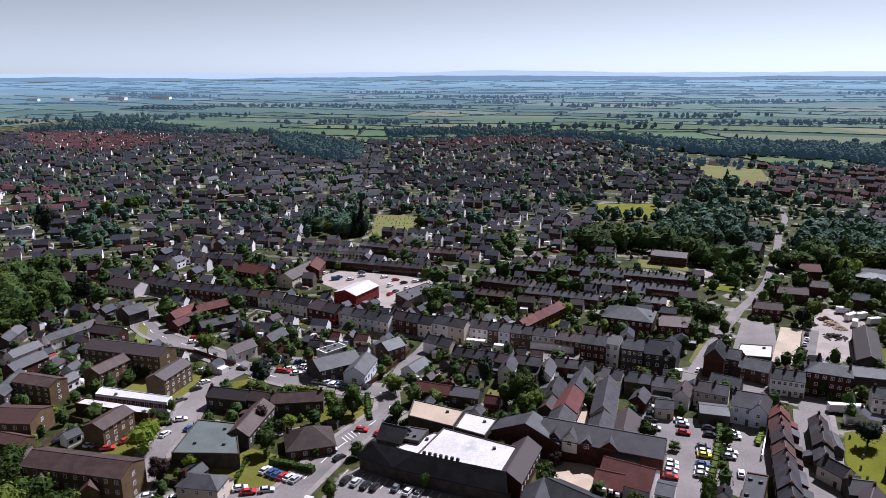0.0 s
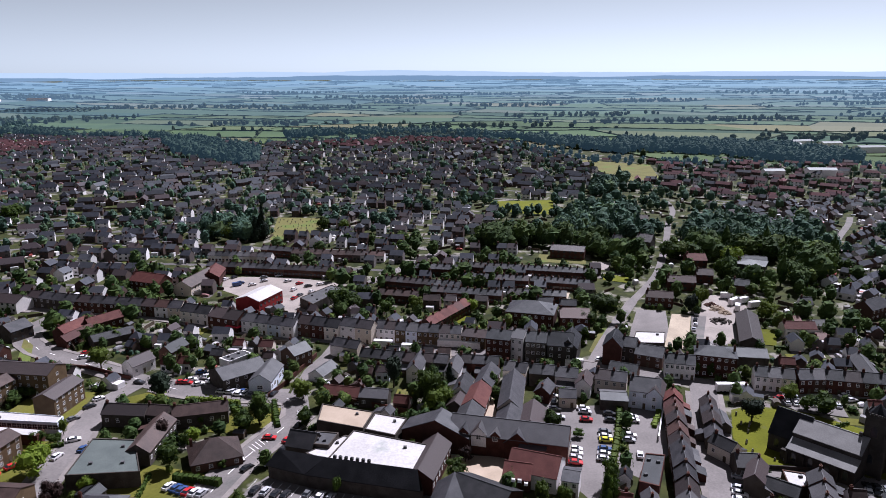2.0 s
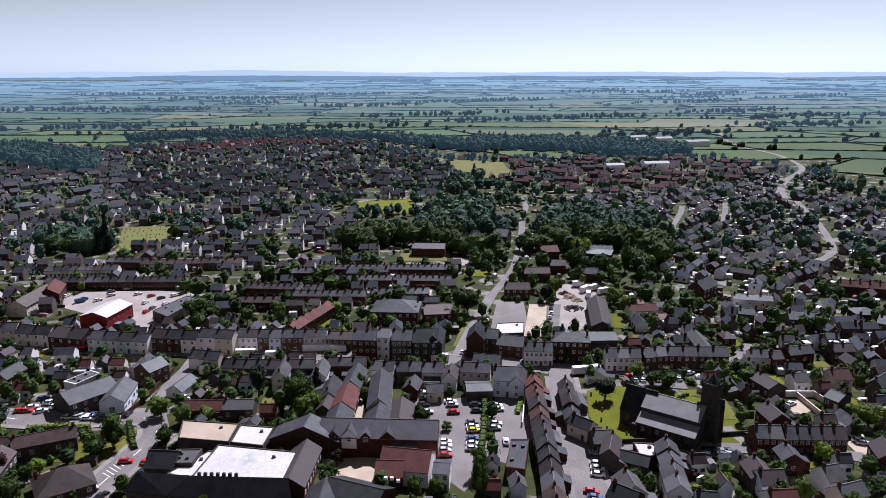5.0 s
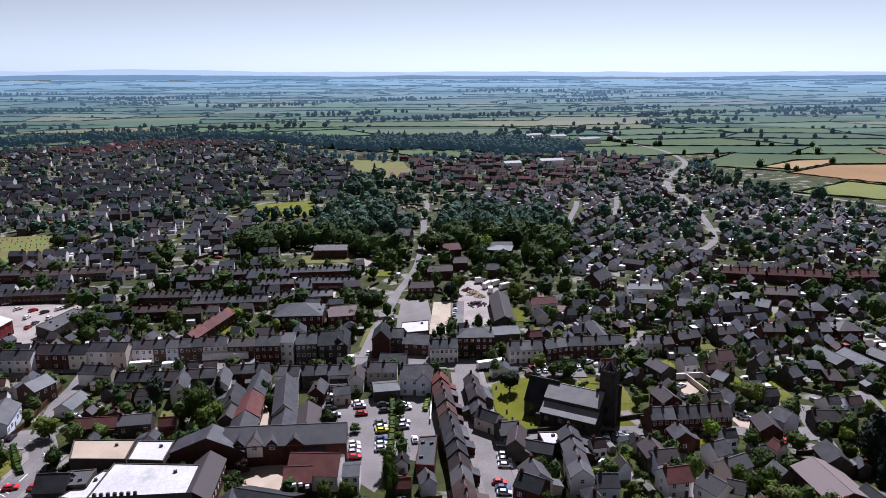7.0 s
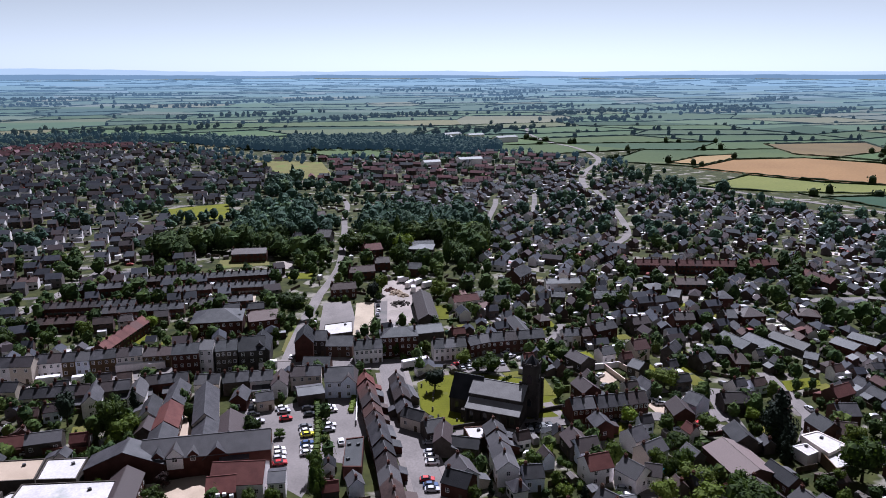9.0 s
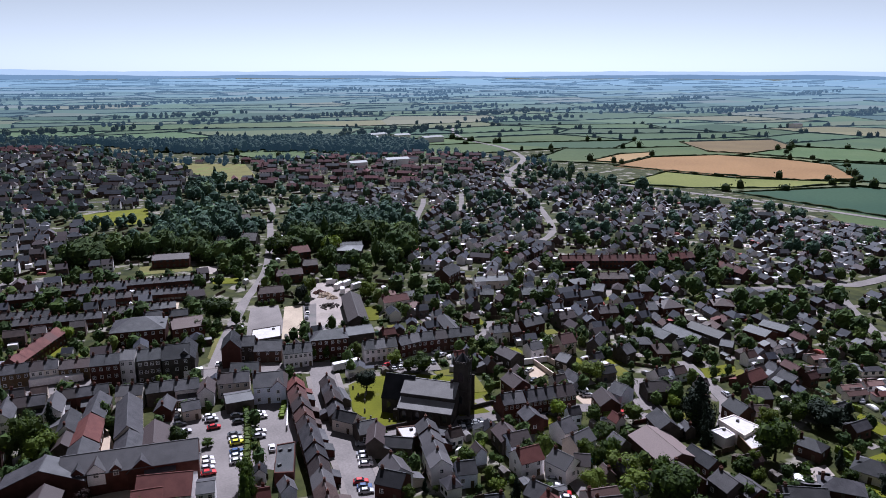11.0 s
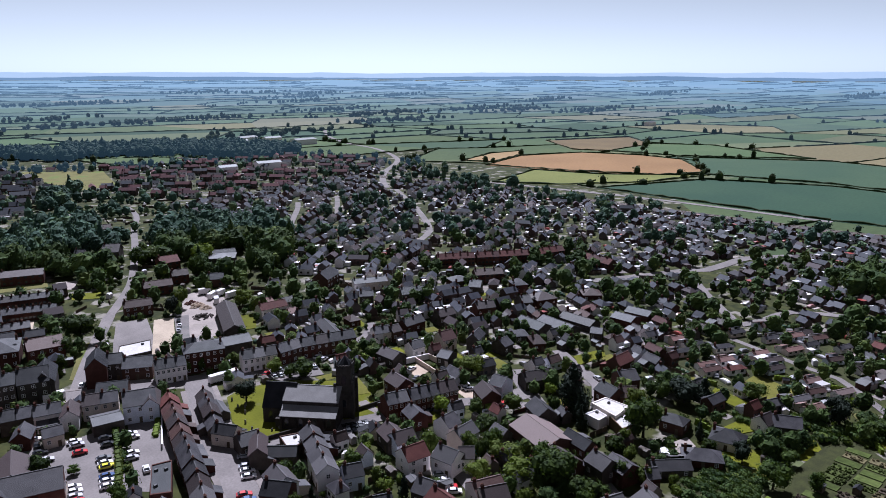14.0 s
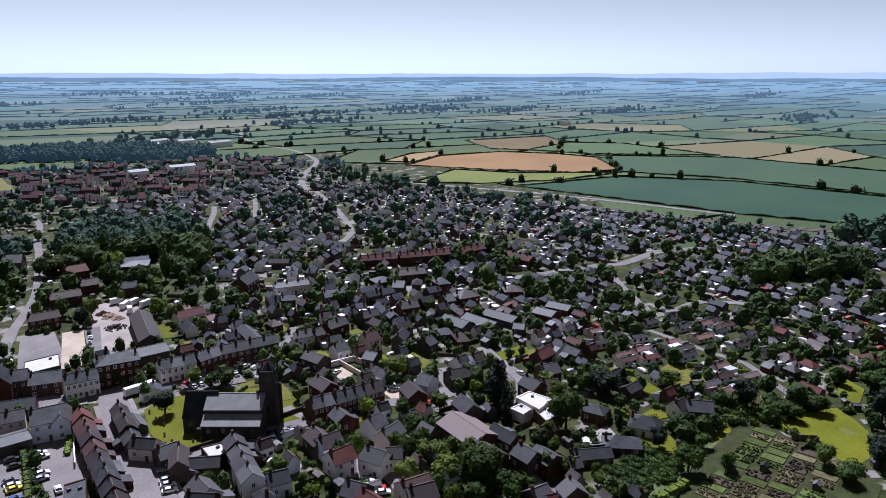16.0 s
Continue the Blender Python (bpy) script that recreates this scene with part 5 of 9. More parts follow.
house(87.8, 213.6, -16.1, 9.0, 7.9, 3.9, 5, STONE, LEAD, stacks=0, detail=2, sides="", kind="shop")
house(99.3, 214.3, -25.0, 10.1, 10, 6.2, 9.4, BLUE_RENDER, SLATE, stacks=1, detail=2, sides="fb", label="large pale rendered house with two gables under slate", kind="house", rows=2)
house(102.6, 212.9, 59.9, 11.5, 6.2, 5.5, 8.3, BLUE_RENDER, SLATE, stacks=0, detail=2, sides="l", kind="house", rows=2)
house(66.2, 222.2, 59.4, 8.2, 6.2, 4, 6.4, BRICK, SLATE, stacks=1, detail=2, sides="l")
house(72.6, 216.7, -13.1, 5.7, 6.2, 3.9, 6, RENDER, SLATE, stacks=0, detail=2, sides="f")
# corner group north of the street, near the road junction
house(102.4, 251.8, -117.8, 12.1, 7, 8, 11.6, BRICK, DARK_SLATE, stacks=1, detail=2, sides="fl", label="dark brick building with a steep slate gable", kind="town_hall", rows=3)
house(108.9, 251.8, -33.7, 5.7, 8, 6.8, 9.4, STONE, SLATE, stacks=1, detail=2, sides="f", label="stone wing with mullioned windows under slate", kind="town_hall", rows=2)
house(115.5, 246.8, -34.5, 10.6, 9, 4.8, 7.4, BRICK, SLATE, stacks=1, detail=2, sides="f", kind="shop", rows=2)
house(100.4, 235.8, -32.6, 10.3, 8, 3.4, 5.6, BRICK, DARK_SLATE, stacks=0, detail=2, sides="", kind="shop")
terrace(116.1, 236.0, 126.1, 232.0, 3, 7.9, 6.2, 8.9, RENDER, SLATE, detail=2, sides="f", stacks=1, kind="terraced_house")
house(135.2, 234.2, -25.0, 14.6, 9, 8.6, 10.8, BRICK, SLATE, stacks=2, detail=2, sides="fr", label="three-storey dark brick building with white sash windows", kind="hotel", rows=3, cols=6, hip=True)
terrace(143.3, 221.4, 155.5, 216.5, 3, 7.9, 5.6, 8.2, RENDER, SLATE, detail=2, sides="f", stacks=1, kind="terraced_house")
terrace(155.9, 216.3, 166.1, 215.3, 2, 7.9, 5.6, 8.2, BRICK, SLATE, detail=2, sides="f", stacks=1, kind="terraced_house")
terrace(166.3, 214.9, 187.7, 206.7, 4, 7.9, 5.6, 8.3, BRICK, SLATE, detail=2, sides="f", stacks=1, kind="terraced_house")
house(147.9, 242.7, -17.1, 23.5, 8.8, 4.4, 6.4, STONE, LEAD, stacks=0, detail=2, sides="", label="long sheet-roofed hall behind the street", kind="shop")
house(168.7, 267.6, -116.9, 37.7, 8.8, 4.4, 6.7, STONE, SLATE, stacks=0, detail=2, sides="", label="long stone barn beside the builders yard", kind="barn")
house(190.5, 266.4, -11.8, 13.3, 7.9, 4.4, 6.7, RENDER, RED_TILE, stacks=1, detail=2, sides="f")
house(149.5, 314.5, -20.0, 12.5, 7.5, 5.0, 7.6, BRICK, TILE, stacks=1, detail=2, sides="f")
# west side terrace of the lower street
terrace(107.3, 210.2, 102.8, 199.5, 2, 6.7, 4.6, 7.6, BRICK, RED_TILE, detail=2, sides="f", stacks=1, kind="terraced_house", jitter=0.7)
terrace(102.8, 199.5, 96.3, 182.5, 3, 6.5, 4.6, 7.6, BRICK, TILE, detail=2, sides="f", stacks=1, kind="terraced_house", jitter=0.7)
terrace(95.9, 181.8, 87.3, 159.0, 4, 6.5, 4.6, 7.6, BRICK, SLATE, detail=2, sides="f", stacks=1, kind="terraced_house", jitter=0.7)
terrace(87.3, 159.0, 81.9, 146.3, 2, 6.5, 4.6, 7.6, BRICK, SLATE, detail=2, sides="f", stacks=1, kind="terraced_house", jitter=0.7)
terrace(81.9, 146.3, 75.4, 130.4, 3, 6.5, 4.6, 7.6, BRICK, TILE, detail=2, sides="f", stacks=1, kind="terraced_house", jitter=0.7)
# east side of the lower street
terrace(117.6, 205.9, 112.9, 194.6, 2, 5.8, 4.4, 6.9, STONE, SLATE, detail=2, sides="b", stacks=1, kind="terraced_house", jitter=0.7)
terrace(112.7, 194.4, 106.9, 180.8, 2, 5.8, 4.2, 6.6, STONE, SLATE, detail=2, sides="b", stacks=1, kind="terraced_house", jitter=0.7)
house(116.6, 194.2, -108.0, 9.5, 4.0, 2.6, 4, STONE, LEAD, stacks=0, detail=2, sides="", kind="workshop")
house(107.7, 176.6, -64.4, 7.7, 5.8, 4.4, 6.7, RENDER, SLATE, stacks=1, detail=2, sides="f")
house(109.2, 167.6, -14.0, 6.7, 7.9, 4, 6.6, STONE, SLATE, stacks=1, detail=2, sides="f")
house(107.9, 160.5, -127.2, 10.6, 5.8, 4.8, 7.1, STONE, SLATE, stacks=1, detail=2, sides="f")
house(101.6, 141.5, -104.3, 8.7, 7.9, 4.8, 7.6, RENDER, SLATE, stacks=1, detail=2, sides="fbr")
house(98.4, 138.3, -59.7, 7.7, 7.9, 4.4, 7.1, BRICK, DARK_SLATE, stacks=1, detail=2, sides="fr")
terrace(123.3, 156.1, 118.0, 145.4, 2, 7, 4.8, 7.3, BRICK, SLATE, detail=2, sides="fbr", stacks=1, kind="terraced_house", jitter=0.7)
terrace(116.9, 144.5, 111.4, 133.4, 2, 7, 4.8, 7.3, RENDER, SLATE, detail=2, sides="fbr", stacks=1, kind="terraced_house", jitter=0.7)
house(117.1, 130.1, -27.5, 5.5, 7, 4.4, 6.9, BLUE_RENDER, SLATE, stacks=1, detail=2, sides="fr")
house(112.3, 154.8, -47.4, 8.6, 6.2, 3.2, 5.3, STONE, SLATE, stacks=0, detail=2, sides="f")
# church lane
terrace(151.9, 152.6, 159.2, 149.7, 2, 7.9, 5.6, 8.3, BRICK, SLATE, detail=2, sides="f", stacks=1, kind="terraced_house")
terrace(160.3, 149.8, 177.2, 143.7, 5, 7.9, 5.1, 8, BRICK, SLATE, detail=2, sides="f", stacks=1, kind="terraced_house")
house(153.3, 139.9, -112.3, 6.9, 7, 4.8, 7.1, BRICK, SLATE, stacks=1, detail=2, sides="fr")
house(139.6, 136.6, -109.9, 8.2, 7.9, 4.4, 7.1, STONE, SLATE, stacks=1, detail=2, sides="f")
house(139.4, 132.4, -16.9, 7.0, 7.9, 4.6, 7.3, BLUE_RENDER, SLATE, stacks=1, detail=2, sides="fl")
house(134.5, 123.4, -14.7, 7.5, 7.9, 4.9, 7.8, RENDER, RED_TILE, stacks=1, detail=2, sides="fl")
house(156.1, 128.7, -3.1, 5.6, 7.9, 4.6, 7.5, RENDER, SLATE, stacks=1, detail=2, sides="f")
house(154.1, 120.7, 0.2, 8.3, 7, 4.4, 7.1, RENDER, SLATE, stacks=1, detail=2, sides="fb")
house(140.4, 114.9, -87.0, 7.3, 7.9, 4.8, 7.6, RENDER, SLATE, stacks=1, detail=2, sides="fr")
house(145.3, 112.3, -48.8, 4.5, 7, 4.4, 6.6, RENDER, SLATE, stacks=0, detail=2, sides="f")
house(167.8, 161.1, -103.7, 9.0, 7.9, 4.8, 7.3, BRICK, SLATE, stacks=1, detail=2, sides="f")
house(181.7, 132.4, -121.1, 9.0, 7.9, 4.4, 7.1, BRICK, SLATE, stacks=0, detail=2, sides="f")
house(191.6, 133.8, -85.4, 5.5, 8.8, 4.4, 7.1, BLUE_RENDER, SLATE, stacks=0, detail=2, sides="f")
house(205.5, 127.4, -29.6, 12.5, 7.9, 3.9, 6.4, STONE, SLATE, stacks=1, detail=2, sides="f")
# right part
house(182.8, 111.1, -120.4, 9.4, 7.9, 4.4, 7.1, STONE, SLATE, stacks=0, detail=2, sides="f")
house(171.2, 103.2, -111.8, 17.9, 12, 3.5, 5.9, BRICK, PINK_TILE, stacks=0, detail=2, sides="", label="long low hall under a faded brown roof", kind="hall")
house(174.0, 91.7, -106.7, 10.2, 6.2, 3.7, 5.9, BRICK, DARK_SLATE, stacks=0, detail=2, sides="f")
house(160.5, 89.2, -106.8, 9.1, 7.9, 4.8, 7.1, BRICK, SLATE, stacks=1, detail=2, sides="fr")
house(165.8, 79.7, -107.7, 7.3, 7.9, 4.8, 7.3, STONE, SLATE, stacks=1, detail=2, sides="fr")
house(168.6, 75.1, -108.9, 7.9, 7.9, 4.4, 6.6, BRICK, SLATE, stacks=0, detail=2, sides="f")
house(170.6, 67.6, -37.4, 3.9, 5.7, 3.7, 5.7, BRICK, SLATE, stacks=1, detail=2, sides="fr")
house(180.5, 66.2, -45.8, 11.5, 6.6, 2.5, 4.4, STONE, SLATE, stacks=1, detail=2, sides="f")
house(192.0, 61.3, -61.3, 11.1, 7.9, 2.5, 4.8, BRICK, SLATE, stacks=1, detail=2, sides="fr", hip=True)
house(206.9, 59.0, -80.2, 9.8, 8.8, 3, 5.9, RENDER, SLATE, stacks=1, detail=2, sides="fr", hip=True)
house(224.7, 53.8, -14.8, 5.9, 6.6, 3.5, 5.9, RENDER, SLATE, stacks=1, detail=2, sides="fl")
house(228.3, 48.2, -67.0, 8.6, 7.9, 3, 5.7, STONE, SLATE, stacks=1, detail=2, sides="f")
house(205.9, 75.7, -88.0, 7.6, 6.6, 3.7, 5.7, BRICK, SLATE, stacks=1, detail=2, sides="fr", hip=True)
house(149.1, 67.8, -22.4, 5.7, 7.9, 4.9, 7.6, BRICK, SLATE, stacks=1, detail=2, sides="fr")
house(155.8, 61.2, -130.9, 5.5, 7.9, 4.9, 7.8, BRICK, SLATE, stacks=1, detail=2, sides="fr")
house(148.4, 65.9, -39.0, 7.1, 7, 3.5, 6, BRICK, RED_TILE, stacks=0, detail=2, sides="f")
house(135.1, 97.4, -24.7, 8.6, 8.8, 4.4, 7.1, RENDER, TILE, stacks=1, detail=2, sides="fl")
house(133.2, 93.8, -30.2, 7.4, 7.9, 4.6, 7.3, RENDER, SLATE, stacks=1, detail=2, sides="fl")
house(124.4, 108.4, -80.0, 6.5, 7.9, 4.6, 7.5, STONE, SLATE, stacks=1, detail=2, sides="fl")
house(122.3, 101.8, -100.6, 7.2, 7.9, 4.6, 7.5, BRICK, RED_TILE, stacks=1, detail=2, sides="fl")
house(237.2, 110.7, -6.9, 9.5, 7, 4.6, 7.3, BRICK, RED_TILE, stacks=1, detail=2, sides="f")
house(224.4, 102.0, -33.8, 7.2, 8.8, 4.8, 7.5, BRICK, SLATE, stacks=1, detail=2, sides="fl")
house(209.7, 100.6, -110.7, 8.2, 7.9, 4.6, 7.3, BRICK, SLATE, stacks=1, detail=2, sides="f")
house(213.5, 96.0, -46.7, 6.2, 7.9, 4, 6.6, BRICK, TILE, stacks=1, detail=2, sides="f")
# mid terraces
terrace(-82.6, 435.7, -44.6, 426.2, 9, 7, 4.1, 6.1, RENDER, SLATE, detail=1, sides="f", stacks=1, kind="terraced_house")
terrace(-78.8, 411.0, 1.9, 384.3, 20, 7, 4.1, 6.1, BRICK, SLATE, detail=1, sides="f", stacks=1, kind="terraced_house")
terrace(-33.0, 433.6, 22.4, 418.3, 12, 7, 4.1, 6.1, WALLS, TILE, detail=1, sides="f", stacks=1, kind="terraced_house")
terrace(-52.0, 446.3, -29.7, 436.6, 5, 7, 4.1, 6.1, BRICK, SLATE, detail=1, sides="f", stacks=1, kind="terraced_house")
terrace(19.7, 365.6, 57.5, 348.4, 12, 7, 4.1, 6.1, BRICK, SLATE, detail=1, sides="f", stacks=1, kind="terraced_house")
terrace(63.7, 388.6, 135.3, 362.3, 20, 7, 4.1, 6.1, BRICK, SLATE, detail=1, sides="f", stacks=1, kind="terraced_house")
terrace(30.6, 391.4, 61.0, 381.3, 8, 7, 4.1, 6.1, BRICK, SLATE, detail=1, sides="f", stacks=1, kind="terraced_house")
terrace(61.6, 365.2, 94.7, 354.2, 10, 7, 4.1, 6.1, BRICK, SLATE, detail=1, sides="f", stacks=1, kind="terraced_house")
terrace(96.1, 354.2, 123.9, 341.8, 9, 7, 4.1, 6.1, BRICK, SLATE, detail=1, sides="f", stacks=1, kind="terraced_house")
terrace(14.3, 342.8, 34.7, 335.0, 5, 7, 4.1, 6.1, BRICK, TILE, detail=1, sides="f", stacks=1, kind="terraced_house")
terrace(41.2, 343.6, 75.2, 330.9, 10, 7, 4.1, 6.1, BRICK, SLATE, detail=1, sides="f", stacks=1, kind="terraced_house")
terrace(78.5, 333.6, 106.2, 325.2, 8, 7, 4.1, 6.1, BRICK, SLATE, detail=1, sides="f", stacks=1, kind="terraced_house")
terrace(32.4, 291.2, 54.0, 317.7, 6, 7.9, 4.9, 7.4, BRICK, RED_TILE, detail=1, sides="f", stacks=1, kind="terraced_house")
house(82.3, 300.6, -23.2, 21.2, 16, 6.6, 10, BRICK, SLATE, stacks=2, detail=2, sides="f", hip=True)
house(99.2, 291.6, -13.6, 13.0, 12, 6, 8.6, BRICK, TILE, stacks=1, detail=2, sides="f")
house(135.0, 413.3, -24.8, 20.4, 12, 5, 7, BRICK, TILE, stacks=1, detail=1, sides="f", label="long low brick school building", kind="school")
house(-102.6, 378.3, -29.4, 19.8, 10, 5.4, 9, BRICK, RED_TILE, stacks=1, detail=2, sides="f")
house(-79.4, 376.3, 70.6, 27.2, 10, 5, 8, RENDER, TILE, stacks=1, detail=2, sides="fl")
house(-72.8, 388.7, 88.4, 18.7, 10, 5, 8, BRICK, RED_TILE, stacks=1, detail=1, sides="f")
terrace(-179.9, 274.2, -181.9, 290.5, 2, 7, 4.4, 6.7, STONE, SLATE, detail=1, sides="f", stacks=1, kind="terraced_house")
house(-193.2, 364.9, -30.5, 22.0, 10, 5, 7.6, WALLS, SLATE, stacks=1, detail=1, sides="f")
house(-162.8, 354.9, -25.1, 20.1, 10, 5, 7.6, WALLS, SLATE, stacks=1, detail=1, sides="f")
house(-142.4, 312.1, 55.7, 9.9, 10, 5, 7.6, STONE, SLATE, stacks=1, detail=1, sides="f")
# red brick crescent
terrace(308.0, 265.5, 326.0, 252.0, 5, 7.9, 4.9, 7.6, BRICK, RED_TILE, detail=1, sides="f", stacks=1, kind="terraced_house")
terrace(327.2, 250.9, 356.1, 228.8, 8, 7.9, 4.9, 7.6, BRICK, RED_TILE, detail=1, sides="f", stacks=1, kind="terraced_house")
terrace(356.1, 228.8, 375.8, 221.7, 4, 7.9, 4.9, 7.6, BRICK, RED_TILE, detail=1, sides="f", stacks=1, kind="terraced_house")
terrace(370.6, 207.1, 364.6, 180.6, 5, 7.9, 4.9, 7.6, BRICK, RED_TILE, detail=1, sides="f", stacks=1, kind="terraced_house")
terrace(296.0, 228.1, 308.8, 218.9, 3, 8.8, 4.9, 7.4, BRICK, TILE, detail=1, sides="f", stacks=1, kind="terraced_house")
# works sheds east of the church
house(253.7, 161.3, -100.4, 14.9, 8.8, 3, 5, STONE, SLATE, stacks=0, detail=2, sides="", label="long grey-roofed works shed", kind="workshop")
house(260.3, 152.5, -102.2, 18.6, 8.8, 3, 5, STONE, SLATE, stacks=0, detail=2, sides="", label="long grey-roofed works shed", kind="workshop")
house(271.9, 148.6, -97.2, 17.6, 7.9, 3, 4.8, STONE, SLATE, stacks=0, detail=2, sides="", label="long grey-roofed works shed", kind="workshop")
house(289.1, 134.4, -94.8, 10.6, 8.8, 2.8, 4.4, BRICK, SLATE, stacks=0, detail=2, sides="", label="long grey-roofed works shed", kind="workshop")
house(300.6, 132.9, -90.5, 11.9, 7.9, 2.8, 4.4, BRICK, SLATE, stacks=0, detail=2, sides="", label="long grey-roofed works shed", kind="workshop")
# houses of the streets behind the church: middle, bearing, length, depth, eaves, ridge, walls, roof, how many in the row, hipped
BACK_STREETS = (
    (188.7, 223.0, -112.9, 19.8, 7.0, 4, 6.2, STONE, SLATE, 1, False),
    (205.8, 227.4, -14.9, 5.1, 8.0, 3, 5, BRICK, TILE, 1, True),
    (193.9, 210.1, -23.1, 7.4, 6.0, 4.4, 6.5, RENDER, SLATE, 1, False),
    (199.9, 202.8, -23.8, 7.4, 7.0, 4.8, 7, RENDER, SLATE, 2, False),
    (204.6, 199.6, -15.0, 4.5, 7.0, 4.8, 7, BRICK, SLATE, 1, False),
    (216.7, 200.6, -6.4, 10.8, 7.0, 4.8, 7.2, BRICK, SLATE, 2, False),
    (225.6, 200.1, -129.0, 16.9, 6.0, 4.8, 7.2, RENDER, SLATE, 1, False),
    (235.1, 197.4, -13.2, 8.7, 7.0, 4.6, 7, STONE, SLATE, 2, False),
    (249.7, 261.8, -30.3, 17.8, 8.0, 4.6, 6.4, RENDER, LEAD, 3, False),
    (232.8, 246.4, -41.4, 6.8, 7.0, 4.2, 6.2, STONE, SLATE, 1, False),
    (237.9, 241.4, -78.4, 8.0, 7.0, 4.2, 6.2, RENDER, SLATE, 1, False),
    (222.9, 221.1, -28.9, 9.7, 8.0, 4.6, 6.4, RENDER, SLATE, 2, False),
    (253.9, 232.9, -33.6, 15.4, 9.0, 3.8, 6.2, STONE, DARK_SLATE, 2, False),
    (239.9, 285.7, 23.0, 13.8, 9.0, 5, 8.4, BRICK, SLATE, 1, False),
    (247.3, 281.9, 30.3, 7.5, 6.0, 3.6, 5.6, RENDER, SLATE, 1, False),
    (195.5, 278.6, -9.2, 6.9, 7.0, 2.8, 4.6, RENDER, PINK_TILE, 1, False),
    (205.4, 272.0, -12.1, 8.1, 7.0, 2.8, 4.6, RENDER, SLATE, 1, False),
    (194.5, 257.0, -12.3, 4.7, 7.0, 2.8, 4.6, BRICK, PINK_TILE, 1, False),
    (286.1, 231.1, -21.6, 9.8, 9.0, 3.4, 5.4, BRICK, LEAD, 1, True),
    (298.5, 220.7, -29.0, 12.8, 11.0, 4.4, 7, BRICK, TILE, 1, True),
    (282.9, 216.5, -60.9, 6.2, 9.0, 3.8, 6.2, STONE, SLATE, 1, False),
    (283.7, 205.0, -104.0, 12.4, 9.0, 3.8, 6.2, STONE, SLATE, 1, False),
    (298.2, 200.4, -33.7, 7.2, 9.0, 4.6, 7, BRICK, SLATE, 1, True),
    (255.8, 190.4, -29.1, 9.3, 8.0, 4.6, 7, BRICK, SLATE, 2, False),
    (276.9, 181.8, -33.7, 5.0, 9.0, 4.2, 6.4, STONE, SLATE, 1, False),
    (286.9, 178.2, -25.2, 11.0, 10.0, 4.2, 6.6, BRICK, TILE, 1, True),
    (211.7, 177.0, -13.4, 6.9, 8.0, 5, 8, RENDER, RED_TILE, 1, False),
    (216.5, 172.1, -10.4, 6.1, 7.0, 5, 7.6, RENDER, SLATE, 1, False),
    (220.8, 167.9, 20.0, 9.0, 6.0, 5, 7.6, STONE, SLATE, 1, False),
    (225.8, 165.2, -17.6, 6.6, 8.0, 4.6, 7, RENDER, SLATE, 1, False),
    (223.4, 156.1, -3.1, 5.6, 8.0, 4.2, 6.6, STONE, SLATE, 1, False),
    (222.4, 147.6, -48.1, 6.6, 9.0, 3.2, 5.2, RENDER, LEAD, 1, True),
    (239.8, 158.4, -40.2, 5.1, 8.0, 3.2, 5.2, STONE, SLATE, 1, True),
    (237.1, 148.6, -39.4, 5.0, 9.0, 3.4, 5.8, BRICK, TILE, 1, True),
    (268.1, 155.1, -58.3, 6.5, 8.0, 4.8, 7, RENDER, DARK_SLATE, 1, False),
    (267.4, 139.7, -60.6, 13.4, 10.0, 3.8, 6.2, BRICK, DARK_SLATE, 2, False),
    (264.2, 135.4, -69.0, 5.0, 8.0, 3, 4.6, STONE, SLATE, 1, False),
    (200.2, 166.2, -81.1, 5.2, 8.0, 3.4, 5.4, STONE, LEAD, 1, False),
    (185.2, 182.0, -94.1, 9.8, 8.0, 4.2, 6.4, STONE, SLATE, 1, False),
    (197.7, 181.1, -9.8, 5.9, 7.0, 4.4, 6.6, RENDER, SLATE, 1, False),
    (176.4, 181.1, -112.8, 14.4, 8.0, 4.2, 6.4, STONE, SLATE, 1, False),
    (355.1, 178.1, -65.7, 5.6, 8.0, 4.6, 7, BRICK, RED_TILE, 1, False),
    (309.7, 163.8, -48.9, 9.4, 9.0, 3.8, 6, BRICK, TILE, 1, True),
    (231.5, 133.2, -81.6, 8.2, 9.0, 3.6, 5.6, BRICK, TILE, 1, False),
)
for x, y, deg, L, W, e, r, wall, roof, n, hip in BACK_STREETS:
    if is_free(x, y, deg, L - 3, W - 3):
        c, s = math.cos(radians(deg)) * L / 2, math.sin(radians(deg)) * L / 2
        terrace(x - c, y - s, x + c, y + s, n, W, e, r, wall, roof, detail=2, sides="fb", stacks=0 if r < 5.5 else 1, kind="house" if n == 1 else "terraced_house", hip=hip)
# among the trees by the north road
house(189.7, 424.8, -37.9, 9.7, 12, 6.2, 9.8, STONE, SLATE, stacks=1, detail=1, sides="f", label="gabled stone chapel among the trees", kind="chapel")
house(236, 378, -25, 15, 8, 3.4, 5.8, BRICK, SLATE, stacks=1, detail=1, sides="f", label="long low house in a clearing")
house(176.1, 437.8, -45.2, 5.8, 7, 4.4, 7.1, RENDER, SLATE, stacks=1, detail=1, sides="f")
house(200.5, 379.3, -11.2, 10.9, 11, 5.3, 8, BRICK, RED_TILE, stacks=1, detail=1, sides="f")
house(190.8, 349.5, -18.5, 8.6, 7.9, 4.8, 7.5, BRICK, TILE, stacks=1, detail=1, sides="f")
house(172.3, 338.7, -17.6, 14.2, 7.9, 4.8, 7.5, BRICK, TILE, stacks=1, detail=1, sides="f")
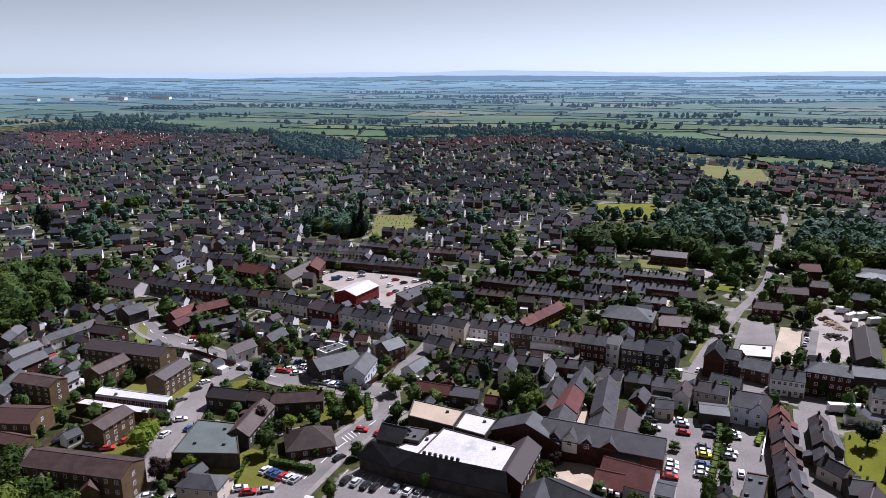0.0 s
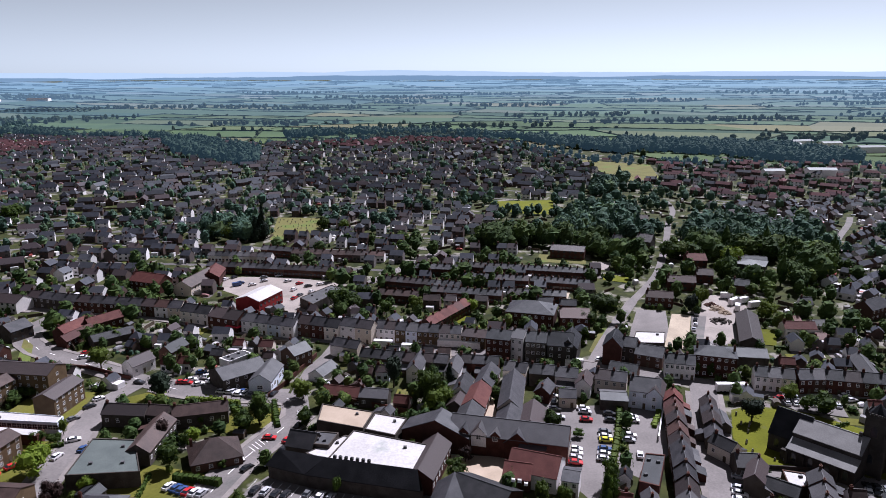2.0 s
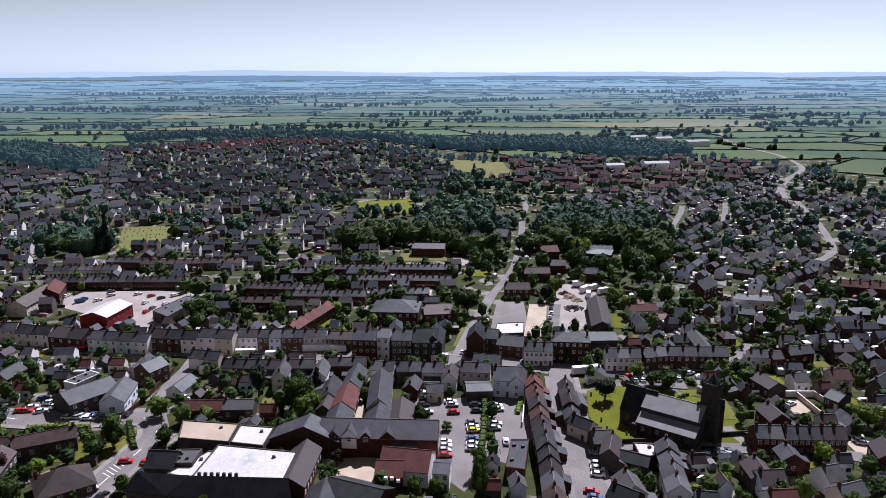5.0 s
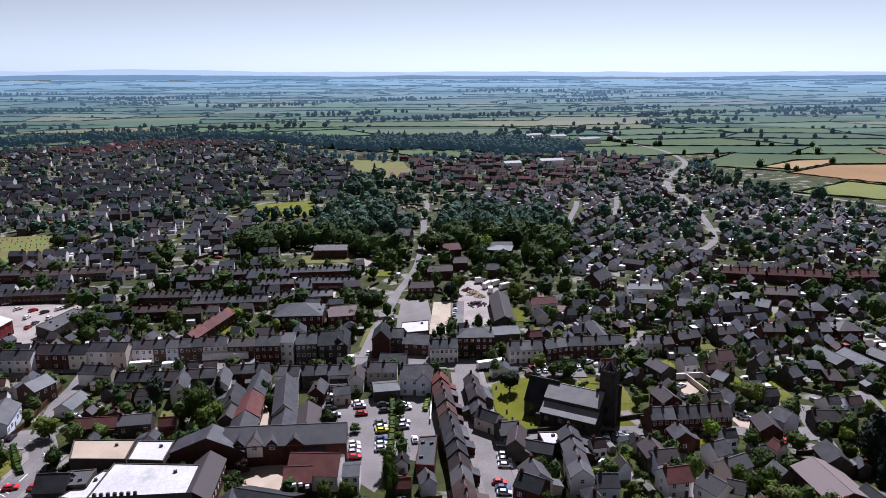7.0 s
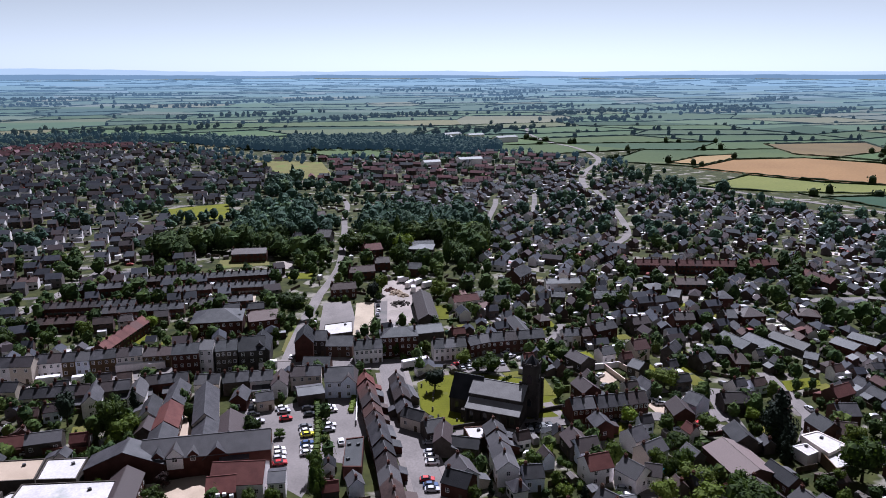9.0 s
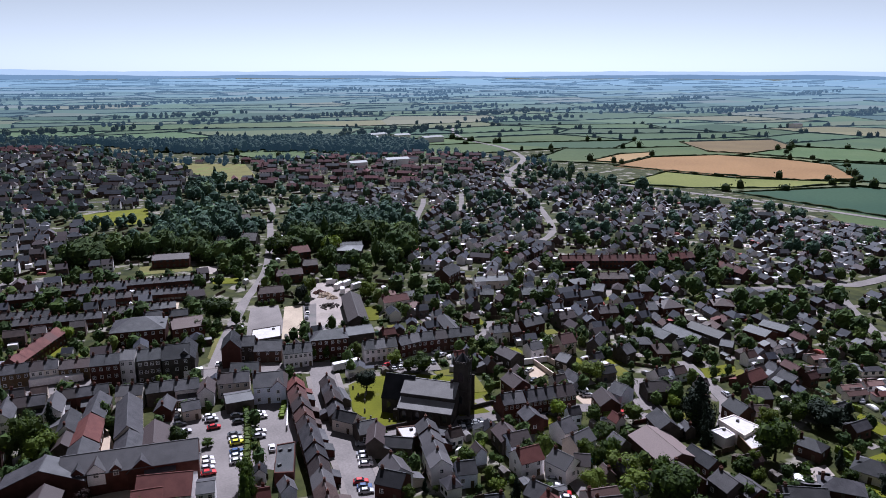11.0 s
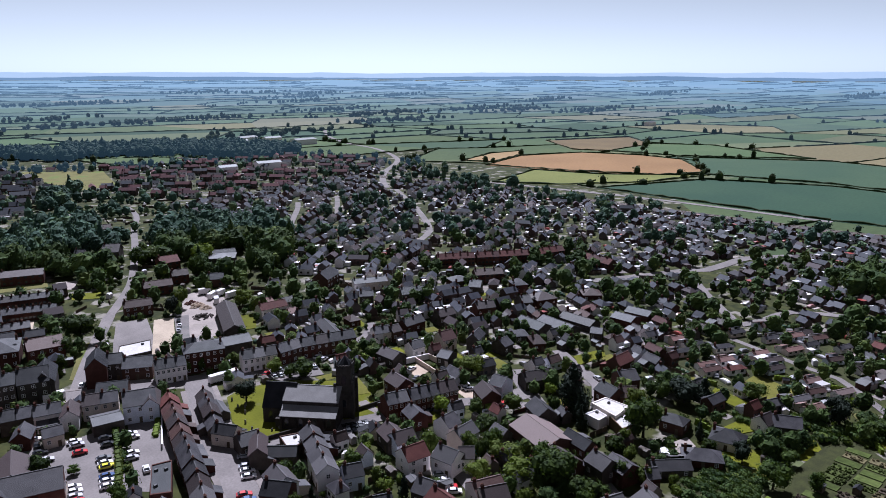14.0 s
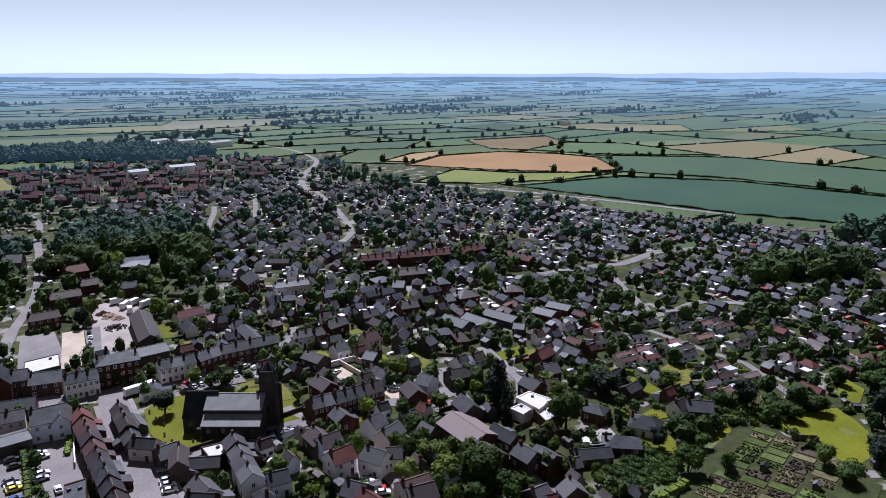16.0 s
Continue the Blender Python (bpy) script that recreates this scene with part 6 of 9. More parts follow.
house(226.4, 363.5, -38.4, 15.4, 13, 5.7, 7.1, STONE, LEAD, stacks=1, detail=1, sides="f", label="flat grey-roofed hall among the trees", hip=True)
house(200.5, 329.2, -35.8, 8.2, 7.9, 4.4, 7.1, BRICK, SLATE, stacks=1, detail=1, sides="f")
house(205.0, 477.8, -6.7, 6.1, 7, 4.4, 7.1, BRICK, TILE, stacks=1, detail=1, sides="f")
house(220.0, 500.4, -8.4, 7.3, 7, 4.4, 7.1, BRICK, TILE, stacks=1, detail=1, sides="f")
house(214.0, 296.4, -15.5, 5.3, 7, 4.4, 7.1, RENDER, SLATE, stacks=1, detail=1, sides="f")


# ---- single large buildings ----
hall([(0.0, 196.7), (21.4, 184.8), (16.3, 172.0), (-7.4, 181.5)], 6.5, STONE, WHITE_ROOF, "low supermarket under a white flat roof")
hall([(-9.8, 218.1), (6.7, 209.8), (3.0, 199.3), (-11.2, 206.8)], 5.5, STONE, SAND_ROOF, "low store under a sandy gravelled flat roof")
hall([(7.0, 209.0), (16.7, 204.0), (12.3, 193.6), (3.3, 198.9)], 5.5, STONE, WHITE_ROOF, "low store under a white flat roof")
hall([(-118.8, 225.8), (-91.9, 219.1), (-91.6, 223.4), (-119.3, 231.7)], 4.2, BLUE_RENDER, WHITE_ROOF, "long low school block with blue-framed windows and white roof", 16)
hall([(-123.0, 220.1), (-95.4, 212.2), (-94.7, 216.2), (-121.5, 224.0)], 3.6, BRICK, WHITE_ROOF, "long low garage block under a white flat roof")
hall([(-77.8, 185.1), (-58.1, 184.4), (-64.3, 203.1), (-77.0, 205.5)], 5, STONE, GREEN_ROOF, "large shop under a green felt flat roof")
hall([(116.9, 265.1), (128.7, 262.6), (122.9, 250.6), (110.7, 253.4)], 6.5, STONE, WHITE_ROOF, "flat-roofed store with a white roof")
hall([(82.9, 175.5), (88.0, 173.7), (79.5, 158.7), (75.1, 161.7)], 4.2, BRICK, DARK_SLATE, "flat-roofed garage block with a dark roof")
hall([(117.2, 163.0), (122.4, 160.4), (121.2, 154.3), (114.1, 154.5)], 3.4, BRICK, WHITE_ROOF, "small flat-roofed workshop with a white roof")
hall([(197.7, 100.9), (204.5, 99.5), (203.5, 90.0), (194.1, 90.3)], 4.6, RENDER, WHITE_ROOF, "modern flat-roofed clinic with a white roof")
hall([(191.2, 99.6), (196.3, 98.1), (194.5, 93.4), (189.8, 93.8)], 3.6, RENDER, WHITE_ROOF, "modern flat-roofed annexe with a white roof")
hall([(194.9, 92.8), (202.5, 89.0), (194.2, 83.8), (189.7, 85.6)], 3.6, BUFF, WHITE_ROOF, "modern flat-roofed annexe with a white roof")
hall([(-23.4, 336.7), (-8.5, 356.1), (-2.6, 348.0), (-16.8, 325.8)], 5, STONE, LEAD, "flat-roofed store beside the car park")
hall([(-49.8, 264.0), (-41.9, 271.3), (-38.1, 267.6), (-45.4, 259.9)], 5, RENDER, LEAD, "flat-roofed rendered store under a grey roof")
hall([(-13.9, 188.6), (-2.5, 197.6), (-0.4, 196.4), (-6.9, 182.6)], 4.6, STONE, WHITE_ROOF, "low store wing under a white flat roof")
hall([(-14.0, 192.6), (-11.4, 199.6), (-4.4, 197.4), (-7.2, 190.2)], 5.6, STONE, LEAD, "low store wing under a ribbed sheet roof")
lean_roof((-21.0, 185.9), (-7.8, 179.6), (-13.0, 178.0), (-24.0, 184.4), 7.6, 4.2, DARK_SLATE)
lean_roof((-7.8, 179.2), (16.5, 169.3), (17.5, 165.3), (-12.8, 177.7), 7.8, 4.2, DARK_SLATE)
house(-42.8, 340.2, 61.6, 19.8, 13, 6.4, 8.4, RED_WALL, WHITE_ROOF, stacks=0, detail=1, sides="", kind="warehouse", label="red-walled warehouse under a pale sheet roof")
awning(-50.5, 306.0, -28)
car(-59.0, 378.0, 20, 4, True)
for i in range(7):
    cooling_unit(-5.4 + 1.55 * i, 181.4 - 0.62 * i)
church(136.7, 169.4, -55.6, 14.3, 131.0, 181.5, 9.7, 144.2, 163.6)
gablet(32.2, 189.7, -22.1, 3, 1.4, BRICK)
gablet(36.4, 188.0, -22.1, 4.4, 3, RENDER)
gablet(41.0, 186.2, -22.1, 2.6, 1.2, BRICK)
skylight(39.9, 164.8, 6.6)
skylight(41.1, 163.4, 6.6)
skylight(42.6, 162.8, 6.6)
skylight(43.9, 161.1, 6.6)


# ---- single trees ----
tree(-89, 195, 10.4, 5.2, LIME, "broad")
tree(-117, 170, 13.0, 6.0, LEAF, "broad")
tree(-106, 164, 12.0, 5.5, LEAF, "broad")
tree(-97, 158, 10.5, 5.0, LEAF, "broad")
tree(-109, 156, 13.0, 6.0, LEAF, "broad")
tree(-121, 178, 11.0, 5.5, LEAF, "broad")
tree(-230, 369, 14.0, 7.0, LEAF, "broad")
tree(-222, 382, 13.0, 6.5, LEAF, "broad")
tree(-188, 296, 13.0, 6.5, LEAF, "broad")
tree(-177, 338, 15.0, 4.5, NEEDLE, "broad")
tree(160, 302, 10.5, 3.6, NEEDLE, "broad")
tree(189, 288, 9.5, 4.6, LEAF, "broad")
tree(103, 296, 9.0, 4.0, LEAF, "broad")
tree(-79, 178, 8.5, 3.1, COPPER, "broad")
tree(-72, 186, 5.3, 3.4, LIME, "broad")
tree(-67, 242, 10.6, 4.7, NEEDLE, "broad")
tree(-95, 271, 9.4, 4.1, LEAF, "broad")
tree(-17, 234, 8.3, 4.2, LEAF, "broad")
tree(-15, 214, 7.0, 3.1, LEAF, "broad")
tree(-30, 217, 11.5, 4.1, LEAF, "broad")
tree(-34, 213, 7.7, 4.1, LEAF, "broad")
tree(-48, 220, 4.2, 2.3, LEAF, "broad")
tree(-51, 205, 5.7, 1.8, LEAF, "broad")
tree(-90, 218, 6.0, 1.7, LEAF, "broad")
tree(-147, 260, 5.2, 4.4, LEAF, "broad")
tree(26, 223, 14.7, 5.3, LEAF, "broad")
tree(29, 219, 9.2, 4.7, LEAF, "broad")
tree(15, 239, 12.4, 3.8, NEEDLE, "broad")
tree(35, 237, 9.4, 1.8, NEEDLE, "cone")
tree(32, 185, 5.3, 2.2, COPPER, "broad")
tree(69, 194, 3.1, 2.1, LEAF, "broad")
tree(69, 166, 9.4, 2.8, LEAF, "broad")
tree(7, 339, 10.0, 4.2, LEAF, "broad")
tree(-4, 331, 11.3, 6.8, LEAF, "broad")
tree(2, 327, 9.6, 5.4, LEAF, "broad")
tree(32, 321, 8.3, 3.2, LEAF, "broad")
tree(57, 317, 6.9, 3.9, LIME, "broad")
tree(17, 317, 8.2, 3.4, LEAF, "broad")
tree(115, 299, 12.8, 6.7, LEAF, "broad")
tree(104, 288, 8.7, 4.8, LEAF, "broad")
tree(97, 271, 8.3, 2.3, LEAF, "broad")
tree(-57, 490, 27.8, 3.9, NEEDLE, "cone")
tree(-61, 486, 16.6, 3.9, NEEDLE, "cone")
tree(-281, 496, 23.2, 7.2, NEEDLE, "broad")
tree(-252, 578, 16.4, 8.7, LEAF, "broad")
tree(-181, 345, 14.2, 3.7, NEEDLE, "broad")
tree(-187, 292, 9.9, 7.2, LEAF, "broad")
tree(168, 308, 10.4, 3.6, LEAF, "broad")
tree(-30, 169, 6.5, 2.4, LEAF, "broad")
tree(-5, 173, 5.7, 1.4, LEAF, "broad")
tree(127, 233, 7.9, 1.8, LEAF, "broad")
tree(-96, 214, 4.8, 2.4, LEAF, "broad")
tree(-91, 213, 4.4, 2.2, LEAF, "broad")
tree(-115, 244, 3.7, 3.1, LEAF, "broad")
tree(-113, 249, 4.6, 3.6, LEAF, "broad")
tree(-186, 300, 16.8, 7.4, LEAF, "broad")
tree(-191, 322, 15.4, 6.6, LEAF, "broad")
tree(-216, 339, 16.1, 6.9, LEAF, "broad")
tree(-55, 209, 4.0, 1.4, LEAF, "broad")
tree(-52, 190, 3.4, 1.3, LEAF, "broad")
tree(-38, 191, 3.4, 1.7, LEAF, "broad")
tree(-268, 563, 13.5, 6.7, LEAF, "broad")
tree(-77, 488, 13.0, 6.7, LEAF, "broad")
tree(-90, 496, 11.3, 5.2, LEAF, "broad")
tree(-16, 515, 10.5, 5.4, LEAF, "broad")
tree(-2, 508, 10.0, 4.9, LEAF, "broad")
tree(91, 409, 6.4, 3.3, LEAF, "broad")
tree(203, 353, 13.9, 4.3, LEAF, "broad")
tree(220, 374, 14.6, 6.1, LIME, "broad")
tree(194, 397, 12.3, 6.4, LEAF, "broad")
tree(203, 397, 12.3, 6.4, LEAF, "broad")
tree(128, 196, 8.4, 3.8, NEEDLE, "broad")
tree(155, 198, 8.0, 4.7, LEAF, "broad")
tree(151, 201, 6.0, 2.8, LEAF, "broad")
tree(132, 231, 6.5, 2.0, LEAF, "broad")
tree(198, 152, 8.9, 4.8, LEAF, "broad")
tree(153, 105, 7.4, 4.6, LEAF, "broad")
tree(167, 121, 6.1, 3.4, LEAF, "broad")
tree(126, 245, 5.0, 2.1, LEAF, "broad")
tree(109, 256, 4.6, 1.6, LEAF, "broad")
tree(150, 209, 6.5, 3.3, LEAF, "broad")
tree(201, 119, 5.6, 2.4, LIME, "broad")
tree(64, 155, 12.2, 2.5, LEAF, "broad")
tree(206, 208, 7.1, 3.6, LEAF, "broad")
tree(197, 108, 17.0, 5.2, NEEDLE, "cone", 1500)
tree(191, 102, 9.8, 1.7, NEEDLE, "cone")
tree(195, 81, 14.4, 5.9, LEAF, "broad")
tree(210, 91, 9.7, 3.9, LEAF, "broad")
tree(156, 92, 10.5, 4.6, LEAF, "broad")
tree(146, 95, 9.0, 4.8, LEAF, "broad")
tree(141, 104, 7.5, 3.8, LEAF, "broad")
tree(150, 86, 12.6, 6.4, LEAF, "broad")
tree(151, 77, 9.0, 4.5, LEAF, "broad")
tree(227, 81, 10.4, 5.6, NEEDLE, "broad")
tree(226, 89, 8.5, 4.1, LEAF, "broad")
tree(243, 36, 11.1, 4.8, NEEDLE, "broad")
tree(191, 41, 9.6, 4.3, LEAF, "broad")
tree(283, 12, 7.4, 3.1, LEAF, "broad")
tree(207, 41, 5.2, 2.9, LEAF, "broad")
tree(199, 52, 7.7, 3.1, NEEDLE, "broad")
tree(235, 77, 8.2, 3.1, NEEDLE, "cone")
tree(244, 22, 6.2, 3.7, LEAF, "broad")
tree(253, 16, 6.7, 4.7, LEAF, "broad")
tree(243, 27, 6.1, 4.1, LEAF, "broad")
tree(263, 35, 4.5, 1.4, NEEDLE, "cone")
tree(245, 64, 7.2, 4.5, LEAF, "broad")
tree(145, 112, 4.0, 1.3, LEAF, "broad")
tree(152, 73, 7.0, 3.3, LEAF, "broad")
tree(197, 32, 6.6, 2.4, LEAF, "broad")
tree(217, 9, 6.7, 3.3, LEAF, "broad")
tree(211, 2, 5.7, 3.9, LEAF, "broad")
tree(226, -4, 10.0, 4.9, NEEDLE, "broad")
tree(255, -3, 12.8, 4.6, NEEDLE, "broad")
tree(282, 2, 8.1, 5.0, LEAF, "broad")


# ---- cars ----
for x, y, p in ((-61.7, 253.4, 3), (-58.6, 255.0, 0), (-56.2, 261.6, 4), (-55.2, 250.7, 0), (-53.6, 257.1, 1)):
    car(x, y, 10, p)
for x, y, p in ((-44.6, 243.9, 0), (-41.9, 242.8, 1), (-39.6, 241.5, 0), (-37.4, 240.5, 0), (-35.1, 239.5, 5), (-32.2, 240.5, 4), (-29.6, 239.5, 0), (-27.5, 238.8, 2)):
    car(x, y, 66, p)
for x, y, p in ((-9.4, 245.4, 0), (5.7, 243.2, 3), (-3.8, 229.2, 0), (2.9, 226.0, 1), (9.5, 222.6, 0)):
    car(x, y, -24, p)
for x, y, p in ((168.8, 142.2, 0), (173.2, 137.6, 0), (155.5, 126.0, 3), (131.8, 112.0, 0), (130.6, 109.6, 3), (138.1, 156.0, 2), (140.1, 155.0, 2), (142.1, 154.0, 5), (144.1, 153.0, 2)):
    car(x, y, 70, p)
car(65.8, 186.6, -17, 0)
car(65.1, 184.1, -17, 0)
car(64.0, 181.7, -17, 1)
car(63.4, 179.1, -17, 3)
car(78.3, 195.6, -17, 5)
car(77.4, 192.6, -17, 0)
car(76.8, 190.3, -17, 6)
car(74.5, 185.3, -17, 4)
car(73.4, 182.6, -17, 0)
car(72.3, 179.9, -17, 0)
car(84.2, 207.2, -17, 2)
car(83.0, 202.8, -17, 2)
car(76.9, 212.2, -17, 0)
car(76.6, 209.5, -17, 1)
car(75.2, 204.3, -17, 3)
car(67.4, 213.1, -17, 2)
car(66.9, 207.3, -17, 1)
car(62.6, 203.3, -17, 5)
car(90.6, 203.9, -17, 0)
car(90.0, 201.4, -17, 0)
car(85.2, 192.2, -17, 0)
car(83.7, 189.6, -17, 1)
car(83.6, 180.5, 70, 0)
car(69.4, 222.8, -17, 0)
car(68.6, 218.7, 70, 2)
car(-27.1, 177.8, 65, 2)
car(-24.2, 176.7, 65, 1)
car(-21.4, 175.2, 65, 2)
car(-18.7, 174.4, 65, 2)
car(-12.8, 174.1, 65, 5)
car(-9.6, 172.2, 65, 0)
car(-6.8, 171.1, 65, 1)
car(-24.2, 191.5, 70, 0)
car(-22.6, 195.4, 70, 2)
car(-21.1, 198.8, 70, 2)
car(-50.6, 182.9, 60, 0)
car(-48.5, 181.7, 60, 4)
car(-46.7, 180.5, 60, 4)
car(-44.9, 179.6, 60, 3)
car(-43.0, 179.0, 60, 0)
car(-41.1, 178.2, 60, 1)
car(-55.3, 173.8, 20, 0)
car(-47.9, 172.9, 10, 1)
car(-52.6, 172.1, 10, 3)
car(-17.4, 213.5, 68, 2)
car(-20.3, 204.5, 60, 3)
car(-30.6, 189.6, 50, 2)
car(-33.8, 193.8, 25, 0)
car(-25.9, 206.7, -10, 3)
car(-34.9, 241.7, -20, 0)
car(-38.0, 241.7, -20, 4)
car(-31.3, 240.7, -20, 3)
car(-39.7, 239.8, -20, 0)
car(-43.1, 241.8, -20, 1)
car(-45.9, 242.8, -20, 0)
car(-51.4, 253.6, 60, 0)
car(-53.2, 257.4, 60, 0)
car(-52.1, 260.7, 60, 5)
car(-59.8, 252.6, -10, 3)
car(-90.8, 228.5, 45, 5)
car(-88.5, 237.2, 45, 2)
car(-87.3, 243.0, 45, 0)
car(-89.1, 255.4, 45, 2)
car(-91.7, 253.8, 20, 0)
car(-101.2, 195.5, 15, 3)
car(-97.7, 199.9, 50, 3)
car(-107.5, 197.9, 60, 0)
car(-105.8, 197.9, 60, 1)
car(-116.0, 201.0, 50, 1)
car(-118.1, 200.0, 50, 2)
car(-80.8, 207.7, 70, 4)
car(-85.7, 213.9, 20, 0)
car(-87.1, 204.1, 70, 0)
car(-77.0, 255.4, -20, 2)
car(-105.6, 283.5, 20, 0)
car(-106.0, 288.1, 20, 3)
car(-100.9, 280.2, 20, 2)
car(-78.9, 170.1, 20, 0)
car(-71.2, 169.0, 10, 0)
car(88.0, 234.3, 72, 0)
car(96.6, 252.6, 60, 0)
car(119.9, 234.1, -25, 0)
car(120.8, 285.2, 60, 0)
car(144.7, 230.3, 70, 0)
car(147.7, 234.9, 70, 5)
car(106.1, 165.3, -30, 1)
car(103.1, 160.0, -30, 1)
car(102.0, 157.6, -30, 0)
car(100.5, 154.8, -30, 0)
car(94.4, 148.1, -30, 3)
car(93.7, 145.2, -30, 4)
car(92.9, 143.1, -30, 1)
car(136.7, 153.5, 60, 0)
car(138.7, 153.1, 60, 2)
car(141.0, 152.4, 60, 2)
car(142.9, 151.6, 60, 1)
car(144.9, 150.7, 60, 2)
car(120.3, 233.2, -20, 0)
car(155.8, 131.0, 60, 3)
car(186.2, 143.5, -30, 1)
car(188.1, 147.6, -30, 0)
car(181.0, 132.2, -30, 1)
car(180.0, 129.2, -30, 0)
car(179.0, 126.3, -30, 0)
car(190.2, 127.0, 10, 2)
car(187.9, 125.8, 10, 3)
car(163.8, 143.2, 20, 2)
car(186.0, 171.9, 10, 0)
car(180.8, 164.6, 10, 5)
car(146.7, 210.2, 20, 3)
car(149.3, 210.5, 70, 0)
car(152.3, 209.8, 70, 1)
car(155.5, 207.8, 20, 1)
car(170.1, 208.5, 10, 0)
car(170.1, 204.9, 10, 1)
car(136.4, 114.6, -45, 1)
car(135.1, 111.4, -45, 0)
car(133.6, 108.6, -45, 3)
car(132.6, 106.2, -45, 0)
car(186.0, 144.8, -50, 0)
car(179.4, 127.4, -50, 0)
car(176.2, 127.5, -50, 1)
car(184.5, 127.5, 20, 3)
car(224.7, 113.3, 60, 1)
car(265.7, 91.9, 30, 2)
car(261.2, 87.8, 30, 0)
car(258.3, 83.8, 30, 0)
car(256.2, 80.8, 30, 1)
# this first long lorry stands in for a white flat canopy
lorry(133.5, 218.5, -8, 11)
lorry(131.6, 210.0, -8, 6)
lorry(41.6, 274.6, -16, 12)
lorry(13.4, 278.6, -16, 8)
lorry(23.0, 272.9, -16, 5)
lorry(85.2, 248.0, -16, 7)
lorry(49.7, 270.8, -16, 6)
rubble(174.0, 305.0, 4, 2.2, SAND_ROOF)
rubble(167.3, 287.6, 5, 1.6, STONE)
rubble(151.0, 261.6, 4, 1.2, WHITE_ROOF)
rubble(174.5, 310.2, 3, 2, BRICK)
rubble(175.4, 298.8, 3, 1.6, SAND_ROOF)
lorry(186.3, 310.5, 30, 7)
lorry(187.4, 319.5, -20, 6)
lorry(191.4, 311.4, 20, 6)
lorry(183.2, 301.8, 60, 5)
lorry(193.4, 304.5, 10, 6)
car(172.4, 282.6, 40, 2)
car(175.2, 286.2, 40, 0)
car(165.1, 307.0, 60, 1)
car(161.0, 298.6, 60, 0)
car(156.5, 290.8, 60, 2)
car(153.5, 284.6, 60, 0)
car(149.9, 279.1, 60, 1)
car(-57.7, 382.2, 20, 4)
car(-50.8, 377.6, 30, 0)
car(-45.4, 384.4, 30, 1)
car(-32.6, 382.0, 30, 0)
car(-26.0, 376.3, 30, 3)
car(-21.1, 370.8, 30, 2)
car(-19.0, 360.3, 60, 0)
car(-27.2, 350.5, 60, 3)
car(-24.6, 355.3, 60, 5)
car(-15.0, 372.9, 30, 0)
car(-38.3, 393.7, 20, 1)
car(-66.8, 390.4, 60, 0)
car(-62.5, 393.9, 60, 2)
car(-46.1, 391.4, 20, 5)
car(-28.3, 365.6, 60, 0)
car(-21.7, 345.6, 60, 2)
car(-22.3, 341.0, 60, 0)


# ---- hedges, walls and garden ground of the old town ----
hedge(-50.3, 187.1, -42.9, 184.6, 2.2, 2.2, LEAF)
hedge(-42.9, 184.6, -36.7, 182.2, 2.2, 2.2, LEAF)
hedge(-57.1, 237.6, -46.2, 235.7, 2, 2, LEAF)
hedge(-46.2, 235.7, -38.2, 231.9, 2, 2, LEAF)
hedge(95.4, 226.7, 83.4, 196.8, 2.4, 2.2, LEAF)
hedge(83.4, 196.8, 71.8, 172.6, 2.4, 2.2, LEAF)
hedge(67.2, 163.6, 73.1, 174.8, 3, 3, LEAF)
hedge(181.9, 136.1, 176.9, 125.7, 2.6, 3.5, LEAF)
hedge(176.9, 125.7, 173.9, 116.4, 2.6, 3.5, LEAF)
hedge(154.5, 141.5, 151.2, 129.5, 1.4, 1, LEAF)
hedge(-86.2, 179.5, -87.2, 169.4, 2.2, 2.5, LIME)
hedge(-96.7, 208.4, -87.6, 211.4, 1.6, 1.5, LEAF)
hedge(-80.2, 211.3, -71.2, 187.8, 1.2, 1, LEAF)
hedge(-57.4, 190.3, -57.7, 176.5, 1.4, 1.2, LEAF)
hedge(-39.9, 227.5, -34.1, 220.7, 2.2, 2, LEAF)
hedge(-104.8, 205.5, -100.3, 216.1, 1.5, 1.2, LEAF)
hedge(238.7, 33.5, 241.0, 25.1, 4, 4, LEAF)
hedge(210.3, 70.0, 205.8, 60.8, 2, 2, LEAF)
hedge(174.2, 62.9, 166.6, 47.0, 2, 2.2, LEAF)
hedge(170.5, 43.7, 183.4, 39.2, 2.2, 2.5, LIME)
hedge(95.1, 196.7, 102.6, 209.2, 1.2, 2, LIME)
hedge(116.9, 157.1, 111.8, 151.0, 2, 2, LEAF)
hedge(-49.9, 263.5, -52.8, 255.2, 1.5, 1.2, LEAF)
hedge(-26.8, 232.8, -23.9, 213.8, 1.6, 2, LEAF)
hedge(144.0, 186.3, 158.1, 189.9, 1.2, 1, LEAF)
hedge(182.2, 86.9, 180.4, 79.2, 2, 2, LEAF)
garden_wall(-11.3, 232.7, 3.0, 225.5, 2.2, BRICK)
garden_wall(3.0, 225.5, 18.7, 216.3, 2.2, BRICK)
garden_wall(136.4, 164.5, 157.5, 160.2, 1.4, OLD_STONE)
garden_wall(128.3, 207.3, 143.1, 211.3, 1.4, OLD_STONE)
garden_wall(115.8, 168.9, 135.6, 163.5, 1.4, OLD_STONE)
garden_wall(-100.8, 272.6, -81.0, 259.2, 1.5, BRICK)
garden_wall(-29.2, 236.5, -23.1, 248.2, 1.6, BRICK)
garden_wall(-23.1, 248.2, -13.6, 272.1, 1.8, BRICK)
garden_wall(181.6, 120.8, 190.5, 118.0, 1.2, BRICK)
garden_wall(104.5, 210.3, 92.9, 188.6, 1.6, RENDER)
garden_wall(-112.8, 277.0, -100.8, 272.6, 1.2, BRICK)
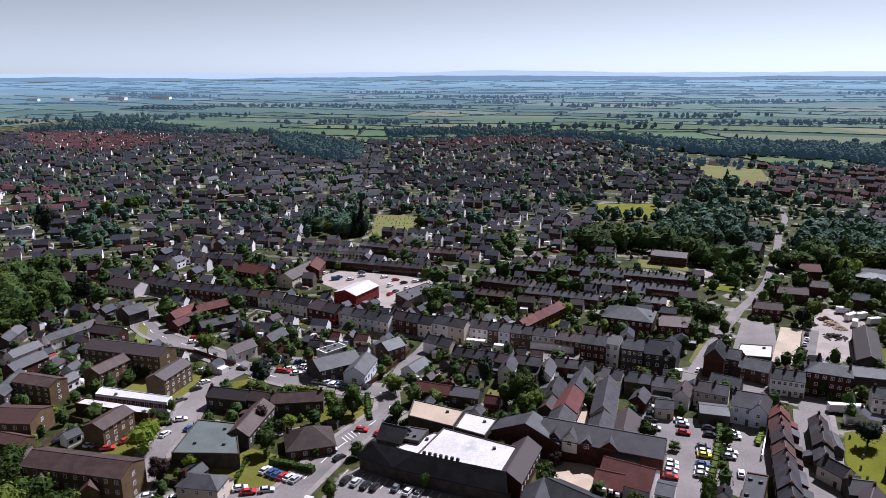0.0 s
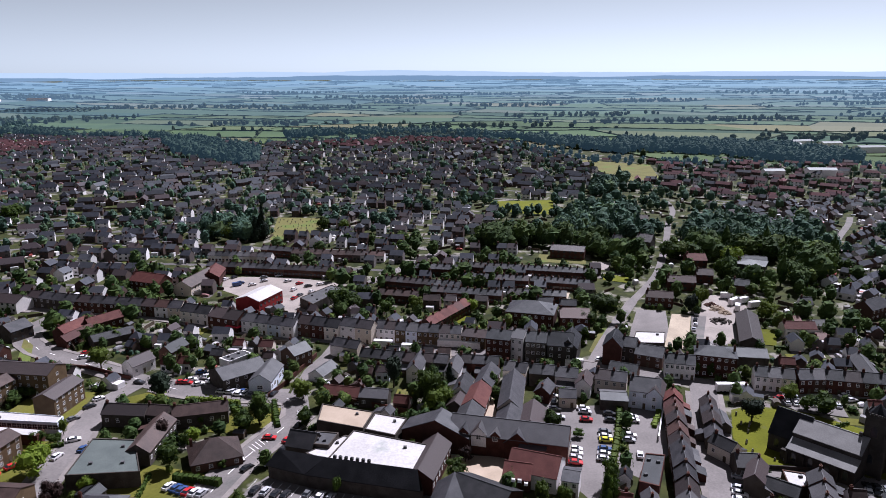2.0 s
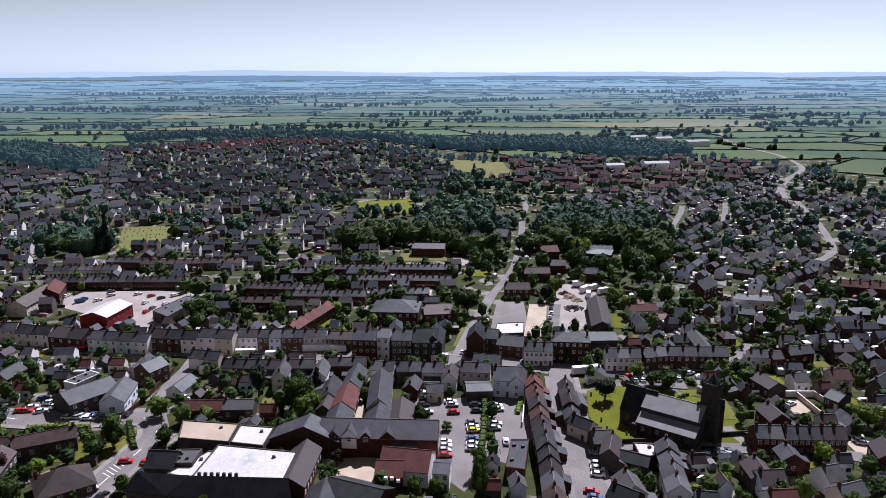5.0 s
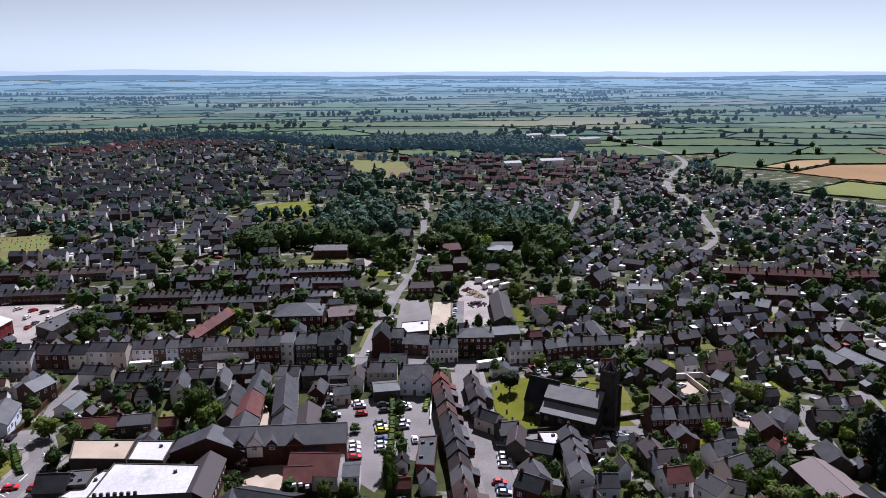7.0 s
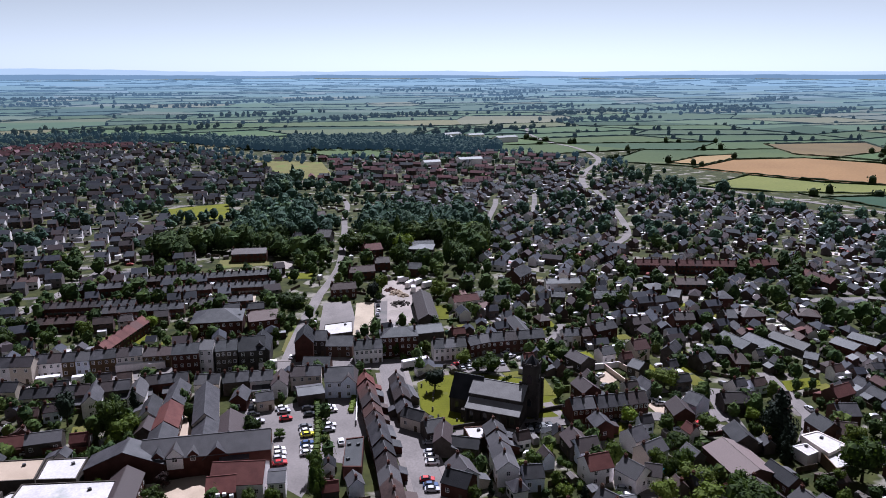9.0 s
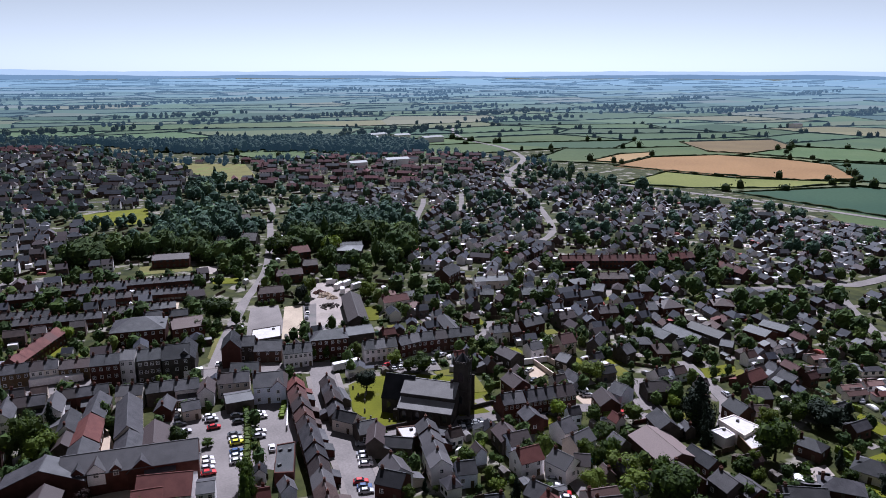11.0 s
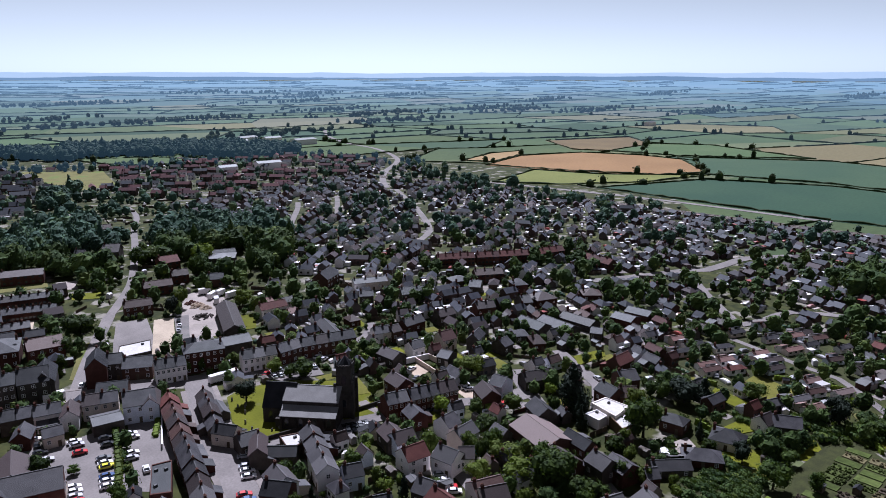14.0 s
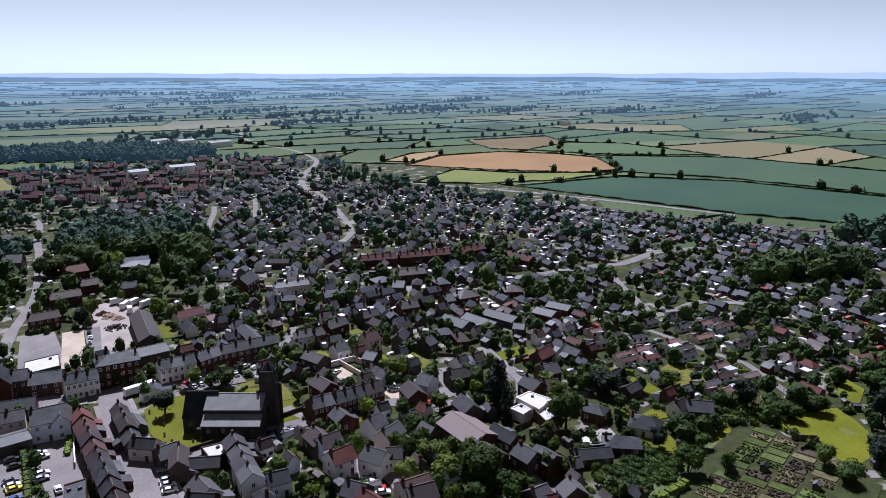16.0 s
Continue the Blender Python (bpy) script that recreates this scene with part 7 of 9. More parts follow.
garden_wall(124.1, 166.6, 136.7, 163.3, 1.2, OLD_STONE)
garden_wall(188.5, 177.9, 198.6, 174.4, 2.2, RENDER)
garden_wall(198.6, 174.4, 196.8, 162.9, 2.2, RENDER)
garden_wall(183.9, 180.5, 193.0, 177.1, 2, RENDER)
garden_wall(193.0, 177.1, 188.5, 161.6, 2, RENDER)
plot("churchyard_path", [(152.3, 167.3), (156.4, 166.1), (153.8, 156.3), (150.1, 156.3)], PAVING, "pale path across the churchyard")
plot("lawn", [(138.9, 166.1), (152.3, 167.3), (151.4, 156.4), (140.3, 160.5)], LAWN, "bright green churchyard lawn")
plot("lawn", [(163.6, 185.0), (168.1, 183.3), (161.6, 169.0), (155.2, 172.2)], GRASS, "mown churchyard grass")
plot("yard", [(185.6, 146.7), (181.0, 136.7), (183.2, 127.3), (195.7, 123.6), (205.4, 128.4), (191.4, 134.7), (186.3, 141.1)], TARMAC, "asphalt yard with parked cars")
plot("yard", [(182.0, 146.0), (179.6, 139.1), (183.9, 138.7), (188.7, 146.8)], SAND_ROOF, "sandy drive")
plot("yard", [(183.7, 171.7), (193.0, 174.9), (192.4, 167.1), (181.8, 164.1)], SAND_ROOF, "sandy courtyard")
plot("yard", [(149.9, 301), (158, 298), (136.5, 257.5), (128.5, 262.2)], SANDY, "sandy gravel yard behind the street")
plot("yard", [(158.2, 298), (164.6, 296), (145.4, 262.2), (139.4, 261)], TARMAC, "asphalt yard with parked vans")
plot("yard", [(105.8, 351.8), (113.0, 340.5), (108.8, 330.7), (101.6, 338.4)], SANDY, "pale gravel yard behind houses")
plot("yard", [(145.6, 398.9), (155.0, 394.5), (148.2, 377.3), (140.7, 383.7)], YARD, "pale concrete playground")
plot("lawn", [(142.5, 371.7), (154.8, 363.2), (148.8, 353.1), (138.2, 360.6)], LAWN, "bright green verge beside the north road")
plot("lawn", [(-130.1, 282.2), (-138.5, 310.4), (-131.3, 301.4), (-124.8, 280.9)], DRY, "dry grass corner beside the road")
plot("lawn", [(37.8, 232.4), (41.5, 237.0), (34.1, 216.2), (31.9, 217.4)], GRASS, "narrow strip of grass")
plot("lawn", [(44.7, 305.2), (54.1, 316.7), (57.4, 305.1), (50.5, 301.5)], LAWN, "garden lawn")
plot("lawn", [(18.8, 230.2), (23.8, 241.9), (23.9, 232.5), (17.8, 217.5)], DRY, "dry garden plot")
plot("lawn", [(69.8, 236.8), (72.0, 237.8), (68.9, 230.0), (66.0, 230.0)], LAWN, "small bright lawn")
plot("yard", [(66.0, 230.0), (71.0, 226.9), (68.6, 215.2), (63.5, 213.3)], TARMAC, "asphalt service yard")
plot("lawn", [(179.8, 276.3), (185.9, 273.2), (174.6, 256.2), (168.9, 259.2)], LAWN, "bright garden lawn")
plot("lawn", [(204.3, 230.9), (213.3, 231.2), (209.3, 221.9), (199.1, 221.0)], LAWN, "small bright lawn")
plot("lawn", [(246.3, 77.2), (242.0, 64.0), (233.9, 63.5), (239.2, 76.8)], LAWN, "bright garden lawn")
plot("lawn", [(214.8, 64.9), (225.9, 61.9), (224.8, 53.8), (212.5, 61.2)], LAWN, "garden lawn")
plot("lawn", [(190.9, 52.1), (196.1, 46.1), (186.4, 42.4), (181.8, 46.6)], LAWN, "garden lawn")
plot("lawn", [(290.9, 12.0), (283.1, 3.9), (266.3, 4.3), (272.0, 11.8)], LAWN, "bright garden lawn")
plot("lawn", [(238.4, 131.6), (253.4, 126.5), (247.3, 121.9), (231.9, 125.3)], LAWN, "garden lawn")
plot("yard", [(194.9, 73.4), (203.8, 70.4), (200.0, 66.1), (191.9, 68.4)], YARD, "pale gravel drive")
plot("garden_beds", [(177.0, 64.0), (193.8, 56.5), (182.2, 45.9), (166.2, 54.6)], SOIL, "planted garden beds")
plot("yard", [(143, 211), (166, 205.5), (161, 194), (147, 201)], TARMAC, "asphalt yard behind the church with parked cars")
bay_lines(-29.2, 179.2, -24, 8, 5, 2.6)
bay_lines(-14.5, 172.5, -24, 6, 5, 2.6)


for i in range(7):
    car(147.0 + 2.6 * i, 206.2 - 0.75 * i, 72, (0, 0, 1, 0, 2, 0, 1)[i])

# headstones in the churchyard and in the dry burial ground
def gravestone(x, y, deg, h):
    k = Kit().add([(px, py, pz) for py in (-0.07, 0.07) for px, pz in ((-0.32, -0.1), (0.32, -0.1), (0.32, 0.75), (0.18, 0.95), (-0.18, 0.95), (-0.32, 0.75))],
                  [(0, 1, 2, 3, 4, 5), (11, 10, 9, 8, 7, 6)] + [(i, i + 6, (i + 1) % 6 + 6, (i + 1) % 6) for i in range(6)])
    tagged(put("gravestone", cached(("grave",), lambda: k.mesh("gravestone", PALE_LEAD)), None, place(x, y, deg, 0.12) @ Matrix.Diagonal((1, 1, h, 1))), "weathered grey upright gravestone on grass", "gravestone", "gravestones")


graves = random.Random(12)
for x0, y0, u, v, n in ((118, 178, 2.2, 5.6, 5), (122, 173, 3.2, -1.9, 5), (125.5, 193, 1.2, 2.3, 6), (147, 163.5, 2.6, 1.8, 6), (128, 165.5, 2.8, -1.5, 5)):
    for i in range(n):
        gravestone(x0 + u * i + graves.uniform(-1.4, 1.4), y0 + v * i + graves.uniform(-1.2, 1.2), -55 + graves.uniform(-8, 8), graves.uniform(0.9, 1.5))
for i in range(8):
    for j in range(12):
        if graves.random() < 0.55:
            gravestone(-50 + 2.9 * j + graves.uniform(-0.8, 0.8), 496 + 8.2 * i + graves.uniform(-1.5, 1.5), graves.uniform(-8, 8), graves.uniform(0.6, 1.0))

# hatched bays at the kerb
hatch(-28.3, 204.4, 58)

# allotments
allotments((231.0, 29.0), (177.0, 36.0), (169.0, 19.0))
pool(154.4, 113.8)


# ---- the rest of the town ----
FAR_TARMAC = material("pale_asphalt", ((0.19, 0.18, 0.18), (0.25, 0.235, 0.23)), 0.9, 0.08, 1.5, 0.1, 0.2)
TOWN = [(-1031, 1570), (-921, 1733), (-729, 1725), (-491, 1386), (-310, 1305), (-131, 1161), (113, 1236), (246, 1180), (283, 981), (300, 905), (330, 880), (393, 834), (513, 807),
        (600, 800), (646, 738), (655, 620), (590, 480), (570, 443), (563, 331), (565, 252), (564, 164), (559, 95), (560, 15), (520, -90), (300, -120), (150, -20), (120, 60), (60, 120), (-30, 135),
        (-150, 120), (-420, 260), (-1100, 1000)]
WOODLAND = []
WOODLAND.append([(214, 100), (240, 92), (232, 74), (206, 78)])
WOODLAND.append([(196, 90), (204, 86), (200, 74), (188, 82)])
WOODLAND.append([(193, 34), (206, 46), (214, 41), (201, 28)])
WOODLAND.append([(181, 48), (192, 38), (186, 34), (172, 44)])
WOODLAND.append([(232, 46), (242, 44), (232, 33), (226, 37)])
WOODLAND.append([(156, 509), (210, 574), (224, 518), (186, 406), (160, 376), (148, 397), (129, 434)])
WOODLAND.append([(80, 457), (139, 468), (130, 437), (77, 438)])
WOODLAND.append([(222, 443), (258, 487), (329, 442), (279, 361), (231, 324), (202, 327), (196, 366)])
WOODLAND.append([(247, 36), (261, 12), (257, 10), (241, 31)])
WOODLAND.append([(206, -6), (232, -14), (240, -40), (196, -20)])
WOODLAND.append([(308, 4), (330, -40), (252, -34), (262, -6)])
WOODLAND.append([(430, 76), (481, 22), (444, 14), (395, 65)])
WOODLAND.append([(604, 48), (602, 15), (589, -29), (550, -28), (543, 38)])
WOODLAND.append([(152, 90), (160, 80), (151, 67), (140, 84)])
WOODLAND.append([(-241, 375), (-223, 398), (-185, 331), (-190, 289)])
WOODLAND.append([(-143, 190), (-128, 188), (-108, 168), (-110, 160), (-135, 160)])
WOODLAND.append([(-107, 544), (-62, 532), (-58, 484), (-94, 484)])
WOODLAND.append([(-289, 1216), (-121, 1073), (-105, 931), (-130, 901), (-231, 1036)])
WOODLAND.append([(381, 1000), (480, 935), (571, 794), (665, 830), (675, 937), (557, 1070), (455, 1130)])
WOODLAND.append([(-100, 1290), (17, 1340), (174, 1310), (293, 1204), (306, 1228), (184, 1340), (20, 1380), (-104, 1335)])
WOODLAND.append([(-823, 1400), (-640, 1440), (-462, 1334), (-520, 1440), (-732, 1560)])
WOODLAND.append([(-462, 1334), (-330, 1310), (-196, 1117), (-190, 1180), (-340, 1350)])
WOODLAND.append([(293, 1194), (313, 1087), (387, 952), (430, 1010), (344, 1198)])
WOODLAND.append([(205, 600), (262, 700), (300, 720), (250, 640)])
WOODLAND.append([(560, 560), (580, 480), (588, 400), (578, 400), (560, 500)])
TREE_FREE = set(USED)
# ground on the camera's side is cleared to keep these houses in its view
for x, y, d in ((189.7, 424.8, 16), (176.1, 437.8, 12), (200.5, 379.3, 16), (190.8, 349.5, 14), (233, 372, 15)):
    TREE_FREE |= cells(x - 0.3 * d, y - 0.7 * d, -28, d, d * 1.7)
# leaves of the farther trees, with blue distance haze put into their colour
HAZED_LEAF = material("hazed_blue_green_leaves", ((0.042, 0.080, 0.058), (0.084, 0.140, 0.094), (0.13, 0.190, 0.095)), 0.8, 0.12, 0.9, 0.0, 0.45, 0.2, island=True, thin=0.2, patch=(0.045, 0.6, (0.13, 0.18, 0.07)))
for poly in WOODLAND:
    block_poly(poly)
for poly in BIG:
    block_poly(poly)

FAR_WALLS, FAR_ROOFS, FAR_RED, FAR_CARS, FAR_HEDGES, FAR_LAWNS, FAR_DRIVES, FAR_ROOMS = Kit(), Kit(), Kit(), Kit(), Kit(), Kit(), Kit(), Kit()
RED_QUARTERS = [[(-450, 705), (-331, 680), (-270, 557), (-360, 545)], [(-800, 1380), (-442, 1240), (-453, 1042), (-600, 1050)], [(-81, 1130), (14, 1080), (260, 1151), (240, 1260), (60, 1240)]]
RNG = random.Random(11)


def far_house(x, y, deg, L, W, e, r, hip, rng, red=False):
    """A house among many: walls with panes, pitched roof, stack, sometimes a lean-to."""
    c, s = math.cos(radians(deg)), math.sin(radians(deg))
    near = math.hypot(x, y) < 900
    def at(u, v, z):
        return (x + u * c - v * s, y + u * s + v * c, z)
    a, b = L / 2, W / 2
    top = e if hip else r
    FAR_WALLS.add([at(-a, -b, 0), at(a, -b, 0), at(a, b, 0), at(-a, b, 0), at(-a, -b, e), at(a, -b, e), at(a, b, e), at(-a, b, e), at(-a, 0, top), at(a, 0, top)],
                  [(0, 1, 5, 4), (2, 3, 7, 6), (1, 2, 6, 9, 5), (3, 0, 4, 8, 7)])
    if near:
        n = max(2, int(L / 3.2))
        for z in ((0.9, 3.4) if e > 4 else (0.9,)):
            for i in range(n):
                u = -a + (i + 0.5) * L / n
                for v, d in ((-b - 0.04, 1), (b + 0.04, -1)):
                    FAR_WALLS.add([at(u - 0.7 * d, v, z), at(u + 0.7 * d, v, z), at(u + 0.7 * d, v, z + 1.2), at(u - 0.7 * d, v, z + 1.2)], [(0, 1, 2, 3)], 1)
    b += 0.35
    a2 = a + (0.35 if hip else 0.12)
    h = max(0.3, a2 - b) if hip else a2
    z0 = e - 0.15
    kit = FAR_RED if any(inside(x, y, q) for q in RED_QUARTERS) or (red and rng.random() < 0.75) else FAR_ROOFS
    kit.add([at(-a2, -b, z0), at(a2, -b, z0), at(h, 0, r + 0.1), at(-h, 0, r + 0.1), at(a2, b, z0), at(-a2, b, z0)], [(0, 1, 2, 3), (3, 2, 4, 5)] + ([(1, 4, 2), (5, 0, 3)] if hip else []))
    if rng.random() < 0.65:
        u = rng.choice((-1, 1)) * (a - 0.7)
        q = [at(u + i, j, 0) for i, j in ((-0.45, -0.35), (0.45, -0.35), (0.45, 0.35), (-0.45, 0.35))]
        FAR_WALLS.add([(p[0], p[1], r - 1) for p in q] + [(p[0], p[1], r + 1.1) for p in q], [(4, 5, 6, 7), (0, 1, 5, 4), (1, 2, 6, 5), (2, 3, 7, 6), (3, 0, 4, 7)], 2)
    if rng.random() < 0.5:
        u, v, w, d, t = rng.uniform(-a + 2, a - 2), rng.choice((-1, 1)), rng.uniform(2.5, 4), rng.uniform(2, 4), rng.uniform(2.3, 2.9)
        v0, v1 = sorted((v * W / 2, v * (W / 2 + d)))
        q = [at(u - w / 2, v0, 0), at(u + w / 2, v0, 0), at(u + w / 2, v1, 0), at(u - w / 2, v1, 0)]
        FAR_WALLS.add([(p[0], p[1], 0) for p in q] + [(p[0], p[1], t) for p in q], [(0, 1, 5, 4), (1, 2, 6, 5), (2, 3, 7, 6), (3, 0, 4, 7)])
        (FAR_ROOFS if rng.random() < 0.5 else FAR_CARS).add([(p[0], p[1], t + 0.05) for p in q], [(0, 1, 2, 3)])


def far_car(x, y, deg):
    c, s = math.cos(radians(deg)), math.sin(radians(deg))
    def at(u, v, z):
        return (x + u * c - v * s, y + u * s + v * c, z)
    lo = [at(u, v, 0.25) for u, v in ((-2.1, -0.85), (2.1, -0.85), (2.1, 0.85), (-2.1, 0.85))]
    mid = [(p[0], p[1], 0.95) for p in lo]
    up = [at(u, v, 1.45) for u, v in ((-1.4, -0.68), (0.5, -0.68), (0.5, 0.68), (-1.4, 0.68))]
    FAR_CARS.add(lo + mid + up, [(0, 1, 5, 4), (1, 2, 6, 5), (2, 3, 7, 6), (3, 0, 4, 7), (4, 5, 9, 8), (5, 6, 10, 9), (6, 7, 11, 10), (7, 4, 8, 11), (8, 9, 10, 11)])


def far_plot(x, y, deg, L, W, side, rng):
    """A lawn behind a house, a paved drive before it, now and then a white garden room or pale flat-roofed garage."""
    c, s = math.cos(radians(deg)), math.sin(radians(deg))
    def quad(u, v, a, b, z):
        return [(x + (u + i * a) * c - (v + j * b) * s, y + (u + i * a) * s + (v + j * b) * c, z) for i, j in ((-1, -1), (1, -1), (1, 1), (-1, 1))]
    if rng.random() < 0.5:
        FAR_LAWNS.add(quad(rng.uniform(-1, 1), side * (W / 2 + 4.5), L * 0.3, rng.uniform(1.8, 3.6), 0.05 + rng.uniform(0, 0.01)), [(0, 1, 2, 3)])
    if rng.random() < 0.55:
        FAR_DRIVES.add(quad(rng.uniform(-2, 2), -side * (W / 2 + 3), rng.uniform(1.4, L * 0.4), 2.6, 0.07 + rng.uniform(0, 0.01)), [(0, 1, 2, 3)])
    if rng.random() < 0.3:
        a, b, h = rng.uniform(1.2, 2.2), rng.uniform(1.0, 1.8), rng.uniform(2.1, 2.7)
        lo = quad(rng.uniform(-L / 2, L / 2), side * (W / 2 + b), a, b, -0.1)
        FAR_ROOMS.add(lo + [(i, j, h) for i, j, _ in lo], [(0, 1, 5, 4), (1, 2, 6, 5), (2, 3, 7, 6), (3, 0, 4, 7), (4, 5, 6, 7)])


def far_hedge(x, y, deg, d, rng):
    c, s = math.cos(radians(deg)), math.sin(radians(deg))
    n = max(1, int(d / 2.5))
    for i in range(n):
        u = -d / 2 + (i + 0.5) * d / n
        clump(FAR_HEDGES, x + u * c, y + u * s, -0.2, rng.uniform(1.2, 2.6), rng.uniform(1.0, 1.7), rng, 1)


def clump(k, x, y, z, h, r, rng, n=34):
    """A small far tree or bush: a rough core with leaf tufts round it."""
    st = 5
    a0 = rng.uniform(0, 6)
    ring = [(math.cos(6.283 * j / st + a0), math.sin(6.283 * j / st + a0)) for j in range(st)]
    q = [rng.uniform(0.7, 1.0) * r for _ in range(2 * st)]
    v = [(x, y, z)] + [(x + 0.9 * q[j] * cx, y + 0.9 * q[j] * cy, z + h * 0.2) for j, (cx, cy) in enumerate(ring)] + [(x + 0.75 * q[j + st] * cx, y + 0.75 * q[j + st] * cy, z + h * 0.7) for j, (cx, cy) in enumerate(ring)] + [(x, y, z + h * 0.95)]
    k.add(v, [(0, 1 + (j + 1) % st, 1 + j) for j in range(st)] + [(1 + j, 1 + (j + 1) % st, 6 + (j + 1) % st, 6 + j) for j in range(st)] + [(6 + j, 6 + (j + 1) % st, 11) for j in range(st)])
    for _ in range(n):
        th, ph = rng.uniform(0, 6.283), math.acos(rng.uniform(-0.5, 1))
        d = Vector((math.sin(ph) * math.cos(th), math.sin(ph) * math.sin(th), math.cos(ph)))
        f = rng.uniform(0.82, 1.12)
        p = Vector((x + d.x * r * f, y + d.y * r * f, z + h * 0.55 + d.z * h * 0.45 * f))
        u = (d.orthogonal().normalized() + d * rng.uniform(-0.7, 0.7)) * r * rng.uniform(0.1, 0.24)
        w = d.cross(u) * rng.uniform(0.6, 1.0) + d * r * 0.1
        k.add([p - u, p - w, p + u, p + w], [(0, 1, 2, 3)])


def swell(d, seed):
    """How far a crown bulges in a direction."""
    return 0.86 + 0.42 * noise.noise((d.x * 1.7 + seed, d.y * 1.7, d.z * 1.7)) + 0.2 * noise.noise((d.x * 4 + seed, d.y * 4, d.z * 4))


def crown(k, x, y, z, h, r, rng, leaves=60, slim=False):
    """A tall rounded tree crown with bulges and hollows: a lumpy inner body under loose leaf tufts, on a trunk."""
    k.add([(x + i * 0.25, y + j * 0.25, q) for q in (z - 0.3, z + h * 0.4) for i, j in ((-1, -1), (1, -1), (1, 1), (-1, 1))], [(0, 1, 5, 4), (1, 2, 6, 5), (2, 3, 7, 6), (3, 0, 4, 7)])
    seed, turn, st = rng.uniform(0, 90), rng.uniform(0, 6.283), 8
    up, mid = h * 0.5, z + h * 0.47
    v = [(x, y, mid - up * 0.85)]
    for lat in (-0.7, 0.0, 0.55, 1.05):
        for j in range(st):
            a = turn + 6.283 * (j + lat) / st
            d = Vector((math.cos(lat) * math.cos(a), math.cos(lat) * math.sin(a), math.sin(lat)))
            q = swell(d, seed) * 0.86
            g = (1 - 0.55 * max(0, d.z)) if slim else 1
            v.append((x + d.x * r * q * g, y + d.y * r * q * g, mid + d.z * up * q))
    v.append((x, y, mid + up * 0.86))
    f = [(0, 1 + (j + 1) % st, 1 + j) for j in range(st)] + [(1 + 3 * st + j, 1 + 3 * st + (j + 1) % st, 1 + 4 * st) for j in range(st)]
    for m in range(3):
        f += [(1 + m * st + j, 1 + m * st + (j + 1) % st, 1 + (m + 1) * st + (j + 1) % st, 1 + (m + 1) * st + j) for j in range(st)]
    k.add(v, f)
    size = r * (2.6 / math.sqrt(leaves + 12))
    for _ in range(leaves):
        d = Vector((rng.gauss(0, 1), rng.gauss(0, 1), rng.gauss(0.35, 0.9))).normalized()
        q = swell(d, seed) * rng.uniform(0.88, 1.03)
        g = (1 - 0.55 * max(0, d.z)) if slim else 1
        c = Vector((x + d.x * r * q * g, y + d.y * r * q * g, mid + d.z * up * q))
        n = (d + Vector((rng.uniform(-0.4, 0.4), rng.uniform(-0.4, 0.4), rng.uniform(-0.2, 0.6)))).normalized()
        u = n.orthogonal().normalized() * size * rng.uniform(0.25, 0.6)
        w = n.cross(u) * rng.uniform(0.6, 1.0)
        b = n * size * 0.12
        k.add([c - u - b, c - w, c + u - b, c + w], [(0, 1, 2, 3)])


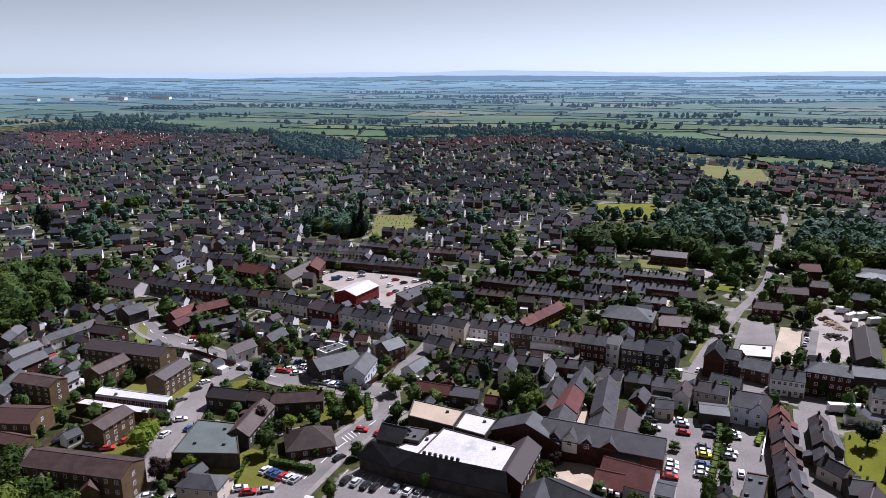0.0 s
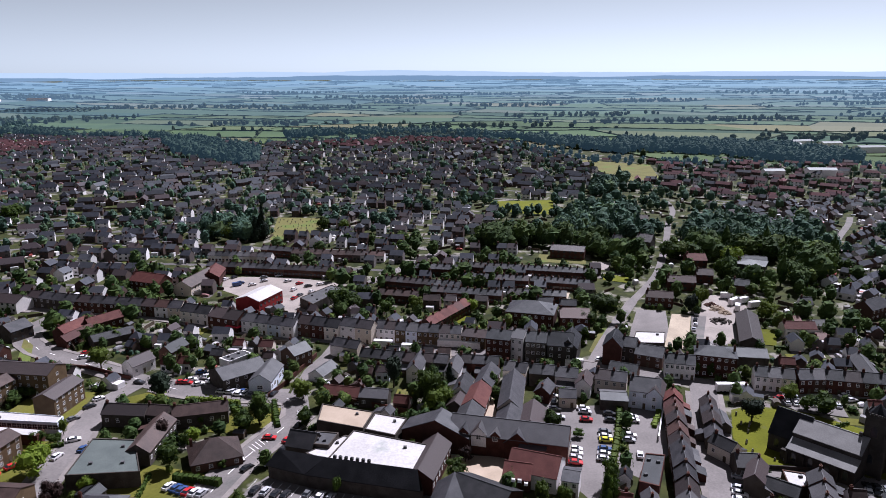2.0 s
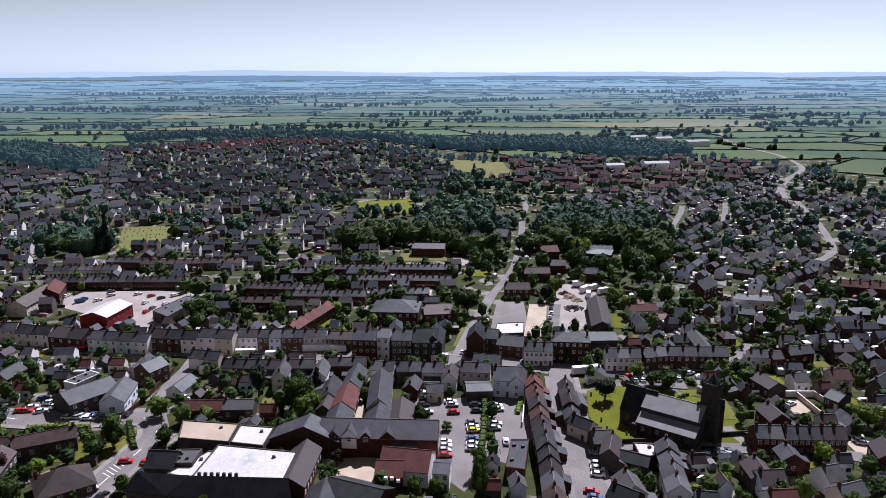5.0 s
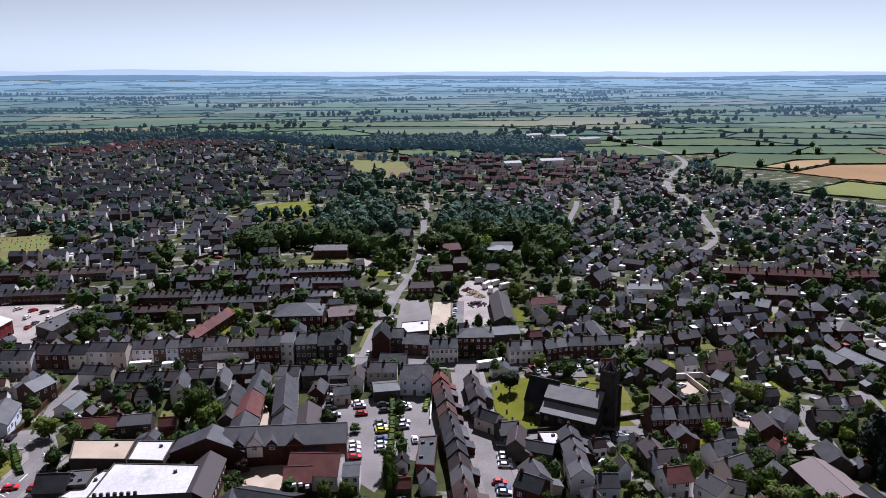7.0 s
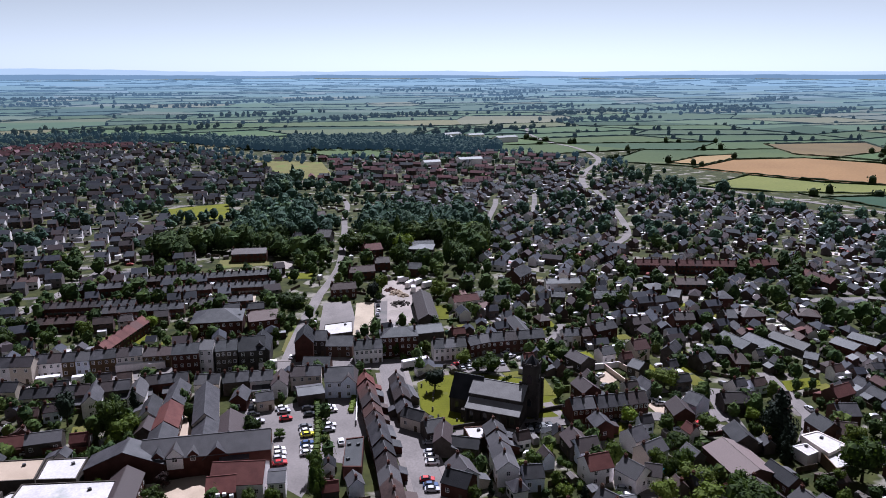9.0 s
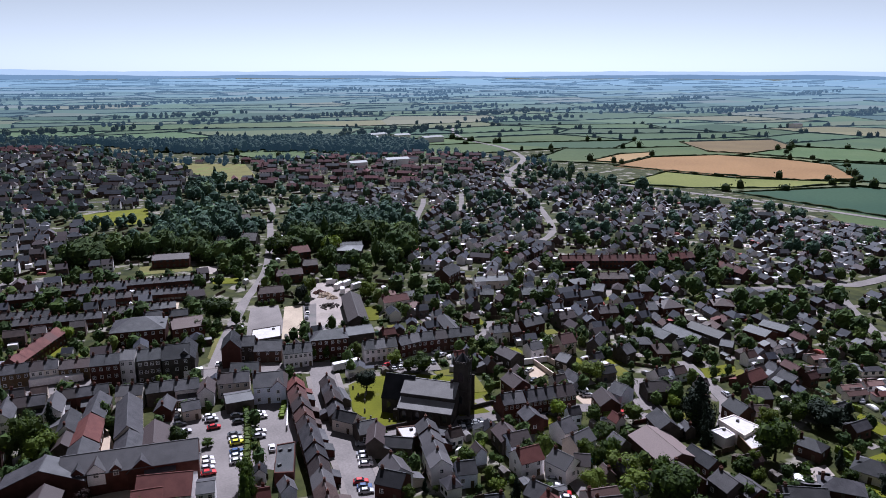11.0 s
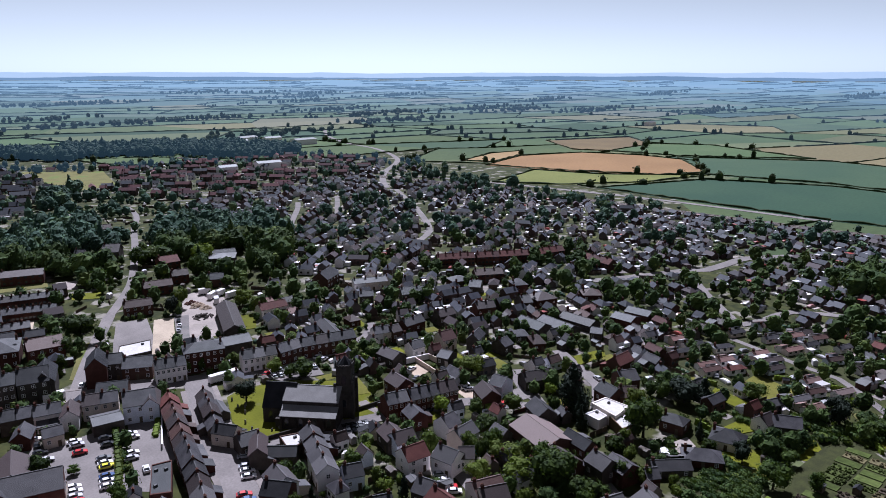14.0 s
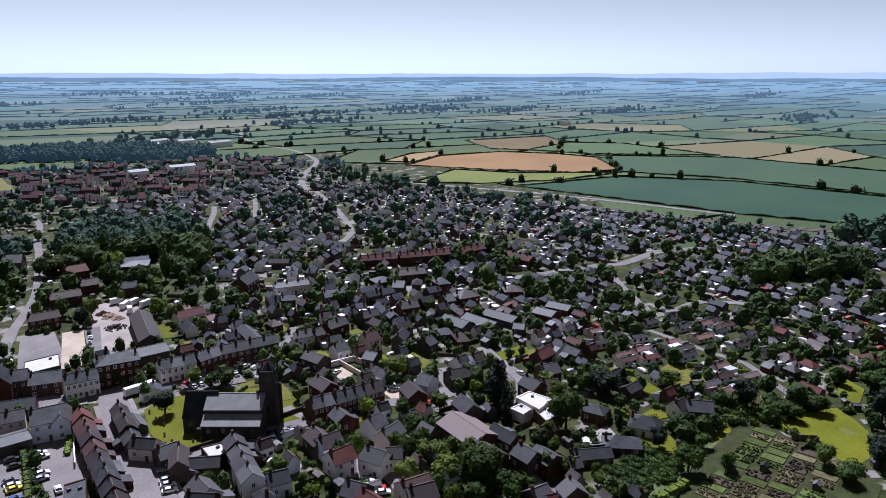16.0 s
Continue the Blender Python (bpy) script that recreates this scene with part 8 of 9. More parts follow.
def estate(poly, deg, roof, wall=None, row=25.0, pitch=9.0, bend=28.0, seed=1, sizes=((6.5, 7), (7.5, 7), (10, 7), (12, 7)), e=4.5, r=7.0, hips=0.15, lanes=3, skip=0.03, limit=330, turn=0.08):
    """Houses in gently bending rows, back gardens to one side and a lane to the other."""
    rng = random.Random(seed)
    xs, ys = [p[0] for p in poly], [p[1] for p in poly]
    cx, cy = (min(xs) + max(xs)) / 2, (min(ys) + max(ys)) / 2
    R = math.hypot(max(xs) - min(xs), max(ys) - min(ys)) / 2
    c, s = math.cos(radians(deg)), math.sin(radians(deg))
    def warp(u, v):
        w = bend * noise.noise((u / 170 + seed, v / 170, 0.5)), bend * noise.noise((u / 170, v / 170 + seed, 7.5))
        return cx + u * c - v * s + w[0], cy + u * s + v * c + w[1]
    def fits(q):
        return inside(*q, poly) and inside(*q, TOWN)
    v, k = -R, 0
    while v < R:
        u, lane = -R, []
        while lanes and k % lanes == 0 and u < R:
            q = warp(u, v + row * 0.46)
            if fits(q) and is_free(*q, 0, 3, 3) and math.hypot(*q) < 1150:
                lane.append(q)
            else:
                if len(lane) > 3:
                    ribbon("road", lane, 4.0, 0.028, FAR_TARMAC, "residential asphalt street")
                lane = []
            u += 8
        if len(lane) > 3:
            ribbon("road", lane, 4.0, 0.028, FAR_TARMAC, "residential asphalt street")
        u = -R
        while u < R:
            L, W = rng.choice(sizes)
            x, y = warp(u, v + rng.uniform(-1.5, 1.5))
            x1, y1 = warp(u, v)
            x2, y2 = warp(u + 4, v)
            base = math.degrees(math.atan2(y2 - y1, x2 - x1))
            a = base + (90 if rng.random() < turn else 0) + rng.uniform(-4, 4)
            d = math.hypot(x, y)
            if rng.random() > skip and fits((x, y)) and is_free(x, y, a, L - 1, W - 1):
                de = -2.2 if e > 4 and rng.random() < 0.12 else rng.choice((0, 0, 0.4))
                hip = rng.random() < hips
                if d > limit:
                    far_house(x, y, a, L, W, e + de, r + de, hip, rng, RED_TILE in roof and wall is BRICK)
                    taken(x, y, a, L - 1, W - 1)
                else:
                    house(x, y, round(a, 1), L, W, e + de, r + de, (rng.choice(wall) if isinstance(wall, tuple) else wall) if wall else WALLS, rng.choice(roof), hip, 1 if rng.random() < 0.6 else 0, 1)
                side = 1 if k % 2 else -1
                nx, ny = -math.sin(radians(base)) * side, math.cos(radians(base)) * side
                if rng.random() < 0.7:
                    q = (x + nx * rng.uniform(8, 11), y + ny * rng.uniform(8, 11))
                    if is_free(*q, base, 5, 1) and fits(q):
                        if d > 250:
                            far_hedge(*q, base, 8, rng)
                        elif rng.random() < 0.6:
                            shed(*q, round(base), *rng.choice(((2.6, 2.0), (3.2, 2.4), (2.2, 1.8))), rng.choice((TIMBER, TIMBER, RENDER)), rng.choice((LEAD, WHITE_ROOF, DARK_SLATE)))
                        else:
                            t = (ny, -nx)
                            fence(q[0] - t[0] * 4, q[1] - t[1] * 4, q[0] + t[0] * 4, q[1] + t[1] * 4)
                if d > 250:
                    far_plot(x, y, base, L, W, side, rng)
                if rng.random() < 0.8:
                    q = (x - nx * rng.uniform(5, 8), y - ny * rng.uniform(5, 8))
                    if is_free(*q, base, 3, 2) and fits(q) and d > 250:
                        far_car(*q, base + rng.choice((0, 90)))
                        taken(*q, base, 3, 2)
            u += max(pitch, L + 1.2 if rng.random() < 0.6 else L) * rng.uniform(0.95, 1.15)
        v += row * (1.0 if k % 2 else 0.92)
        k += 1


# park homes
estate([(276, 108), (326, 83), (328, 58), (304, 40), (262, 30), (240, 49), (250, 80), (262, 104)], -28, (PINK_TILE, PINK_TILE, RED_TILE, TILE, SLATE), (RENDER, RENDER, BLUE_RENDER), 6.6, 8.4, 4.0, 21, ((8.2, 3.8), (9, 3.8), (7.4, 3.8)), 2.1, 3.1, 0.25, 0, 0.02, 400, 0.0)
# close round the old streets: small plots
OLD = [(-170, 330), (-60, 345), (90, 290), (150, 250), (260, 270), (290, 200), (250, 60), (215, 45), (160, 40), (100, 120), (60, 130), (-60, 140), (-180, 150), (-230, 260)]
estate(OLD, -17, (SLATE, SLATE, TILE, SLATE, RED_TILE), (WALLS, WALLS, RENDER, STONE, BLUE_RENDER), 12.0, 6.0, 6.0, 3, ((5, 4.8), (6, 5), (7.5, 5.2), (4.4, 4.2)), 3.6, 5.6, 0.05, 0, 0.36, 290, 0.35)
estate(OLD, 62, (SLATE, LEAD, TILE, SLATE, DARK_SLATE), (WALLS, RENDER, STONE), 9.0, 5.0, 5.0, 4, ((5, 4.4), (4.2, 4), (6, 4.6)), 3.0, 4.6, 0.0, 0, 0.5, 250, 0.3)
estate([(-90, 620), (60, 640), (120, 560), (100, 430), (150, 380), (100, 300), (-40, 350), (-160, 370), (-190, 480)], -14, (SLATE, TILE, SLATE), None, 15.0, 6.5, 8.0, 5, ((6, 6), (8, 6)), 4.6, 6.8, 0.05, 3, 0.12)
estate([(-700, 1500), (-100, 1200), (-60, 620), (-160, 360), (-200, 260), (-480, 300), (-1100, 1000)], 12, (TILE, SLATE, TILE), None, 14.5, 6.2, 40.0, 7, ((7, 5.8), (9, 6), (12, 6.2), (17, 6.2)), 3.9, 6.7)
estate([(-110, 1250), (260, 1250), (290, 960), (310, 700), (190, 610), (60, 640), (-90, 620)], -25, (TILE, SLATE, TILE), None, 14.5, 6.2, 40.0, 9, ((7, 5.8), (9, 6), (12, 6.2), (17, 6.2)), 3.9, 6.7)
estate([(300, 905), (660, 830), (660, 640), (430, 560), (330, 560), (296, 700), (340, 726), (380, 830)], -40, (RED_TILE, RED_TILE, TILE), BRICK, 11.5, 6.0, 30.0, 13, ((6.5, 5.5), (11, 5.5), (16, 5.5)), 4.8, 7.0, 0.05, 4, 0.02)
estate([(240, 320), (300, 560), (430, 560), (640, 640), (600, 480), (570, 330), (560, 250), (330, 190), (250, 230)], 30, (SLATE, TILE, SLATE), None, 11.0, 5.2, 40.0, 15, ((5, 4.8), (6, 5), (8, 5), (12, 5)), 3.6, 5.4, lanes=0, skip=0.2)
estate([(250, 230), (330, 190), (570, 260), (570, 10), (520, -90), (300, -110), (260, -10), (262, 100)], 58, (SLATE, TILE, TILE, RED_TILE), None, 9.4, 5.2, 30.0, 17, ((5, 4.6), (6.2, 4.8), (8, 5)), 2.4, 4.1, 0.35, 0, 0.16)
estate([(-1100, 1000), (-480, 300), (-420, 250), (-150, 120), (-200, 260), (-160, 360), (-300, 500)], 20, (TILE, SLATE), None, 14.5, 6.2, 30.0, 19, ((7, 5.8), (9, 6), (12, 6.2), (17, 6.2)), 3.9, 6.7)
# distance haze is put into these colours: walls less red, roofs bluer
tagged(put("far_house_walls", FAR_WALLS.mesh("far_house_walls", [material("far_walls", ((0.125, 0.088, 0.078), (0.17, 0.118, 0.10), (0.30, 0.28, 0.27), (0.74, 0.74, 0.73)), 0.9, 0.4, 4, 0, 0.3, 0.5, island=True), GLASS, BRICK])), "walls of the distant housing estates", "", "", "stuff")
tagged(put("far_house_roofs", FAR_ROOFS.mesh("far_house_roofs", material("hazed_far_roofs", ((0.072, 0.078, 0.102), (0.108, 0.114, 0.142), (0.20, 0.21, 0.235), (0.135, 0.105, 0.112)), 0.7, 0.4, 4, 0, 0.5, 0.3, island=True))), "roofs of the distant housing estates", "", "", "stuff")
# a purple lens tint is put into the red of these tiles
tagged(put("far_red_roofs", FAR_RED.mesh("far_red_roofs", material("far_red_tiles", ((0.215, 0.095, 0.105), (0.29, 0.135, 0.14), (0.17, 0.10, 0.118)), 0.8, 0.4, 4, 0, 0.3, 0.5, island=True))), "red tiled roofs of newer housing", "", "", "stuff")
tagged(put("distant_cars", FAR_CARS.mesh("distant_cars", material("distant_car_paint", ((0.75, 0.75, 0.75), (0.70, 0.70, 0.72), (0.05, 0.055, 0.06), (0.30, 0.06, 0.05)), 0.3, 0.5, 3, 0, 0.3, 0.75, island=True))), "cars and white sheds along distant streets", "", "", "stuff")
tagged(put("garden_lawns", FAR_LAWNS.mesh("garden_lawns", material("far_lawns", ((0.115, 0.140, 0.030), (0.165, 0.185, 0.042), (0.23, 0.20, 0.075)), 0.95, 0.1, 1, 0.1, 0.45, 0.35, island=True))), "small lawns behind distant houses", "", "", "stuff")
tagged(put("drives", FAR_DRIVES.mesh("drives", material("far_drives", ((0.30, 0.27, 0.25), (0.40, 0.36, 0.33), (0.60, 0.54, 0.48)), 0.9, 0.1, 1, 0.1, 0.4, 0.35, island=True))), "paved drives before distant houses", "", "", "stuff")
tagged(put("garden_rooms", FAR_ROOMS.mesh("garden_rooms", material("garden_room_white", ((0.66, 0.66, 0.66), (0.74, 0.74, 0.73), (0.42, 0.42, 0.42)), 0.4, 0.3, 2, 0, 0.3, 0.5, island=True))), "white garden rooms and pale garages", "", "", "stuff")
tagged(put("garden_hedges", FAR_HEDGES.mesh("garden_hedges", HAZED_LEAF)), "hedges between distant gardens", "", "", "stuff")


# ---- things in the near gardens ----
def garden_clutter(poly, deg, count, seed):
    """Lawns, patios, sheds, fences and hedges on the ground that is left between the houses."""
    rng = random.Random(seed)
    xs, ys = [p[0] for p in poly], [p[1] for p in poly]
    made = 0
    for _ in range(6000):
        if made >= count:
            break
        x, y = rng.uniform(min(xs), max(xs)), rng.uniform(min(ys), max(ys))
        if not inside(x, y, poly) or not is_free(x, y, deg, 3, 3) or math.hypot(x, y) < 140:
            continue
        a = deg + rng.choice((0, 90)) + rng.uniform(-3, 3)
        q, made = rng.random(), made + 1
        c, s = math.cos(radians(a)), math.sin(radians(a))
        if q < 0.2:
            w, d = rng.uniform(2.5, 5), rng.uniform(2, 3.5)
            z = 0.03 + 0.0007 * made
            flat("lawn", [(x + i * w * c - j * d * s, y + i * w * s + j * d * c) for i, j in ((-1, -1), (1, -1), (1, 1), (-1, 1))], z, rng.choice((LAWN, GRASS, GRASS)), "small green garden lawn", depth=0.2)
            taken(x, y, a, 2 * w, 2 * d)
        elif q < 0.34:
            flat("patio", [(x + i * 2 * c - j * 1.6 * s, y + i * 2 * s + j * 1.6 * c) for i, j in ((-1, -1), (1, -1), (1, 1), (-1, 1))], 0.12, PAVING, "paved garden patio", depth=0.2)
            taken(x, y, a, 4, 3)
        elif q < 0.56:
            shed(x, y, round(a), *rng.choice(((2.6, 2.0), (3.4, 2.6), (2.2, 1.8))), rng.choice((TIMBER, TIMBER, RENDER)), rng.choice((LEAD, WHITE_ROOF, DARK_SLATE, LEAD)))
        elif q < 0.86:
            hedge(x - 3 * c, y - 3 * s, x + 3 * c, y + 3 * s, rng.uniform(1.2, 2.4), rng.uniform(1, 1.8), rng.choice((LEAF, LEAF, LIME)))
            taken(x, y, a, 6, 1)
        else:
            fence(x - 4 * c, y - 4 * s, x + 4 * c, y + 4 * s)
            taken(x, y, a, 8, 1)


garden_clutter(OLD, -17, 430, 31)
garden_clutter([(150, 40), (215, 45), (250, 60), (290, 120), (260, -20), (200, -20)], 30, 80, 32)

# ---- trees ----
woods, copse, far_woods = Kit(), Kit(), Kit()
for poly in WOODLAND:
    xs, ys = [p[0] for p in poly], [p[1] for p in poly]
    for i in range(int((max(xs) - min(xs)) * (max(ys) - min(ys)) / 46)):
        x, y = RNG.uniform(min(xs), max(xs)), RNG.uniform(min(ys), max(ys))
        x, y = x + RNG.uniform(-4, 4), y + RNG.uniform(-4, 4)
        if inside(x, y, poly) and not (cells(x, y, 0, 6, 6) & TREE_FREE):
            r = math.hypot(x, y)
            h = RNG.uniform(5, 10) if r < 330 else RNG.uniform(9, 17)
            slim = RNG.random() < 0.12
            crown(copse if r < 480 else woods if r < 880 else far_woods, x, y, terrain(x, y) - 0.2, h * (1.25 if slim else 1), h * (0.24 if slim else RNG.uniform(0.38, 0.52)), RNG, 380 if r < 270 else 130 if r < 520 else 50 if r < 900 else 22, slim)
            taken(x, y, 0, 5, 5)
gardens, middle = Kit(), Kit()
for i in range(40000):
    a, r = radians(RNG.uniform(-22, 125)), 250 + 1300 * RNG.random()
    x, y = r * math.cos(a), r * math.sin(a)
    if inside(x, y, TOWN) and is_free(x, y, 0, 1, 1) and noise.noise((x / 45, y / 45, 3)) > (-0.02 if r > 420 else -0.25):
        h = 3 + 9 * RNG.random() ** 1.7
        if r > 330:
            if r < 620 and h > 5:
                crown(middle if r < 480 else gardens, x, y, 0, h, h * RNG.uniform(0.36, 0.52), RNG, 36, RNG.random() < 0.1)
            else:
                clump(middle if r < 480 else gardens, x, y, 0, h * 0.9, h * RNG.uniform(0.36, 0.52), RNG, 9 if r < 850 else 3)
            taken(x, y, 0, 3, 3)
for x, y in LINESIDE:
    clump(woods, x, y, 0, scrub.uniform(2, 6), scrub.uniform(1.8, 4), scrub, 20)
tagged(put("woodland", woods.mesh("woodland", HAZED_LEAF)), "dense dark green trees between the houses", "", "", "stuff")
tagged(put("woodland", copse.mesh("woodland", WOODS)), "leafy green trees beside the gardens", "", "", "stuff")
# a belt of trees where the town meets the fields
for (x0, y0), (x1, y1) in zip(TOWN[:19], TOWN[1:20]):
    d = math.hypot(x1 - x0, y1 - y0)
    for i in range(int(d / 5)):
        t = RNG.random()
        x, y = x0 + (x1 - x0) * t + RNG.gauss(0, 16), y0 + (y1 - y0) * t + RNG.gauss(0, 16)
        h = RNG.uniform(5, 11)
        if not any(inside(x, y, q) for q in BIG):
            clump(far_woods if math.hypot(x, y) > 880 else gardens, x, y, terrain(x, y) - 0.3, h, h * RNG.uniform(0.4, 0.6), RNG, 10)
# a faint blue glow in the leaves stands for haze over these woods
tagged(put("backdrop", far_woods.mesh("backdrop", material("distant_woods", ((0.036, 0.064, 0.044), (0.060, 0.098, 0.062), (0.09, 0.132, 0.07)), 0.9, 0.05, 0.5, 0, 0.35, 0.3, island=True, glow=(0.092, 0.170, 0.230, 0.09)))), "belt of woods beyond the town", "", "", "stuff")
tagged(put("garden_trees", middle.mesh("garden_trees", WOODS)), "green garden trees behind the high street", "", "", "stuff")
tagged(put("garden_trees", gardens.mesh("garden_trees", HAZED_LEAF)), "garden trees among the distant houses", "", "", "stuff")

near = 0
nearer = Kit()
for i in range(7000):
    a, r = radians(RNG.uniform(-25, 128)), RNG.uniform(150, 335)
    x, y = r * math.cos(a), r * math.sin(a)
    if is_free(x, y, 0, 1, 1) and inside(x, y, TOWN):
        h = RNG.uniform(2.5, 8.5)
        if r > 225 or near > 170:
            crown(nearer, x, y, 0, h, h * RNG.uniform(0.34, 0.5), RNG, 90)
            taken(x, y, 0, 3, 3)
            continue
        m = RNG.choices((LEAF, LIME, NEEDLE, COPPER), (8, 1, 2, 0.4))[0]
        tree(x, y, h, h * RNG.uniform(0.3, 0.5) if m != NEEDLE else h * 0.22, m, "cone" if m == NEEDLE else "broad", 520)
        taken(x, y, 0, 3, 3)
        near += 1


tagged(put("garden_trees", nearer.mesh("garden_trees", WOODS)), "small trees crowded among the gardens", "", "", "stuff")

# sheds, greenhouses and fences, too many to count
huts, palings = Kit(), Kit()
for i in range(5200):
    a, r = radians(RNG.uniform(-25, 128)), RNG.uniform(150, 720)
    x, y = r * math.cos(a), r * math.sin(a)
    if not inside(x, y, TOWN) or not is_free(x, y, 0, 1, 1):
        continue
    b = math.radians(RNG.choice((-17, 73, 30, 120)) + RNG.uniform(-6, 6))
    c, s = math.cos(b), math.sin(b)
    if RNG.random() < 0.45:
        p, q, h = RNG.uniform(0.8, 1.7), RNG.uniform(0.7, 1.2), RNG.uniform(1.7, 2.2)
        base = [(x + i * p * c - j * q * s, y + i * p * s + j * q * c) for i, j in ((-1, -1), (1, -1), (1, 1), (-1, 1))]
        ends = [(x + i * p * c, y + i * p * s, h + 0.5) for i in (-1, 1)]
        huts.add([(*k, -0.1) for k in base] + [(*k, h) for k in base] + ends, [(0, 1, 5, 4), (1, 2, 6, 9, 5), (2, 3, 7, 6), (3, 0, 4, 8, 7), (4, 5, 9, 8), (6, 7, 8, 9)])
    else:
        p, q, h = RNG.uniform(2.5, 6), 0.06, RNG.uniform(1.2, 1.8)
        base = [(x + i * p * c - j * q * s, y + i * p * s + j * q * c) for i, j in ((-1, -1), (1, -1), (1, 1), (-1, 1))]
        palings.add([(*k, -0.1) for k in base] + [(*k, h) for k in base], [(0, 1, 5, 4), (1, 2, 6, 5), (2, 3, 7, 6), (3, 0, 4, 7), (4, 5, 6, 7)])
tagged(put("garden_sheds", huts.mesh("garden_sheds", material("shed_paint", ((0.16, 0.13, 0.10), (0.30, 0.28, 0.26), (0.62, 0.62, 0.62), (0.70, 0.70, 0.70)), 0.7, 0.5, 3, 0, 0.3, 0.4, island=True))), "small sheds and greenhouses behind the houses", "", "", "stuff")
tagged(put("garden_fences", palings.mesh("garden_fences", TIMBER)), "timber fences between the gardens", "", "", "stuff")


shrubs = Kit()
for i in range(14000):
    a, r = radians(RNG.uniform(-25, 128)), RNG.uniform(150, 345)
    x, y = r * math.cos(a), r * math.sin(a)
    if is_free(x, y, 0, 1, 1) and inside(x, y, TOWN) and noise.noise((x / 18, y / 18, 9)) > -0.2:
        h = RNG.uniform(0.8, 3.0)
        clump(shrubs, x, y, -0.1, h, h * RNG.uniform(0.45, 0.8), RNG, 22)
WILD = [(150, 40), (166, 70), (215, 78), (262, 42), (262, 5), (245, -40), (180, -40)]
for i in range(5200):
    x, y = RNG.uniform(150, 262), RNG.uniform(-40, 78)
    if inside(x, y, WILD) and is_free(x, y, 0, 1, 1):
        h = RNG.uniform(0.7, 2.8)
        clump(shrubs, x, y, -0.1, h, h * RNG.uniform(0.5, 0.9), RNG, 40)
# growth between the houses and the allotments
for rough, count, lo, hi in (([(178, 62), (192, 58), (197, 46), (184, 42), (174, 50)], 420, 0.6, 2.0), ([(197, 45), (208, 45), (226, 38), (236, 36), (244, 44), (228, 55), (212, 50)], 300, 1.0, 3.2), ([(232, 26), (240, 33), (262, 22), (262, 12), (254, 18)], 200, 1.0, 3.0)):
    xs, ys = [p[0] for p in rough], [p[1] for p in rough]
    for i in range(count):
        x, y = RNG.uniform(min(xs), max(xs)), RNG.uniform(min(ys), max(ys))
        if inside(x, y, rough) and not cells(x, y, 0, 2, 2) & BUILT:
            h = RNG.uniform(lo, hi)
            if hi > 2.5 and RNG.random() < 0.14:
                crown(shrubs, x, y, -0.1, h * 2.6, h * 1.2, RNG, 160)
            else:
                clump(shrubs, x, y, -0.1, h, h * RNG.uniform(0.5, 0.9), RNG, 40)
tagged(put("garden_shrubs", shrubs.mesh("garden_shrubs", WOODS)), "bushes and rough growth in the gardens", "", "", "stuff")


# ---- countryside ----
# glow paints distance haze onto a band; blue scales the ground's own colour
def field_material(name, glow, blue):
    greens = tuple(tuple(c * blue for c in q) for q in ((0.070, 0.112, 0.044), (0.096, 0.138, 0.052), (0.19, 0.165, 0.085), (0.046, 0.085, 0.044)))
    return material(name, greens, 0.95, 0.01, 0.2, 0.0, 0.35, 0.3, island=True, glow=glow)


EDGES = (0, 1250, 1650, 2050, 2450, 2850, 3300, 3800, 4640)
BANDS = []
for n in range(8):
    # each farther band gets more painted blue haze and less colour of its own
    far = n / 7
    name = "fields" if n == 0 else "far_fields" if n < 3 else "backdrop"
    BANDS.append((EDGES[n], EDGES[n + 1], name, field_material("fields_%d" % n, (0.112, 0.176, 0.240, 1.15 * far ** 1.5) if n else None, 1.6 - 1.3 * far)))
kits = [Kit() for _ in BANDS]
hedges = [Kit() for _ in BANDS]
GX, GY = 215.0, 118.0
CORNER = {}


def corner(i, j):
    if (i, j) not in CORNER:
        rng = random.Random(i * 1009 + j * 31)
        x, y = i * GX + rng.uniform(-80, 80), j * GY + rng.uniform(-42, 42)
        c, s = math.cos(-0.38), math.sin(-0.38)
        CORNER[i, j] = (x * c - y * s, x * s + y * c)
    return CORNER[i, j]


def band(x, y):
    r = math.hypot(x, y)
    for n, (lo, hi, _, _) in enumerate(BANDS):
        if lo <= r < hi:
            return n
    return None


